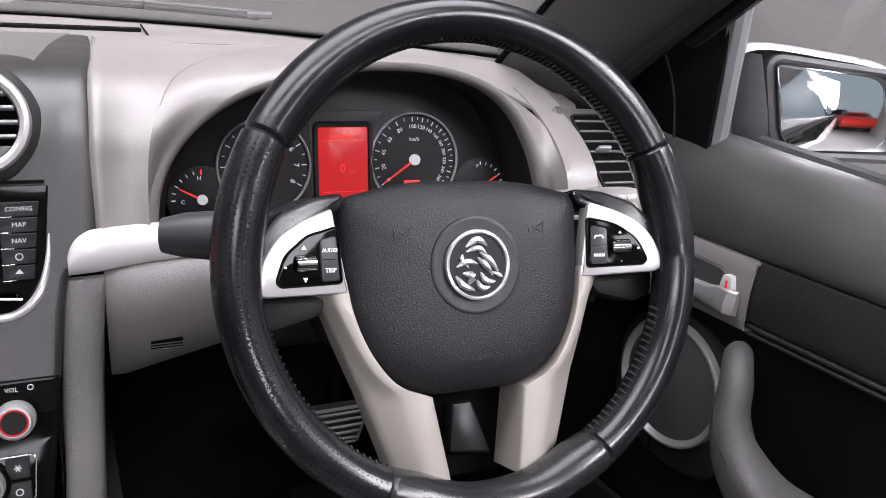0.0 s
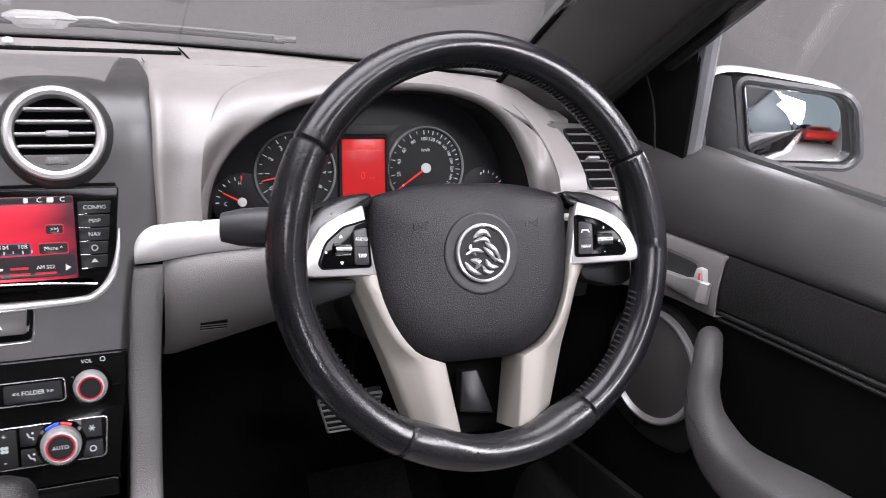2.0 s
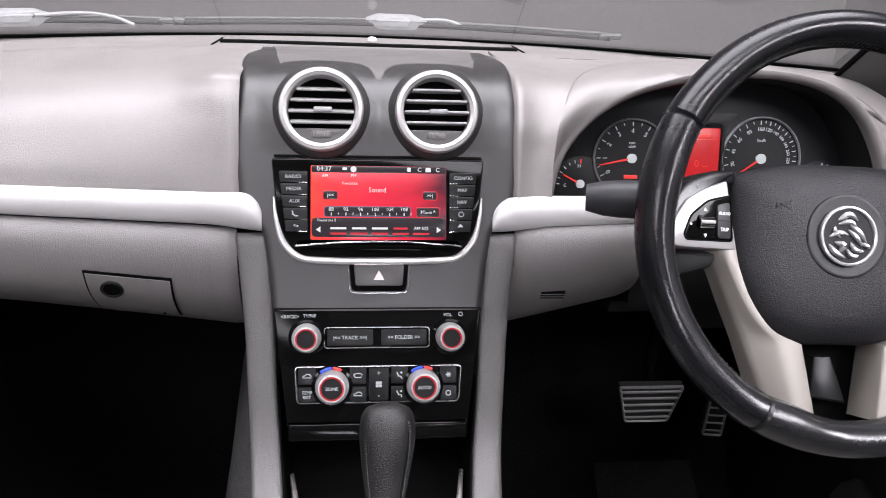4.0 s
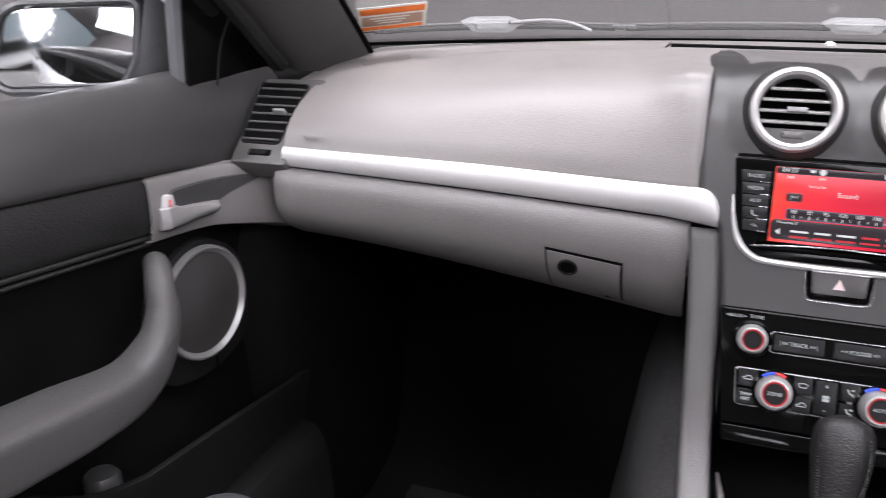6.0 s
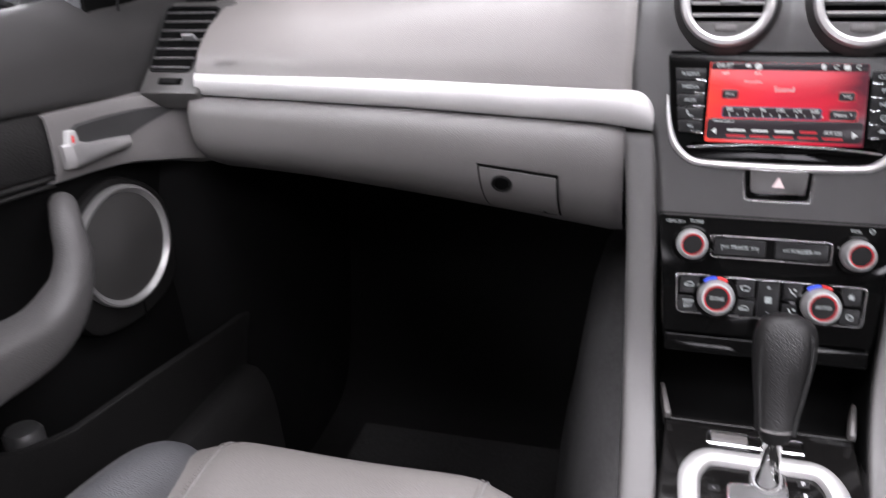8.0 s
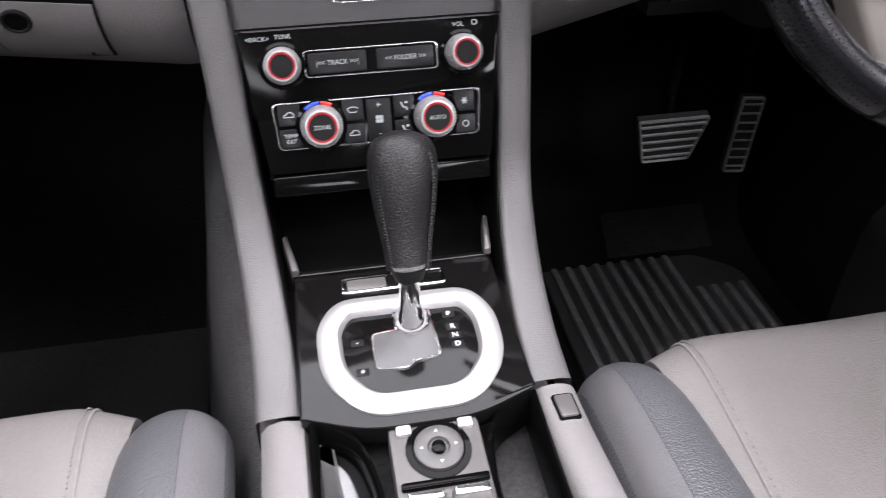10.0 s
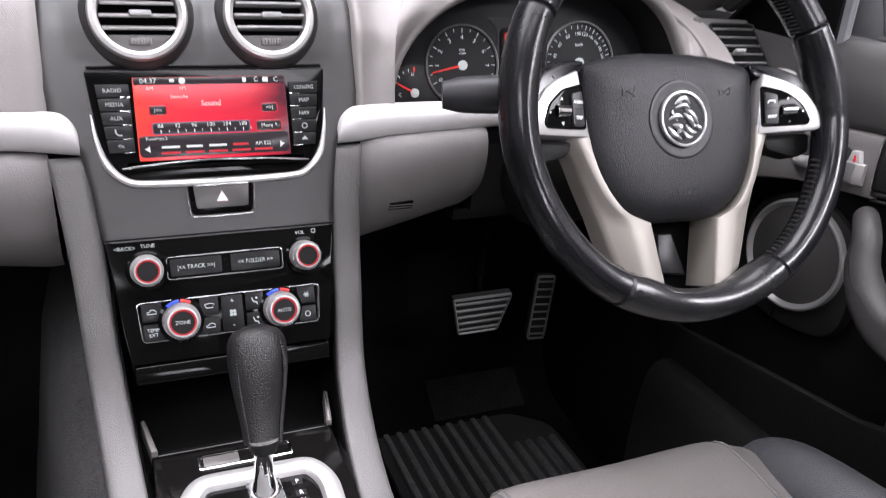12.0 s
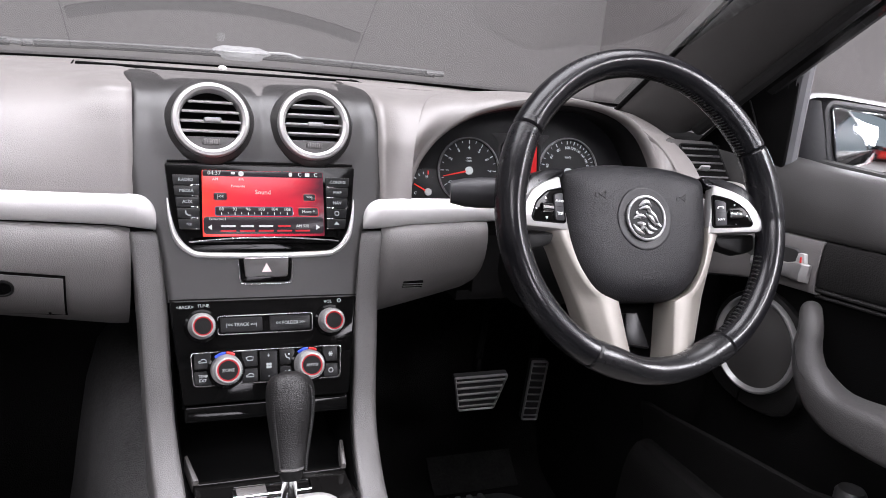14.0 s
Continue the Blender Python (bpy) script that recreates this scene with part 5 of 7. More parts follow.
for u, v, w, h, kind in ((-0.0805, -0.0775, 0.020, 0.019, "car"), (-0.0805, -0.0985, 0.020, 0.017, "TEMP\nEXT"), (-0.0235, -0.0775, 0.019, 0.019, "screen"), (-0.0235, -0.0985, 0.019, 0.017, "car"), (0.0, -0.0875, 0.022, 0.037, "fan"), (0.0235, -0.0775, 0.019, 0.019, "up"), (0.0235, -0.0985, 0.019, 0.017, "down"), (0.0795, -0.0775, 0.019, 0.019, "snow"), (0.0795, -0.0985, 0.019, 0.017, "power")):
    b = key(rrect(w, h, 0.0015, u, v), SF, stack, 0.003, "black climate key")
    m = moved(SF, u, v)
    if kind == "snow":
        snow(m, b)
    elif kind == "fan":
        lettering("+", 0.008, moved(SF, u, v + 0.0125, 0.0032), WHITE_INK, b)
        lettering("-", 0.009, moved(SF, u, v - 0.0125, 0.0032), WHITE_INK, b)
        bm = bmesh.new()
        for k in range(4):
            lathe([(0.0019, 0.0030), (0.0019, 0.0034), (0, 0.0034)], moved(SF, u + 0.0024 * math.cos(radians(45 + 90 * k)), v + 0.0024 * math.sin(radians(45 + 90 * k))), 10, bm)
        part("icon", bm, WHITE_INK, b)
    elif kind == "power":
        part("icon", band(circle(0.0032, 16, u, v), [(0, 0.003), (0, 0.0034), (-0.0008, 0.0034), (-0.0008, 0.003)], SF), WHITE_INK, b)
    elif kind == "screen":
        part("icon", tube([m @ Vector((a, c, 0.0033)) for a, c in ((-0.005, 0.0015), (-0.003, -0.002), (0.003, -0.002), (0.005, 0.0015), (0.0, 0.003), (-0.005, 0.0015))], 0.0005, 6), WHITE_INK, b)
    elif kind in ("up", "down"):
        part("icon", tube([m @ Vector((a, c, 0.0033)) for a, c in ((-0.003, 0.0035), (-0.001, -0.001), (0.002, -0.0015), (0.0025, -0.004))], 0.0007, 6), WHITE_INK, b)
        part("icon", lathe([(0.0012, 0.003), (0.0012, 0.0036), (0, 0.0036)], moved(SF, u + 0.002, v + 0.003), 10), WHITE_INK, b)
    elif kind == "car":
        car_icon(m, b)
    else:
        lettering(kind, 0.005, moved(SF, u, v, 0.0032), WHITE_INK, b)
# cubby below the controls, its shade put into a near-black colour
part("cubby_lip", box(SF, (0, -0.142, -0.012), (0.204, 0.020, 0.02), 0.003), PIANO, stack, "black lip of the storage cubby")
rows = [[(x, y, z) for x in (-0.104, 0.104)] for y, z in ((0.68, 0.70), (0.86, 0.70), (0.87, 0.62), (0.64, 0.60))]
part("cubby", loft(rows), DEEP, stack, "storage cubby, its shade put into a near-black colour")

# grey legs running down from the stack to the console
for s in (1, -1):
    cl = cr([(0.1455, 0.7575, 0.906), (0.141, 0.745, 0.87), (0.135, 0.722, 0.80), (0.1325, 0.702, 0.745), (0.128, 0.672, 0.672), (0.122, 0.615, 0.625), (0.1175, 0.55, 0.597), (0.1165, 0.495, 0.582)], 34)
    rows = []
    for i, c in enumerate(cl):
        t = (Vector(cl[min(i + 1, 33)]) - Vector(cl[max(i - 1, 0)])).normalized()
        x = Vector((1, 0, 0))
        n = x.cross(t).normalized()
        if n.z < 0:
            n = -n
        hw = 0.0165 + 0.004 * abs(i / 33 - 0.45)
        o = Vector(c)
        sink = 0.004 if i == 0 else 0.0
        rows.append([o + x * a + n * (b - sink) for a, b in ((-hw, -0.06), (-hw, -0.005), (-hw, -0.0028), (-hw + 0.0008, -0.0006), (-hw + 0.003, 0.0008), (-hw * 0.55, 0.0013), (0, 0.0014), (hw * 0.45, 0.0008), (hw - 0.005, -0.0004), (hw - 0.0018, -0.0022), (hw - 0.0004, -0.0052), (hw, -0.010), (hw + 0.002, -0.06))])
    # near-black sheet over the leg's inner side stands for the cubby's shade
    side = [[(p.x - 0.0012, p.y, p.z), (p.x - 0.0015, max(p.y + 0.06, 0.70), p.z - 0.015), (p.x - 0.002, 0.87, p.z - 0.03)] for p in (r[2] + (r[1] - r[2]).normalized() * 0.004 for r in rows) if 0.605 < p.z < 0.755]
    part("cubby_side_shade", skin(side, 0.001), DEEP, stack, "near-black sheet for the cubby's shade, over the leg's inner side", flip=s < 0)
    part("leg", loft(rows), LEGP, stack, "grey side leg of the centre stack", flip=s < 0, sharp=60)

# ---- steering wheel ----
WF = frame3((0.434, 0.548, 0.9817), (1, 0, 0), (0, math.sin(radians(23)), math.cos(radians(23)))) @ Matrix.Rotation(radians(-1.5), 4, "Z")
wheel = thing("steering_wheel", (0.434, 0.61, 0.966), "black leather steering wheel with silver spokes", "steering wheel")
RM, RT, RD = 0.1925, 0.0170, 0.0205


def swell(a):
    """How much fatter the rim is at an angle: thumb rests at ten and two, and either end of the foot."""
    a = a % 360
    return sum(k * math.exp(-((a - c) / w) ** 2) for c, w, k in ((14, 14, 0.10), (42, 16, 0.05), (138, 16, 0.05), (166, 14, 0.10), (249, 9, 0.12), (294, 9, 0.12)))


def rim_point(a, b, out=0.0, pinch=0.0):
    """A point of the rim's skin: a round the wheel, b round the section, from outside over the front."""
    k = (1 + swell(a)) * (1 - pinch)
    t, d = RT * k + out, RD * k + out
    ra = radians(a)
    r = RM - 0.02 * swell(a) + t * math.cos(b)
    return WF @ Vector((r * math.cos(ra), r * math.sin(ra), 0.002 + d * math.sin(b)))


def rim_rows(a0, a1, n):
    rows = []
    for i in range(n):
        f = i / (n - 1)
        a = a0 + (a1 - a0) * (f - 0.06 * math.sin(2 * math.pi * f))
        e = min(a - a0, a1 - a)
        rows.append([rim_point(a, b, 0.0, 0.12 * math.exp(-(e / 0.45) ** 2)) for b in np.linspace(0, 2 * math.pi, 33)[:-1]])
    return rows


part("rim_top", loft(rim_rows(28, 150, 90), closed_u=True, caps=True), WLEATHER, wheel, "smooth glossy black leather rim")
part("rim_side", loft(rim_rows(150, 241, 70), closed_u=True, caps=True), PERF, wheel, "perforated black leather rim grip")
part("rim_bottom", loft(rim_rows(241, 301, 50), closed_u=True, caps=True), WLEATHER2, wheel, "smooth worn black leather rim")
part("rim_side", loft(rim_rows(301, 388, 70), closed_u=True, caps=True), PERF, wheel, "perforated black leather rim grip")
# laced seam on the inside of the rim, coarser along the lower grips
bm = bmesh.new()
for a0, a1, step, fat in ((29, 149, 1.5, 0.0009), (192, 240, 1.9, 0.0010), (302, 345, 2.0, 0.0013)):
    for k in range(int((a1 - a0) / step)):
        a = a0 + step * (k + 0.5)
        tube([rim_point(a - step * 0.28, math.pi - 0.34, 0.0), rim_point(a - 0.1 * step, math.pi - 0.12, 0.0004), rim_point(a + 0.1 * step, math.pi + 0.12, 0.0004), rim_point(a + step * 0.28, math.pi + 0.34, 0.0)], [fat * 0.6, fat, fat, fat * 0.6], 5, bm)
tagged(part("stitching", bm, RUBBER, wheel, "black thread lacing inside the rim"), kind="stuff")
for a0, a1 in ((29, 149), (192, 240), (302, 345)):
    part("seam", tube([rim_point(a, math.pi, 0.0) for a in np.linspace(a0, a1, 60)], 0.0008, 5), DEEP, wheel)
# small punched holes over both grips
for a0, a1 in ((152, 239), (303, 386)):
    bm = bmesh.new()
    for i in range(int((a1 - a0) / 1.25)):
        for j in range(23):
            a = a0 + 1.25 * (i + 0.5 * (j % 2)) + 0.05 * random.uniform(-1, 1)
            b = radians(15.65 * j + 4)
            if abs(b - math.pi) < 0.3:
                continue
            c = rim_point(a, b, 0.00012)
            e1 = (rim_point(a + 0.2, b, 0.00012) - c).normalized()
            e2 = (rim_point(a, b + 0.05, 0.00012) - c).normalized()
            bm.faces.new([bm.verts.new(c + (e1 * math.cos(g) + e2 * math.sin(g)) * 0.0006) for g in np.linspace(0, 2 * math.pi, 7)[:-1]])
    tagged(part("perforation", bm, DEEP, wheel, "tiny punched holes in the grip leather"), kind="stuff")
pad_out = rounded([(-0.1085, 0.0535), (-0.05, 0.0665), (0.05, 0.0665), (0.1085, 0.0535), (0.1065, -0.008), (0.1005, -0.048), (0.083, -0.083), (0.046, -0.108), (-0.046, -0.108), (-0.083, -0.083), (-0.1005, -0.048), (-0.1065, -0.008)], [0.014, 0.05, 0.05, 0.014, 0.04, 0.03, 0.03, 0.035, 0.035, 0.03, 0.03, 0.04], 6)


def dome_rows(out, m, levels):
    """A cushion: the outline shrunk level by level; levels: (scale, height)."""
    return loft([[m @ Vector((u * s, (v + 0.02) * s - 0.02, h)) for u, v in out] for s, h in levels], closed_u=True, caps=True)


bag = part("airbag_cover", dome_rows(pad_out, WF, [(0.97, -0.075), (1.0, -0.05), (1.0, -0.029), (0.992, -0.0245), (0.975, -0.021), (0.93, -0.017), (0.86, -0.0135), (0.76, -0.0108), (0.6, -0.0090), (0.4, -0.0082), (0.2, -0.0080)]), AIRBAG, wheel, "grained black airbag cover", sharp=60)
lettering("AIRBAG", 0.009, moved(WF, 0.0, -0.078, -0.0098), RUBBER, bag, depth=0.0004)
for s in (1, -1):
    part("horn_mark", tube([WF @ Vector((s * 0.060 + a, 0.024 + b, -0.0088)) for a, b in ((-0.008, 0.003), (-0.008, -0.003), (-0.004, -0.002), (0.006, 0.005), (0.005, -0.004), (-0.004, 0.0015))], 0.0006, 5), RUBBER, bag, "small raised horn mark")


def poly(s, pts):
    q = [(s * a, b) for a, b in pts]
    return q if s > 0 else q[::-1]


for s in (1, -1):
    # lower leg: hugs the cover, then runs straight down to the rim
    outer = cr([(0.133, -0.022), (0.1215, -0.036), (0.110, -0.066), (0.0965, -0.100)], 16) + [(0.0965 - 0.0205 * f, -0.100 - 0.060 * f) for f in np.linspace(0.125, 1, 8)]
    inner = cr([(0.1055, -0.010), (0.1005, -0.038), (0.089, -0.068), (0.069, -0.0945), (0.041, -0.107)], 16) + [(0.041 - 0.011 * f, -0.107 - 0.0705 * f) for f in np.linspace(0.125, 1, 8)]
    rows = []
    for (a, b), (c, d) in zip(outer, inner):
        h0 = lerp(-(b + d) / 2, [0.015, 0.168], [-0.0160, -0.0080])
        rows.append([WF @ Vector((s * (a + (c - a) * t), b + (d - b) * t, h)) for t, h in ((0, -0.05), (0, h0 - 0.017), (0.03, h0 - 0.0135), (0.12, h0 - 0.0105), (0.30, h0 - 0.006), (0.44, h0 - 0.0018), (0.56, h0), (0.95, h0), (0.985, h0 - 0.001), (1.0, h0 - 0.003), (0.99, -0.055))])
    part("spoke_leg", loft(rows), SILVER_SHADED, wheel, "satin silver lower spoke, shade put into its colour", sharp=50)
    # upper arm, rising from the cover to the rim
    AF = WF @ Matrix.Translation((s * 0.105, 0, -0.0150)) @ Matrix.Rotation(-s * math.atan(0.28), 4, "Y")
    arm = rounded(poly(s, [(0.0105, 0.0455), (0.018, 0.0430), (0.037, 0.0365), (0.057, 0.0255), (0.070, 0.009), (0.0755, -0.008), (0.0755, -0.0160), (0.068, -0.0190), (0.028, -0.0195), (-0.001, -0.020)]), [0.003, 0.02, 0.02, 0.02, 0.02, 0.01, 0.005, 0.005, 0.01, 0.003], 5)
    a = part("spoke_arm", plate(arm, AF, -0.022, 0.0, 0.0028), SILVER_LIT, wheel, "satin silver spoke arm, light put into its colour")
    pan = rounded(poly(s, [(0.0085, 0.0305), (0.034, 0.0245), (0.053, 0.0105), (0.0605, -0.0075), (0.0575, -0.0112), (0.0065, -0.0112)]), [0.003, 0.015, 0.014, 0.005, 0.004, 0.003], 4)
    part("switch_panel", plate(pan, AF, -0.004, 0.0008, 0.0006), PIANO, a, "gloss black switch panel")
    part("panel_edge", band(pan, [(0.0, -0.002), (0.0, 0.0014), (0.0010, 0.0014), (0.0016, -0.0005)], AF), DEEP, a)
    b = part("switch", plate(rounded(poly(s, [(0.0105, 0.0245), (0.0250, 0.0215), (0.0245, -0.0098), (0.0090, -0.0098)]), 0.003, 3), AF, -0.001, 0.0032, 0.001), KEYM2, a, "dark grey two-way switch")
    part("switch_split", box(AF, (s * 0.0172, 0.0068, 0.0031), (0.0140, 0.0005, 0.0004), 0.0001), DEEP, a)
    c = s * 0.0170
    if s < 0:
        lettering("AUDIO", 0.0043, moved(AF, c, 0.0135, 0.0034), PRINT, a)
        lettering("TRIP", 0.0050, moved(AF, c, -0.0015, 0.0034), PRINT, a)
    else:
        part("icon", tube([AF @ Vector((c + u, 0.0135 + v, 0.0034)) for u, v in ((-0.004, -0.001), (-0.003, 0.0015), (0.003, 0.0015), (0.004, -0.001))], 0.0008, 6), PRINT, a)
        lettering("NAV", 0.0050, moved(AF, c, -0.0020, 0.0034), PRINT, a)
    R = moved(AF, s * 0.0375, 0.0045, 0.0)
    rows = [[R @ Vector((u, (0.0064 - e) * math.cos(t), (0.0062 - e) * math.sin(t))) for t in np.linspace(-0.4, math.pi + 0.4, 16)] for u, e in ((-0.0085, 0.0012), (-0.0078, 0.0), (0.0078, 0.0), (0.0085, 0.0012))]
    part("roller", loft(rows), CHROME, a, "chrome thumb roller")
    for sg in (1, -1):
        if s < 0:
            part("icon", plate([(-0.0395, 0.0045 + sg * 0.0105), (-0.0355, 0.0045 + sg * 0.0105), (-0.0375, 0.0045 + sg * 0.0138)][::sg], AF, 0.0006, 0.0013, 0.0), PRINT, a)
        else:
            lettering("+" if sg > 0 else "-", 0.006, moved(AF, 0.0375, 0.0045 + sg * 0.0122, 0.0010), PRINT, a)
    part("dot", lathe([(0.001, 0.0006), (0.001, 0.0012), (0, 0.0012)], moved(AF, s * 0.0535, 0.0025), 10), PRINT, a)
    wrap = rounded(poly(s, [(-0.004, 0.0575), (0.024, 0.0545), (0.054, 0.043), (0.074, 0.022), (0.080, 0.0), (0.066, 0.004), (0.045, 0.028), (0.0, 0.044)]), 0.006, 3)
    part("spoke_wrap", plate(wrap, AF, -0.035, -0.0035, 0.004), PERF, wheel, "perforated leather over the spoke root")
    under = rounded(poly(s, [(0.12, -0.022), (0.188, -0.018), (0.186, -0.04), (0.165, -0.046), (0.125, -0.036)]), 0.006, 3)
    part("spoke_back", plate(under, WF, -0.045, -0.022, 0.004), BLACK, wheel, "black plastic behind the spoke")
BG = moved(WF, 0.001, -0.004, -0.0076)
part("badge_dish", lathe([(0.0405, -0.003), (0.040, 0.0002), (0.0385, 0.0007), (0.037, 0.0006), (0.030, 0.0001), (0.0, 0.0)], BG, 56), AIRBAG2, wheel, "smooth dished ring round the badge")
bad = part("badge", lathe([(0.0285, 0.0), (0.0290, 0.003), (0.0283, 0.0044), (0.0268, 0.0048), (0.0257, 0.0040), (0.0253, 0.0022)], BG, 48, caps=False), EMBLEM, wheel, "round chrome badge ring")
part("badge_field", lathe([(0.0256, 0.0), (0.0256, 0.0024), (0, 0.0024)], BG, 32), FACE, bad, "dark badge field")
# plain emblem shapes inside the ring
for p, q, r, fat in (((-0.010, 0.015), (0.0, 0.0205), (0.009, 0.015), 0.0030), ((-0.010, 0.011), (0.001, 0.0135), (0.009, 0.007), 0.0026), ((0.002, 0.010), (0.010, 0.004), (0.018, -0.006), 0.0028), ((0.0, 0.006), (0.007, -0.001), (0.013, -0.009), 0.0026), ((-0.019, -0.001), (-0.010, 0.003), (0.0, 0.001), 0.0026), ((-0.020, -0.008), (-0.014, -0.016), (-0.004, -0.0205), 0.0028), ((-0.014, -0.006), (-0.006, -0.009), (-0.009, -0.015), 0.0034), ((0.002, -0.006), (0.006, -0.013), (0.015, -0.014), 0.0026), ((-0.002, -0.012), (0.002, -0.0185), (0.010, -0.018), 0.0024), ((0.012, -0.006), (0.018, -0.009), (0.0215, -0.011), 0.0020), ((-0.013, 0.009), (-0.014, 0.004), (-0.008, -0.002), 0.0020)):
    path = cr([BG @ Vector((p[0], p[1], 0.0026)), BG @ Vector((q[0], q[1], 0.0036)), BG @ Vector((r[0], r[1], 0.0026))], 9)
    part("emblem", tube(path, [fat * k for k in (0.25, 0.6, 0.85, 1.0, 1.0, 0.95, 0.8, 0.55, 0.25)], 8), EMBLEM, bad, "polished emblem stroke")
part("lower_infill", plate(rounded([(-0.012, -0.120), (0.006, -0.120), (0.022, -0.166), (-0.016, -0.160)], 0.002, 3), WF, -0.055, -0.042, 0.002), KEYM, wheel, "dark grey wedge between the lower spokes")
part("lower_back", plate(rounded([(-0.05, -0.10), (0.05, -0.10), (0.04, -0.185), (-0.04, -0.185)], 0.004, 3), WF, -0.075, -0.058, 0.002), DEEP, wheel, "black plastic behind the lower spokes")
col = thing("steering_column", (0.43, 0.75, 0.9), "black steering column shroud with two stalks", "steering column")
part("shroud", tube([WF @ Vector((0, -0.01, -0.05)), WF @ Vector((0, -0.02, -0.10)), WF @ Vector((0, -0.03, -0.30))], [0.05, 0.066, 0.075], 24), BLACK, col)
part("stalk", tube(cr([(0.40, 0.64, 0.985), (0.33, 0.615, 0.992), (0.27, 0.61, 0.992), (0.202, 0.632, 0.988)], 14), [0.009, 0.009, 0.0095, 0.010, 0.0105, 0.0105, 0.011, 0.013, 0.0175, 0.0185, 0.019, 0.0188, 0.0175, 0.0135], 18), KEYM2, col, "black indicator stalk")
st2 = part("stalk", tube(cr([(0.50, 0.64, 0.995), (0.545, 0.622, 1.0), (0.59, 0.618, 1.0), (0.642, 0.624, 0.997)], 14), [0.009, 0.009, 0.0105, 0.0105, 0.0115, 0.0118, 0.0118, 0.012, 0.0132, 0.0135, 0.0135, 0.0135, 0.013, 0.011], 18), STALK, col, "grey cruise-control stalk")
CRF = frame3((0.617, 0.607, 1.002), (1, 0.1, -0.03), (0, 0.4, 0.9))
lettering("ON OFF", 0.0062, moved(CRF, 0, 0.004, 0.0015), PRINT, st2)
lettering("CANCEL", 0.0062, moved(CRF, 0, -0.004, 0.0015), PRINT, st2)
lettering("CRUISE", 0.0058, moved(CRF, -0.038, -0.006, 0.001), PRINT, st2)


# ---- doors ----
def build_door(s, label):
    door = thing("door_trim", (0.85 * s, 0.3, 0.4), label, "door panel", "front doors")
    f = s < 0
    seam = lambda y: 0.998 - 0.088 * y
    pipe = lambda y: 0.928 - 0.10 * y
    ys = list(np.linspace(-0.55, 0.6, 14)) + list(np.linspace(0.64, 0.93, 12))
    rows = []
    for y in ys:
        g = max(0.0, (y - 0.60) / 0.33)
        g = g * g * (3 - 2 * g) if g < 1 else 1.0
        zt = (1.043 if s > 0 else 1.051) + 0.002 * math.sin(y * 3)
        hump = 0.006 * math.exp(-((y - 0.74) / 0.05) ** 2)
        rows.append([(x - 0.045 * g * (1 - k / 22.0), y, z - 0.004 * g + hump * (1 if 3 < k < 12 else 0)) for k, (x, z) in enumerate(cr([(0.885, 1.0), (0.882, zt - 0.008), (0.868, zt), (0.845, zt - 0.006), (0.818, zt - 0.032), (0.802, zt - 0.058), (0.796, seam(y) + 0.012), (0.799, seam(y) + 0.002), (0.806, seam(y))], 22))])
    part("upper_panel", skin(rows, 0.003), DOORP, door, "smooth black upper door panel", flip=f)
    rows = [[(x, y, z) for x, z in cr([(0.806, seam(y) + 0.001), (0.799, seam(y) - 0.004), (0.796, (seam(y) + pipe(y)) / 2), (0.801, pipe(y) + 0.008), (0.808, pipe(y) + 0.003)], 10)] for y in np.linspace(-0.55, 0.602, 14)]
    part("leather_insert", skin(rows, 0.003), LEATHER, door, "black grained leather insert", flip=f)
    for dz, dx, r in ((0.0, 0.0, 0.0035), (-0.009, 0.002, 0.003)):
        part("piping", tube([(0.805 + dx, y, pipe(y) + dz) for y in np.linspace(-0.55, 0.602, 10)], r, 8), LEATHER, door, "rolled leather seam", flip=f)
    rows = [[(x, y, z) for x, z in cr([(0.812, pipe(y) + 0.002), (0.826, pipe(y) - 0.05), (0.838, 0.7), (0.83, 0.6), (0.82, 0.35)], 12)] for y in np.linspace(-0.55, 0.95, 16)]
    part("lower_panel", skin(rows, 0.003), BLACK2, door, "black lower door panel", flip=f)
    # handle surround: sweeps from the insert round to the dash end
    rows = []
    for y in list(np.linspace(0.597, 0.70, 8)) + list(np.linspace(0.72, 0.83, 8)):
        g = max(0.0, (y - 0.66) / 0.17)
        xo = 0.794 - 0.075 * g ** 2
        zt = lerp(y, [0.59, 0.72, 0.80, 0.83], [0.943, 0.934, 0.929, 0.926]) + 0.003
        zb = lerp(y, [0.59, 0.72, 0.80, 0.83], [0.862, 0.850, 0.834, 0.824])
        rows.append([(x + (xo - 0.794), y, z) for x, z in cr([(0.815, zt), (0.798, zt - 0.002), (0.793, zt - 0.008), (0.791, (zt + zb) / 2), (0.794, zb + 0.008), (0.80, zb + 0.001), (0.83, zb - 0.004)], 14)])
    han = part("handle_surround", skin(rows, 0.003), LOWER, door, "grey door-handle surround", flip=f)
    DF = frame3((0.7905, 0, 0), (0, -1, 0), (0, 0, 1))
    # The patch isn't sunk: the scoop's shade is put into its dark colour.
    rows = []
    for y in np.linspace(0.617, 0.788, 16):
        xo = 0.7885 - 0.075 * max(0.0, (y - 0.66) / 0.17) ** 2
        zt = lerp(y, [0.617, 0.64, 0.735, 0.788], [0.914, 0.923, 0.919, 0.913])
        zb = lerp(y, [0.617, 0.70, 0.735, 0.788], [0.876, 0.878, 0.893, 0.911])
        rows.append([(xo + d, y, zb + (zt - zb) * g) for d, g in ((0.004, 0), (0.0, 0.06), (0.0, 0.5), (0.0, 0.94), (0.004, 1))])
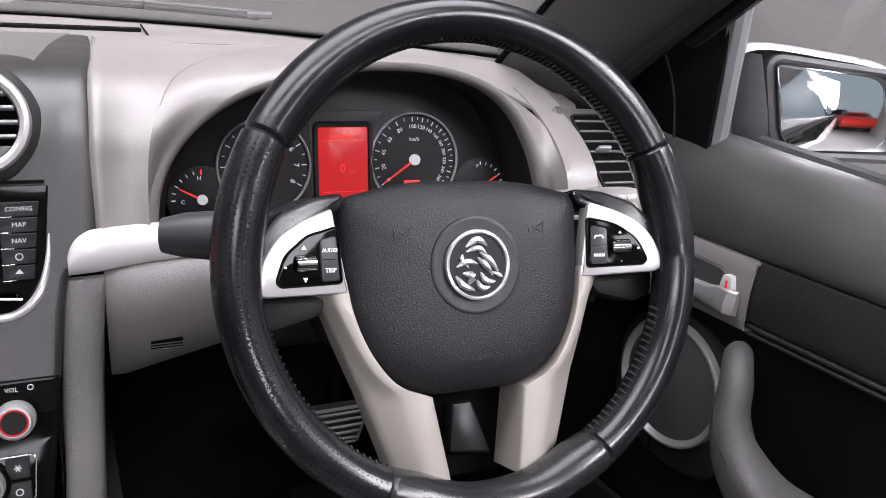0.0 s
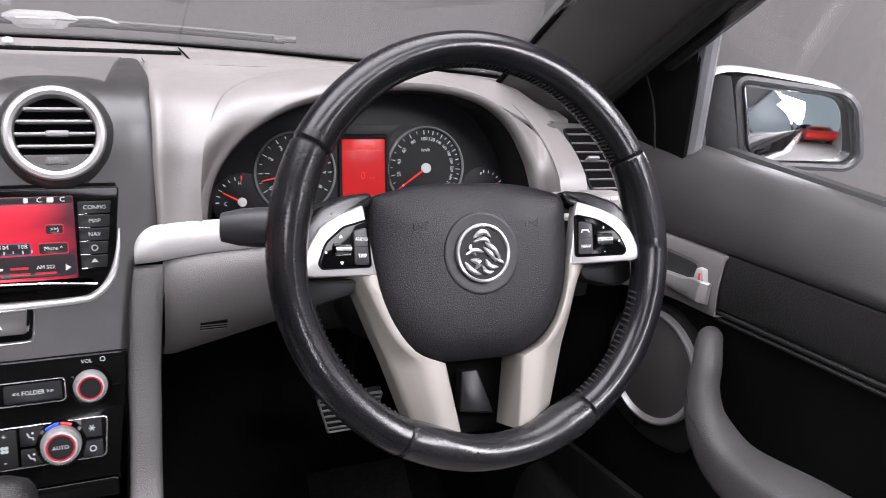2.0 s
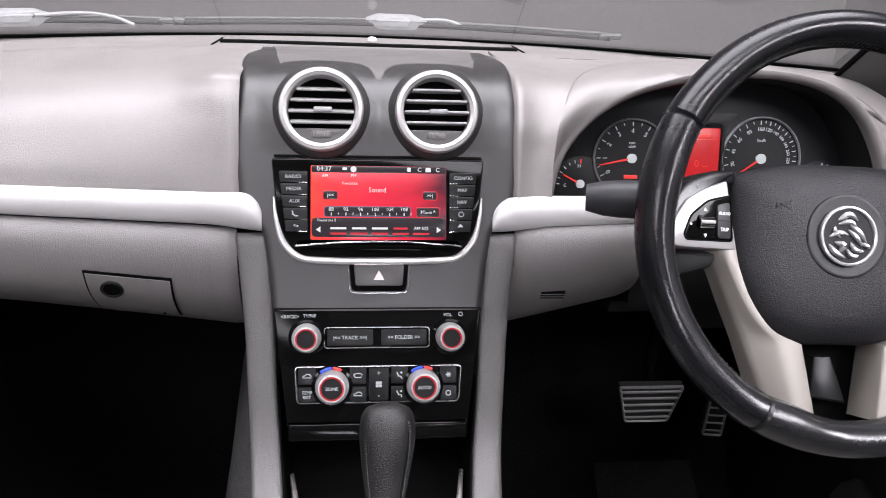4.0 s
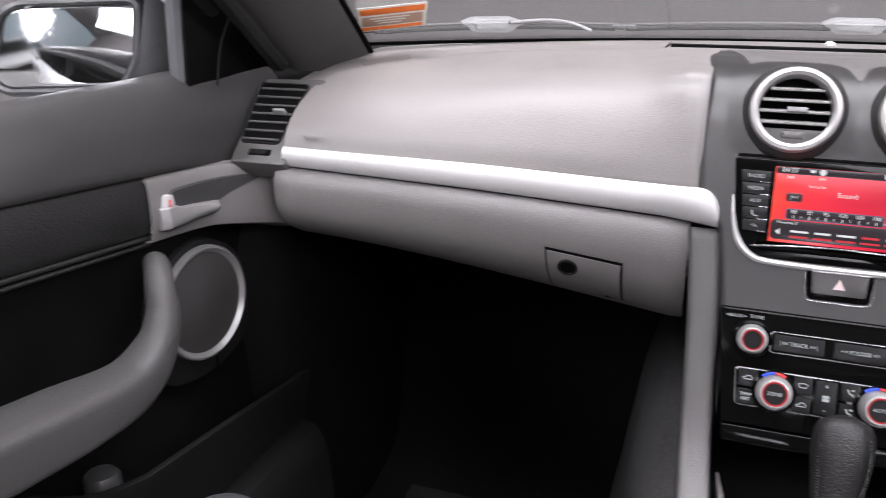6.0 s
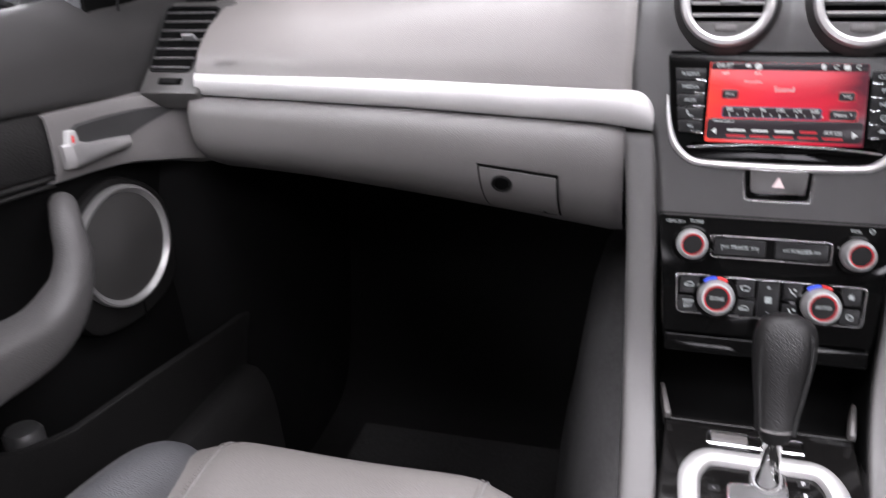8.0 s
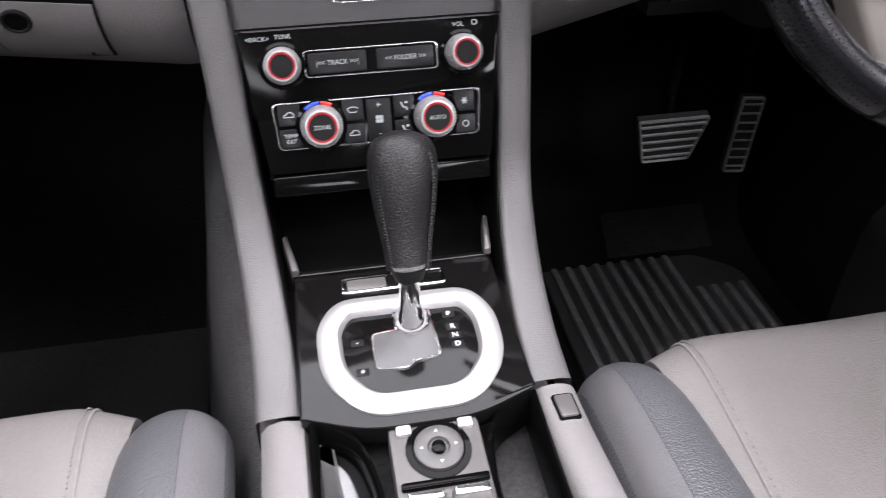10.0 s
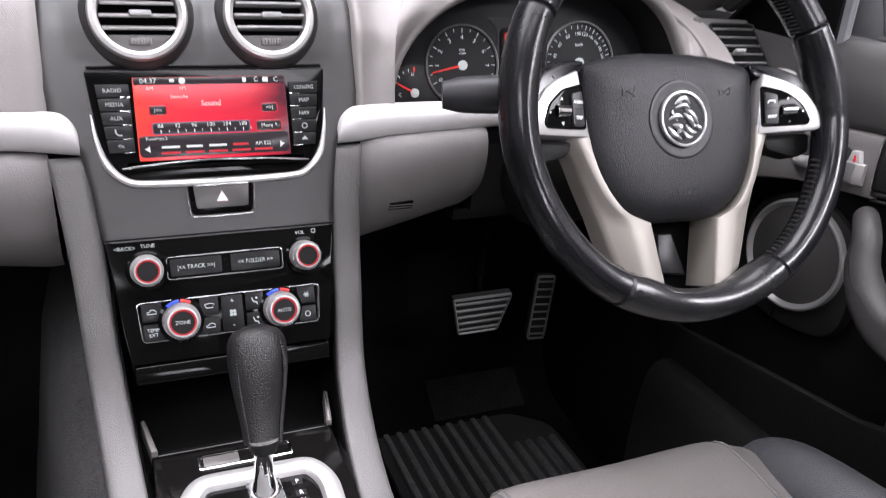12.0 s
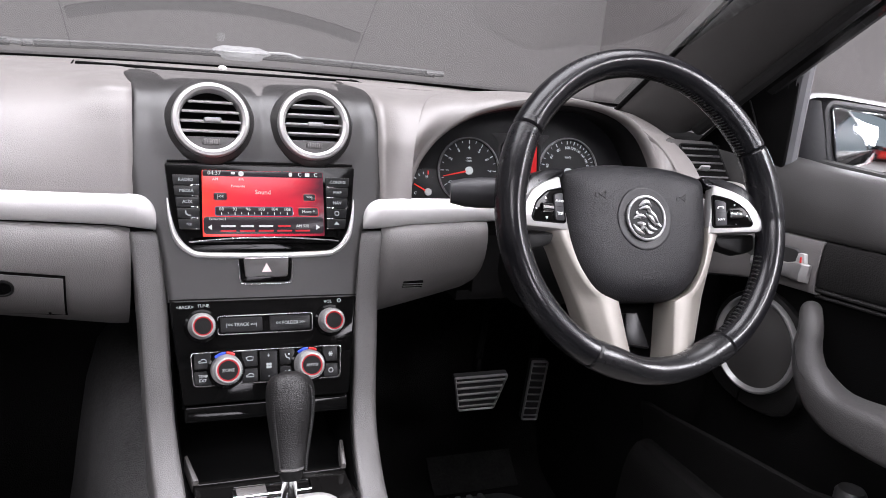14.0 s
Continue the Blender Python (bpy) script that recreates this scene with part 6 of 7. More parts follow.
    part("handle_recess_shade", loft(rows), GREYB, han, "dark patch for the shade in the scoop behind the door handle", flip=f)
    rows = []
    for y in np.linspace(0.606, 0.716, 14):
        xo = 0.7885 - 0.075 * max(0.0, (y - 0.66) / 0.17) ** 2
        zb, zt = lerp(y, [0.606, 0.66, 0.716], [0.877, 0.876, 0.876]), lerp(y, [0.606, 0.628, 0.645, 0.716], [0.906, 0.906, 0.899, 0.890])
        e = 0.012 if 0.607 < y < 0.715 else 0.004
        rows.append([(xo + 0.002, y, zb), (xo - e * 0.8, y, zb + 0.001), (xo - e, y, zb + 0.004), (xo - e * 1.05, y, (zb + zt) / 2), (xo - e * 0.8, y, zt - 0.002), (xo - e * 0.5, y, zt), (xo + 0.002, y, zt - 0.001)])
    part("door_handle", loft(rows, closed_u=True, caps=True), KNOBM, door, "satin grey pull handle", flip=f)
    part("lock_tab", plate(rounded([(-0.612, 0.900), (-0.632, 0.904), (-0.629, 0.919), (-0.618, 0.920)], 0.002, 2), DF, 0.0, 0.008, 0.001), WHITEP, door, "pale lock tab", flip=f)
    part("lock_mark", plate(rounded([(-0.619, 0.903), (-0.6225, 0.9035), (-0.6235, 0.914), (-0.6205, 0.9145)], 0.0006, 2), DF, 0.006, 0.0088, 0.0003), REDP, door, "red unlocked mark", flip=f)
    # pull and armrest
    arm = cr([(0.806, 0.602, 0.835), (0.778, 0.578, 0.842), (0.755, 0.552, 0.826), (0.745, 0.54, 0.795), (0.742, 0.515, 0.762), (0.744, 0.465, 0.738), (0.75, 0.38, 0.742), (0.754, 0.25, 0.757), (0.758, 0.05, 0.775), (0.76, -0.5, 0.79)], 46)
    rr = [lerp(i, [0, 4, 12, 18, 24, 30, 45], [0.011, 0.0155, 0.0185, 0.023, 0.030, 0.040, 0.046]) for i in range(46)]
    rows = []
    for i, p in enumerate(arm):
        t = (Vector(arm[min(i + 1, 45)]) - Vector(arm[max(i - 1, 0)])).normalized()
        across = (Vector((-1, 0, 0)) + t * t.x).normalized()
        up_ = across.cross(t)
        up_ = up_ if up_.z > 0 or i < 12 and up_.y < 0 else -up_
        g = min(1.0, max(0.0, (i - 18) / 12))
        q = 2 / (2 + 2.6 * g)
        row = []
        for k in range(28):
            c, d = math.cos(2 * math.pi * k / 28), math.sin(2 * math.pi * k / 28)
            row.append(Vector(p) + rr[i] * (across * math.copysign(abs(c) ** q, c) + up_ * (1 - 0.22 * g) * math.copysign(abs(d) ** q, d)))
        rows.append(row)
    part("armrest", loft(rows, closed_u=True, caps=True), LEATHER2, door, "black leather armrest and pull", flip=f)
    for off in (0.0, 0.006):
        pts = []
        for i, p in enumerate(arm):
            if i > 2:
                up = lerp(i, [3, 12, 18, 26, 45], [0.1, 0.1, 0.35, 0.55, 0.55])
                d = Vector((-1, 0.25 if i < 20 else 0, up)).normalized()
                pts.append(Vector(p) + d * (rr[i] * 0.99) + Vector((0, 0, -off)))
        part("seam", tube(pts, 0.0012, 6), RUBBER, door, "stitched seam on the armrest", flip=f)
        line = [Vector(p) for p in cr(pts, 170)]
        bm = bmesh.new()
        for p, q in zip(line[:-1:2], line[1::2]):
            tube([p.lerp(q, 0.15), p.lerp(q, 0.95)], 0.0011, 4, bm)
        tagged(part("stitching", bm, THREAD, door, "grey stitches along the armrest", flip=f), kind="stuff")
    # speaker, turned a little towards the rear
    SPF = frame3((0.803, 0.694, 0.742), (0.10, -1, 0.0), (0.02, 0, 1))
    sp = part("speaker", lathe([(0.083, -0.03), (0.083, 0.004), (0.0812, 0.0075), (0.0785, 0.008), (0.0762, 0.005), (0.0725, 0.002)], SPF, 48, caps=False), SATIN2, door, "round speaker with a silver ring", flip=f)
    part("grille", lathe([(0.074, -0.002), (0.073, 0.002), (0.05, 0.006), (0.0, 0.008)], SPF, 40), MESH, sp, "fine black mesh grille", flip=f)
    pod = rounded([(-0.10, 0.05), (-0.095, -0.09), (0.0, -0.118), (0.095, -0.10), (0.10, 0.05), (0.0, 0.105)], 0.05, 6)
    part("speaker_pod", plate(pod, SPF, -0.04, -0.002, 0.008), POCKET, door, "black speaker pod", flip=f)
    part("pod_joint", tube([SPF @ Vector((-0.012, -0.09 - 0.03 * t, 0.0)) for t in (0, 0.5, 1)], 0.0013, 6), DEEP, door, flip=f)
    py = [-0.55, 0.28, 0.335, 0.37, 0.42, 0.49, 0.64, 0.83, 0.93]
    pz = [0.69, 0.688, 0.68, 0.648, 0.618, 0.594, 0.576, 0.55, 0.54]
    rows = []
    for y in np.linspace(-0.5, 0.93, 44):
        z = lerp(y, py, pz)
        rows.append([(x, y, q) for x, q in cr([(0.80, 0.34), (0.772, 0.42), (0.762, z - 0.03), (0.760, z - 0.004), (0.764, z), (0.770, z - 0.004), (0.775, z - 0.05)], 14)])
    part("map_pocket", skin(rows, 0.002), POCKET, door, "black moulded door pocket", flip=f)
    part("bottle_stop", lathe([(0.022, -0.03), (0.022, 0.012), (0.018, 0.018), (0.0, 0.02)], frame3((0.793, 0.455, 0.60), (1, 0, 0), (0, 1, 0)), 18), GREYB, door, "small black moulding in the pocket", flip=f)
    sail = rounded([(-0.735, 0.0), (-0.965, 0.0), (-0.93, 0.035), (-0.715, 0.20)], 0.004, 2)
    part("sail_panel", plate(sail, frame3((0.822, 0, 1.022), (0, -1, 0), (-0.10, 0, 1)), -0.02, 0.0, 0.003), BLACK2, door, "black corner panel beside the mirror", flip=f)
    part("sail_ridge", tube(cr([(0.805, 0.775, 1.035), (0.80, 0.785, 1.09), (0.79, 0.80, 1.13)], 8), 0.0016, 6), BLACK, door, flip=f)
    bar_ = [(0.84, 0.742, 1.02), (0.828, 0.732, 1.12), (0.80, 0.705, 1.30)]
    part("window_channel", tube(bar_, 0.0135, 10), CHANG, door, "grey window channel", flip=f)
    part("window_channel", tube([(a - 0.006, b + 0.016, c) for a, b, c in bar_], 0.008, 8), RUBBER, door, "black rubber channel", flip=f)
    g = part("window_glass", loft([[(0.872 - 0.2 * h, y - 0.15 * h, 1.02 + 0.36 * h) for h in (0, 0.5, 1.0)] for y in (-0.45, 0.1, 0.735)]), SIDEGLASS, door, "clear side window", flip=f)
    facing(g, 0, 0, 1.1)
    return door


driver_door = build_door(1, "black driver's door panel with leather armrest and silver-ringed speaker")
driver_door.location.z -= 0.015
build_door(-1, "black passenger's door panel with leather armrest and silver-ringed speaker")


def build_mirror(s):
    mir = thing("door_mirror", (0.95 * s, 0.80, 1.0), "dark grey door mirror with a lighter grey top", "wing mirror", "door mirrors")
    f = s < 0
    if s > 0:
        turn, pts = 32, [(-0.003, 0.049), (0.13, 0.043), (0.147, 0.028), (0.165, -0.034), (0.154, -0.047), (0.037, -0.054), (0.02, -0.037)]
    else:
        turn, pts = 26, [(-0.003, 0.074), (0.143, 0.070), (0.163, 0.06), (0.194, -0.016), (0.179, -0.036), (0.027, -0.036), (0.006, 0.004)]
    a = radians(turn)
    F = frame3((0.90, 0.735, 1.07), (math.cos(a), -math.sin(a), 0), (0, 0, 1))
    gl = rounded(pts[::-1], 0.012, 5)
    cu, cv = sum(p[0] for p in pts) / 7, sum(p[1] for p in pts) / 7

    def ring(d, h, sx=1.0, sy=1.0, du=0.0):
        return [F @ Vector(((u - cu) * sx + cu + du, (v - cv) * sy + cv, h)) for u, v in offset(gl, d)]

    part("housing", loft([ring(0.0005, -0.012), ring(0.0005, 0.002), ring(0.004, 0.006), ring(0.009, 0.004), ring(0.012, -0.006), ring(0.013, -0.03, 1.1, 1, -0.01), ring(0.012, -0.07, 1.12, 0.95, -0.025), ring(0.0, -0.11, 1.0, 0.85, -0.035), ring(-0.02, -0.13, 0.9, 0.7, -0.04)], closed_u=True, caps=True), GUNM, mir, "dark grey painted mirror housing", flip=f)
    tilt = F @ Matrix.Translation((cu, cv, 0)) @ Matrix.Rotation(radians(9 if s > 0 else -3.0), 4, "Y") @ Matrix.Rotation(radians(-3.3 if s > 0 else 3), 4, "X") @ Matrix.Translation((-cu, -cv, 0))
    part("mirror_glass", plate(offset(gl, -0.002), tilt, -0.008, -0.002, 0.0008), MIRROR, mir, "clear mirror glass", flip=f)
    z0 = max(p[1] for p in pts)
    top = cr([(-0.058, z0 - 0.006), (-0.022, z0 + 0.0155), (0.06, z0 + 0.0125), (0.118, z0 + 0.006), (0.14, z0 - 0.008)], 18)
    rows = [[F @ Vector((u, v + d, h)) for u, v in top] for d, h in ((-0.004, 0.004), (0.0, 0.002), (0.002, -0.012), (-0.001, -0.05), (-0.014, -0.085))]
    part("top_cap", skin(rows, 0.002), CAPG, mir, "light grey top cap", flip=f)
    rows = [[F @ Vector((u + k * g, v, h)) for u, v, g in ((-0.018, z0 + 0.006, -0.02), (0.0, 0.0, -0.03), (0.022, -0.05, -0.03))] for k, h in ((0, 0.001), (0.6, -0.004), (1.6, -0.02), (2.4, -0.06))]
    part("inner_cheek", skin(rows, 0.002), GUNM, mir, flip=f)
    part("foot", tube([(0.93, 0.79, 1.03), (0.87, 0.80, 1.03), (0.835, 0.80, 1.028)], [0.035, 0.032, 0.035], 14), GUNM, mir, flip=f)


build_mirror(1)
build_mirror(-1)


# ---- seats ----
def build_seat(s, label):
    seat = thing("bucket_seat", (0.445 * s, 0.3, 0.2), label, "seat", "front seats")
    f = s < 0
    cx = 0.445
    prof = cr([(0.55, 0.36), (0.592, 0.42), (0.604, 0.495), (0.594, 0.538), (0.562, 0.556), (0.50, 0.553), (0.38, 0.535), (0.20, 0.51), (0.02, 0.50)], 34)

    def surf(x, k):
        y, z = prof[k]
        e = abs(x) / 0.182
        return Vector((cx + x, y - 0.012 * e ** 4, z - 0.010 * (1 - e * e) - 0.012 * max(0, e - 0.8) / 0.2))

    rows = [[surf(x, k) for k in range(34)] for x in np.linspace(-0.198, 0.198, 25)]
    part("cushion", skin(rows, 0.02), SEATL, seat, "light grey leather seat cushion", flip=f)
    for x in (-0.163, 0.163):
        part("seam", tube([surf(x, k) + Vector((0, 0.001, 0.001)) for k in range(4, 34)], 0.0014, 6), THREAD, seat, "grey stitched seam", flip=f)
        bm = bmesh.new()
        for k in np.linspace(5, 32.5, 110):
            i, fr = int(k), k - int(k)
            p = surf(x + 0.006, i).lerp(surf(x + 0.006, i + 1), fr)
            q = surf(x + 0.006, i).lerp(surf(x + 0.006, i + 1), min(1, fr + 0.12))
            tube([p + Vector((0, 0.0012, 0.0016)), q + Vector((0, 0.0012, 0.0016))], 0.0008, 4, bm)
        tagged(part("stitching", bm, THREADL, seat, "pale thread stitches", flip=f), kind="stuff")
    for t in (1, -1):
        path = cr([(0.232, 0.556, 0.40), (0.232, 0.552, 0.47), (0.233, 0.530, 0.508), (0.235, 0.47, 0.525), (0.238, 0.36, 0.535), (0.241, 0.2, 0.545), (0.243, 0.0, 0.555)], 28)
        rad = [lerp(i, [0, 4, 8, 12, 27], [0.034, 0.042, 0.046, 0.048, 0.050]) for i in range(28)]

        def bolster_point(i, ang_, out=1.0):
            c = Vector(path[i])
            d = (Vector(path[min(i + 1, 27)]) - Vector(path[max(i - 1, 0)])).normalized()
            n = Vector((1, 0, 0)).cross(d)
            n = -n if n.z < -0.2 or (abs(n.z) <= 0.2 and n.y < 0) else n
            c = c + (Vector((1, 0, 0)) * math.cos(radians(ang_)) + n * math.sin(radians(ang_)) * 0.95) * rad[i] * out
            return Vector((cx + t * c.x, c.y, c.z))

        for name, a0, a1, mt, lab_ in (("bolster_face", 74, 205, SEATD, "dark blue-grey leather bolster face"), ("bolster_strip", 28, 74, SEATS, "pale grey leather strip along the bolster"), ("bolster_side", -60, 28, SEATD, "dark grey bolster side")):
            part(name, skin([[bolster_point(i, g) for i in range(28)] for g in np.linspace(a0, a1, 12)], -0.003), mt, seat, lab_, flip=f)
        for g, mt, r in ((74, RUBBER, 0.0026), (45, THREAD, 0.0012), (28, SEATS, 0.0030)):
            part("piping", tube([bolster_point(i, g, 1.01) for i in range(28)], r, 6), mt, seat, "piped seam on the bolster", flip=f)
    part("seat_base", slab_box(cx - 0.22, cx + 0.22, 0.02, 0.54, 0.2, 0.44), BLACK, seat, "black seat base", flip=f)
    rows = []
    for x in np.linspace(-0.22, 0.22, 11):
        b = 0.05 * (abs(x) / 0.22) ** 3
        rows.append([(cx + x, y + b, z) for y, z in cr([(-0.03, 0.5), (-0.09, 0.7), (-0.19, 0.9), (-0.29, 1.05), (-0.33, 1.1), (-0.37, 1.08)], 14)])
    part("backrest", skin(rows, 0.09), SEATL, seat, "light grey leather backrest", flip=f)
    return seat


driver_seat = build_seat(1, "light grey leather driver's seat with dark bolsters")
driver_seat.location.z -= 0.018
build_seat(-1, "light grey leather passenger's seat with dark bolsters")

# ---- centre console ----
con = thing("gear_console", (0, 0.45, 0.2), "gloss black gear console with silver ring and grey rails", "centre console")
CF = frame3((0, 0.535, 0.6015), (1, 0, 0), (0, 1, 0.165))
part("deck", plate(rounded([(-0.098, -0.055), (-0.045, -0.075), (0.045, -0.075), (0.098, -0.055), (0.094, 0.103), (-0.094, 0.103)], [0.004, 0.02, 0.02, 0.004, 0.004, 0.004], 4), CF, -0.02, 0.0, 0.002), PIANO2, con, "gloss black console deck")
part("deck_lip", box(CF, (0, 0.104, -0.004), (0.19, 0.006, 0.014), 0.0015), PIANO2, con, "gloss black front lip of the deck")
for s in (1, -1):
    part("cubby_fin", plate(rounded(poly(s, [(0.088, 0.102), (0.095, 0.102), (0.102, 0.150), (0.0975, 0.152)]), 0.002, 3), CF, -0.01, 0.010, 0.002), GREYP2, con, "grey fin beside the cubby")
part("release_slot", band(rrect(0.096, 0.020, 0.003, -0.003, 0.083), [(0.0, -0.002), (0.0, 0.0018), (-0.0014, 0.0022), (-0.0026, -0.002)], CF), CHROME, con, "chrome-edged slot in the deck")
part("slot_floor", plate(rrect(0.091, 0.015, 0.002, -0.003, 0.083), CF, -0.001, 0.0006, 0.0002), PIANO2, con)
part("slot_cover", plate(rrect(0.036, 0.0135, 0.002, -0.028, 0.083), CF, 0.0, 0.0016, 0.0005), GREYP2, con)
ring_out = rounded([(-0.056, 0.059), (-0.073, 0.032), (-0.072, -0.02), (-0.043, -0.058), (0.045, -0.058), (0.075, -0.02), (0.076, 0.03), (0.060, 0.058)], [0.02, 0.03, 0.03, 0.03, 0.03, 0.03, 0.03, 0.02], 6)
part("gate_ring", band(ring_out, [(0.006, -0.004), (0.006, 0.003), (0.002, 0.0065), (-0.005, 0.0075), (-0.012, 0.006), (-0.0155, 0.001), (-0.0155, -0.004)], CF), SILVER3, con, "broad satin silver gear-gate ring")
part("gate_panel", plate(offset(ring_out, -0.0145), CF, -0.006, 0.0008, 0.0003), PIANO2, con, "gloss black gate panel")
gate = rounded([(-0.030, 0.020), (-0.008, 0.022), (-0.0085, 0.044), (0.022, 0.044), (0.025, -0.010), (0.001, -0.013), (-0.004, -0.019), (-0.031, -0.017)], 0.004, 3)
part("gate_plate", plate(gate, CF, 0.0, 0.0016, 0.0004), GATE, con, "grey gate plate")
part("gate_edge", band(gate, [(0.0, 0.0), (0.0, 0.0026), (0.0014, 0.0026), (0.0022, 0.0)], CF), CHROME, con, "chrome gate edge")
for t, u, v in (("-", -0.044, 0.014), ("+", -0.043, -0.018), ("P", 0.040, 0.034), ("R", 0.041, 0.019), ("N", 0.0415, 0.009), ("D", 0.042, -0.001)):
    part("letter_tile", plate(rrect(0.011, 0.0075, 0.001, u, v), CF, 0.0, 0.0014, 0.0003), KEYM, con)
    lettering(t, 0.0072, moved(CF, u, v, 0.0018), PRINT, con)
# left rail, tray and switches
rows = [[(x, y, z) for x, z in ((0.092, 0.50), (0.093, 0.572), (0.096, 0.579), (0.112, 0.582), (0.124, 0.579), (0.131, 0.571), (0.138, 0.48), (0.145, 0.3))] for y in np.linspace(-0.35, 0.492, 8)]
part("rail", skin(rows, 0.003), LOWER, con, "grey console side rail", flip=True)
rows = [[(x, y, z) for x, z in ((0.128, 0.545), (0.134, 0.53), (0.14, 0.46), (0.146, 0.3))] for y in np.linspace(-0.35, 0.492, 8)]
part("side_skirt", skin(rows, 0.003), LOWER, con, "grey console side panel")
# near-black slab: the cavity's shade is put into its colour
part("tray_floor", slab_box(-0.094, 0.13, -0.35, 0.485, 0.44, 0.50), DEEP, con, "well between the rails, its shade put into a near-black colour")
tray = rounded([(-0.092, -0.05), (-0.052, -0.075), (-0.04, -0.12), (-0.036, -0.26), (-0.092, -0.26)], [0.01, 0.02, 0.03, 0.01, 0.01], 5)
part("cup_tray", band(tray, [(0.0, -0.05), (0.0, -0.004), (-0.003, -0.002), (-0.006, -0.006), (-0.008, -0.05)], CF), PIANO, con, "gloss black tray rim")
part("tray_insert", plate(offset(tray, -0.016), CF, -0.055, -0.028, 0.004), TRAYG, con, "grey rubber tray insert")
part("tray_wall", plate(offset(tray, -0.006), CF, -0.06, -0.034, 0.002), BLACK, con)
well = rounded([(0.052, -0.075), (0.098, -0.05), (0.10, -0.26), (0.045, -0.26), (0.043, -0.12)], [0.02, 0.006, 0.01, 0.01, 0.03], 5)
part("brake_well", band(well, [(0.0, -0.05), (0.0, -0.006), (-0.0025, -0.004), (-0.005, -0.008), (-0.006, -0.05)], CF), PIANO, con, "gloss black edge of the handbrake well")
sw = part("switch_block", plate(rounded([(-0.030, -0.072), (0.043, -0.072), (0.043, -0.27), (-0.032, -0.27)], 0.006, 3), CF, -0.03, -0.004, 0.002), GREYP2, con, "grey switch block")
JF = moved(CF, 0.007, -0.098, -0.004)
part("joystick_dish", lathe([(0.027, -0.002), (0.026, 0.001), (0.021, 0.0015), (0.019, -0.001)], JF, 28, caps=False), PIANO, sw)
part("joystick_ring", lathe([(0.020, -0.002), (0.0195, 0.004), (0.016, 0.0055), (0.009, 0.0045), (0.0075, 0.002), (0.0, 0.0015)], JF, 28), VENTF, sw, "satin mirror-adjuster ring")
part("joystick_cap", lathe([(0.006, 0.001), (0.0055, 0.005), (0.0, 0.0065)], JF, 18), PIANO, sw)
for k in range(4):
    G = JF @ Matrix.Rotation(radians(90 * k), 4, "Z")
    part("direction_mark", plate(rounded([(0.0125, 0.0016), (0.0125, -0.0016), (0.0155, 0.0)], 0.0003, 2), G, 0.004, 0.0058, 0.0003), WHITEP, sw)
for u in (-0.018, 0.032):
    part("corner_key", plate(rrect(0.012, 0.009, 0.002, u, -0.0785), CF, -0.005, 0.0, 0.001), SATINS, sw)
for r in range(2):
    for u in (-0.0105, 0.0245):
        b = part("window_switch", box(CF @ Matrix.Translation((u, -0.150 - 0.034 * r, 0.002)) @ Matrix.Rotation(radians(-9), 4, "X"), (0, 0, 0), (0.031, 0.027, 0.012), 0.004), GREYP2, sw, "grey window switch")
        part("switch_lip", box(CF, (u, -0.142 - 0.034 * r, 0.0085), (0.026, 0.007, 0.002), 0.0008), CHROME, sw)
part("switch_bar", box(CF, (0.007, -0.128, -0.002), (0.068, 0.006, 0.006), 0.0015), PIANO, sw)
# handbrake lying along the driver's side of the console
hb = thing("handbrake", (0.118, 0.40, 0.55), "grey handbrake lever with a black-edged release button", "handbrake")
rows = [[(x + 0.012 * max(0, (0.45 - y)) / 0.1 * 0.35, y, z) for x, z in cr([(0.1, 0.535), (0.097, 0.565), (0.101, 0.579), (0.116, 0.583), (0.131, 0.579), (0.136, 0.566), (0.133, 0.535)], 16)] for y in np.linspace(0.489, 0.05, 10)]
part("grip", loft(rows, caps=False), LOWER, hb, "grey moulded grip")
HBF = frame3((0.1185, 0.462, 0.5825), (1, 0, 0), (-0.12, 1, 0.0))
part("button_frame", plate(rrect(0.019, 0.029, 0.003), HBF, -0.004, 0.001, 0.0006), DEEP, hb)
part("release_button", plate(rrect(0.015, 0.024, 0.002), HBF, 0.0, 0.003, 0.001), GREYP2, hb, "grey release button")

sh = thing("gear_selector", (0.005, 0.565, 0.60), "black leather gear knob on a chrome lever", "gear lever")
part("lever", tube([(0.006, 0.566, 0.60), (0.004, 0.554, 0.635), (0.0025, 0.543, 0.680)], [0.013, 0.0095, 0.0085], 16), CHROME, sh, "chrome lever")
part("lever_boot", lathe([(0.017, 0.0), (0.016, 0.006), (0.011, 0.012)], moved(CF, 0.006, 0.031), 20), CHROME, sh)
kp = cr([(0.0025, 0.541, 0.685), (0.0035, 0.556, 0.715), (0.005, 0.572, 0.751), (0.006, 0.588, 0.785)], 22)
kr = [0.0290 * lerp(i / 21, [0, 0.2, 0.4, 0.55, 0.67, 0.78, 0.87, 0.93, 0.97, 1], [0.64, 0.71, 0.84, 0.94, 0.995, 1.0, 0.95, 0.84, 0.66, 0.25]) for i in range(22)]
part("knob", tube(kp, kr, 28, flat=0.85), LEATHER3, sh, "grained black leather knob")
part("collar", tube([Vector(kp[0]) + Vector((0, -0.003, -0.009)), Vector(kp[0]) + Vector((0, -0.001, -0.002)), Vector(kp[0]) + Vector((0, 0.001, 0.004))], [0.0130, 0.0160, 0.0178], 24, flat=0.85), BLACK, sh, "black knob collar")
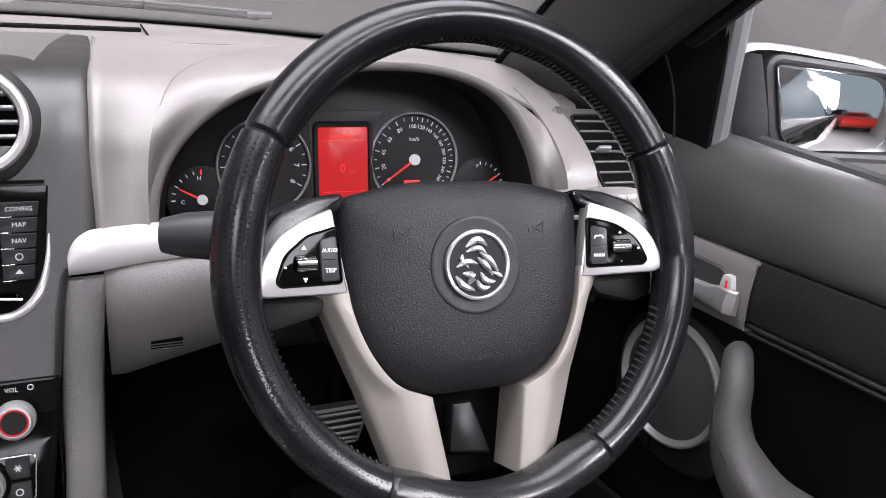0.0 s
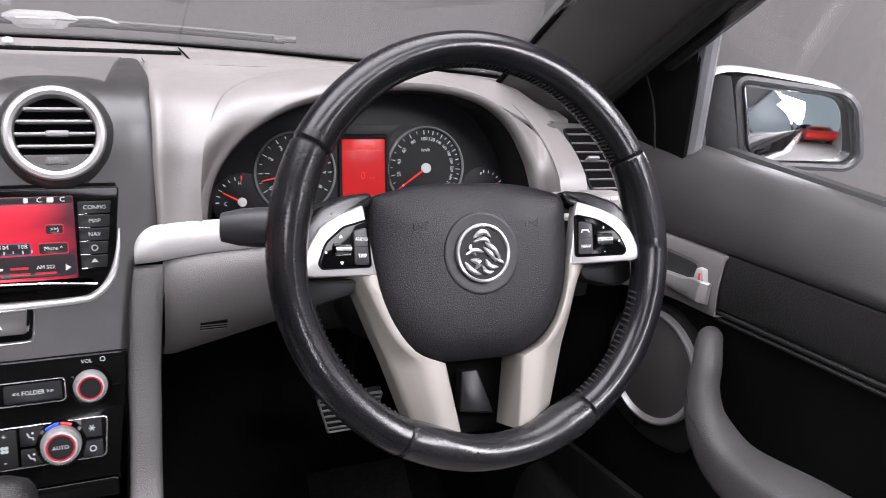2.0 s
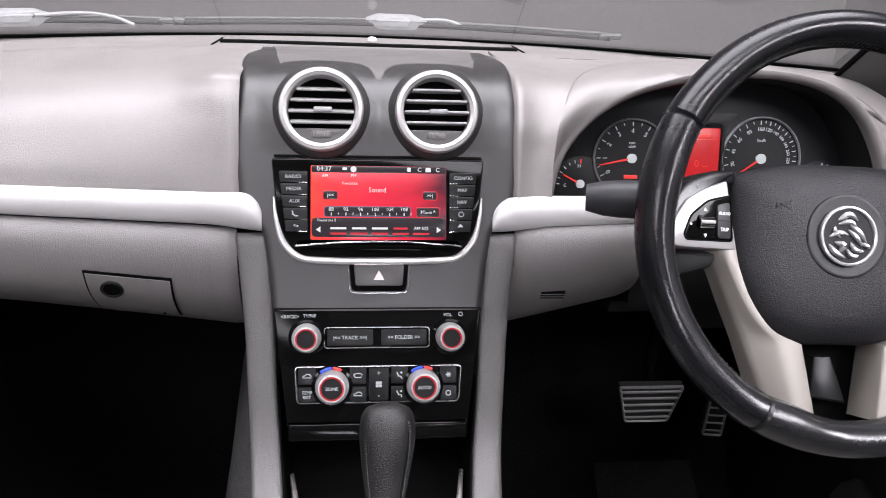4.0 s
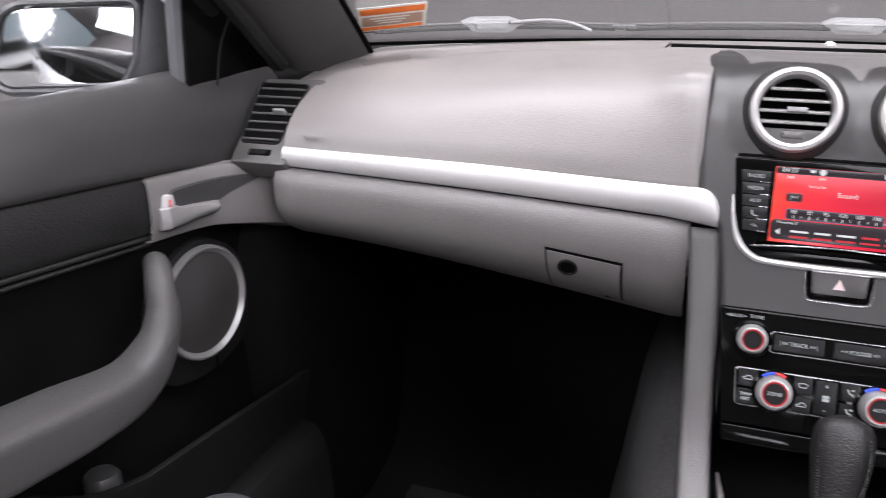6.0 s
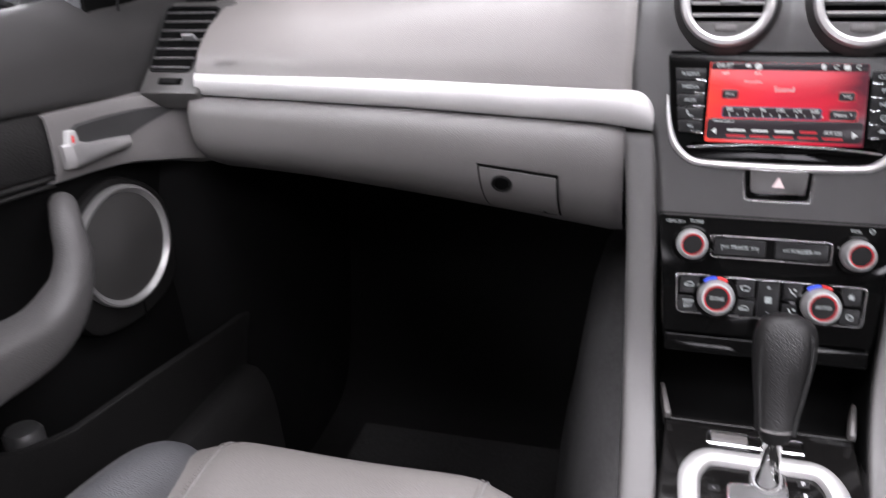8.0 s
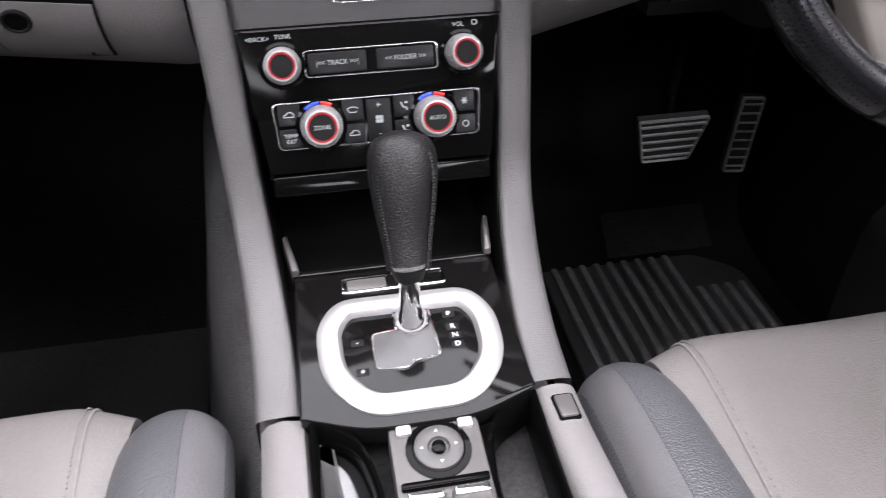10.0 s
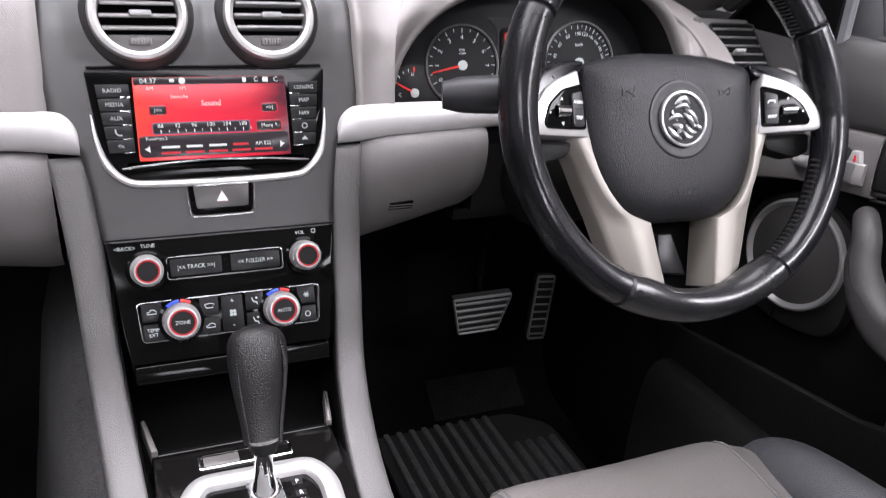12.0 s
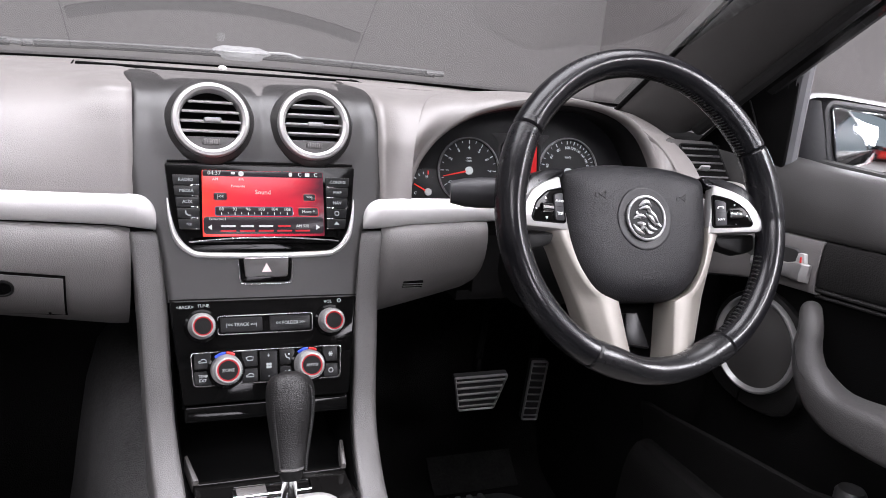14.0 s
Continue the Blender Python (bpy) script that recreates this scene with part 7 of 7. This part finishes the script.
part("collar_ring", tube([Vector(kp[0]) + Vector((0, 0.0005, 0.003)), Vector(kp[0]) + Vector((0, 0.0012, 0.0055))], [0.0184, 0.0187], 24, flat=0.86), SATIN3, sh)
for s in (1, -1):
    part("seam", tube([Vector(c) + Vector((s * kr[i] * 0.74, -kr[i] * 0.85 * 0.70, 0)) for i, c in enumerate(kp) if 0 < i < 21], 0.0011, 6), RUBBER, sh, "raised leather seam")
for s in (1, -1):
    bm = bmesh.new()
    for k in np.linspace(1, 18.5, 38):
        i, fr = int(k), k - int(k)
        c = Vector(kp[i]).lerp(Vector(kp[i + 1]), fr)
        r = lerp(k, range(22), kr)
        tube([c + Vector((s * r * 0.80, -r * 0.60, -0.001)), c + Vector((s * r * 0.74, -r * 0.66, 0.0012))], 0.0013, 4, bm)
    tagged(part("stitching", bm, RUBBER, sh, "black stitched seam"), kind="stuff")


# ---- pedals and mats ----
def build_pedal(name, label, F, out, bars, slant):
    p = thing(name, F.translation, label, "pedal", "pedals")
    part("pad", plate(out, F, -0.012, 0.0, 0.002), RUBBER, p)
    part("edge", band(out, [(0.0, -0.002), (0.0, 0.002), (-0.002, 0.003), (-0.004, 0.001), (-0.004, -0.002)], F), SATIN2, p, "metal edge")
    vs = [v for _, v in out]
    lo, hi = min(vs), max(vs)
    for k in range(bars):
        v = lo + (hi - lo) * (k + 0.75) / (bars + 0.5)
        xs = []
        n = len(out)
        for i in range(n):
            (x0, v0), (x1, v1) = out[i], out[(i + 1) % n]
            if (v0 - v) * (v1 - v) < 0:
                xs.append(x0 + (x1 - x0) * (v - v0) / (v1 - v0))
        if len(xs) >= 2:
            part("grip_bar", box(F, ((min(xs) + max(xs)) / 2, v, 0.001), (max(xs) - min(xs) - 0.003, slant, 0.004), 0.0012), SATIN2, p)
    part("pedal_arm", tube([F @ Vector((0, 0, -0.012)), F @ Vector((0, 0.05, -0.05)), F @ Vector((0, 0.25, -0.10))], 0.010, 10), DEEP, p, "black pedal arm")


build_pedal("brake_pedal", "wide ribbed metal brake pedal", frame3((0.478, 1.037, 0.50), (1, 0.0, 0), (0, -0.38, 0.92)), rounded([(-0.066, 0.05), (-0.034, -0.048), (0.045, -0.048), (0.049, 0.05)], 0.006, 3), 5, 0.0045)
build_pedal("accelerator_pedal", "narrow ribbed metal accelerator pedal", frame3((0.632, 1.078, 0.475), (1, 0, -0.1), (0.12, -0.1, 1)), rounded([(-0.032, 0.068), (-0.018, -0.073), (0.020, -0.073), (0.008, 0.068)], 0.005, 3), 8, 0.003)

mat = thing("rubber_mat", (0.45, 0.85, 0.16), "black ribbed rubber mat in the driver's footwell", "floor mat")
MTF = frame3((0.515, 0.90, 0.182), (1, 0, 0), (0, 1, 0.045))
part("mat_base", plate(rounded([(-0.20, -0.30), (0.175, -0.30), (0.175, 0.19), (0.10, 0.25), (-0.19, 0.265)], 0.03, 4), MTF, -0.008, 0.0, 0.003), MATB, mat, "black rubber mat")
for k in range(13):
    u = -0.170 + 0.0268 * k
    far = 0.245 if u < 0.05 else 0.15
    out = rounded([(u, -0.27), (u + 0.013, -0.27), (u + 0.009, far), (u - 0.004, far)], 0.004, 2)
    part("rib", plate(out, MTF, -0.001, 0.007, 0.0035), MATRIB, mat)
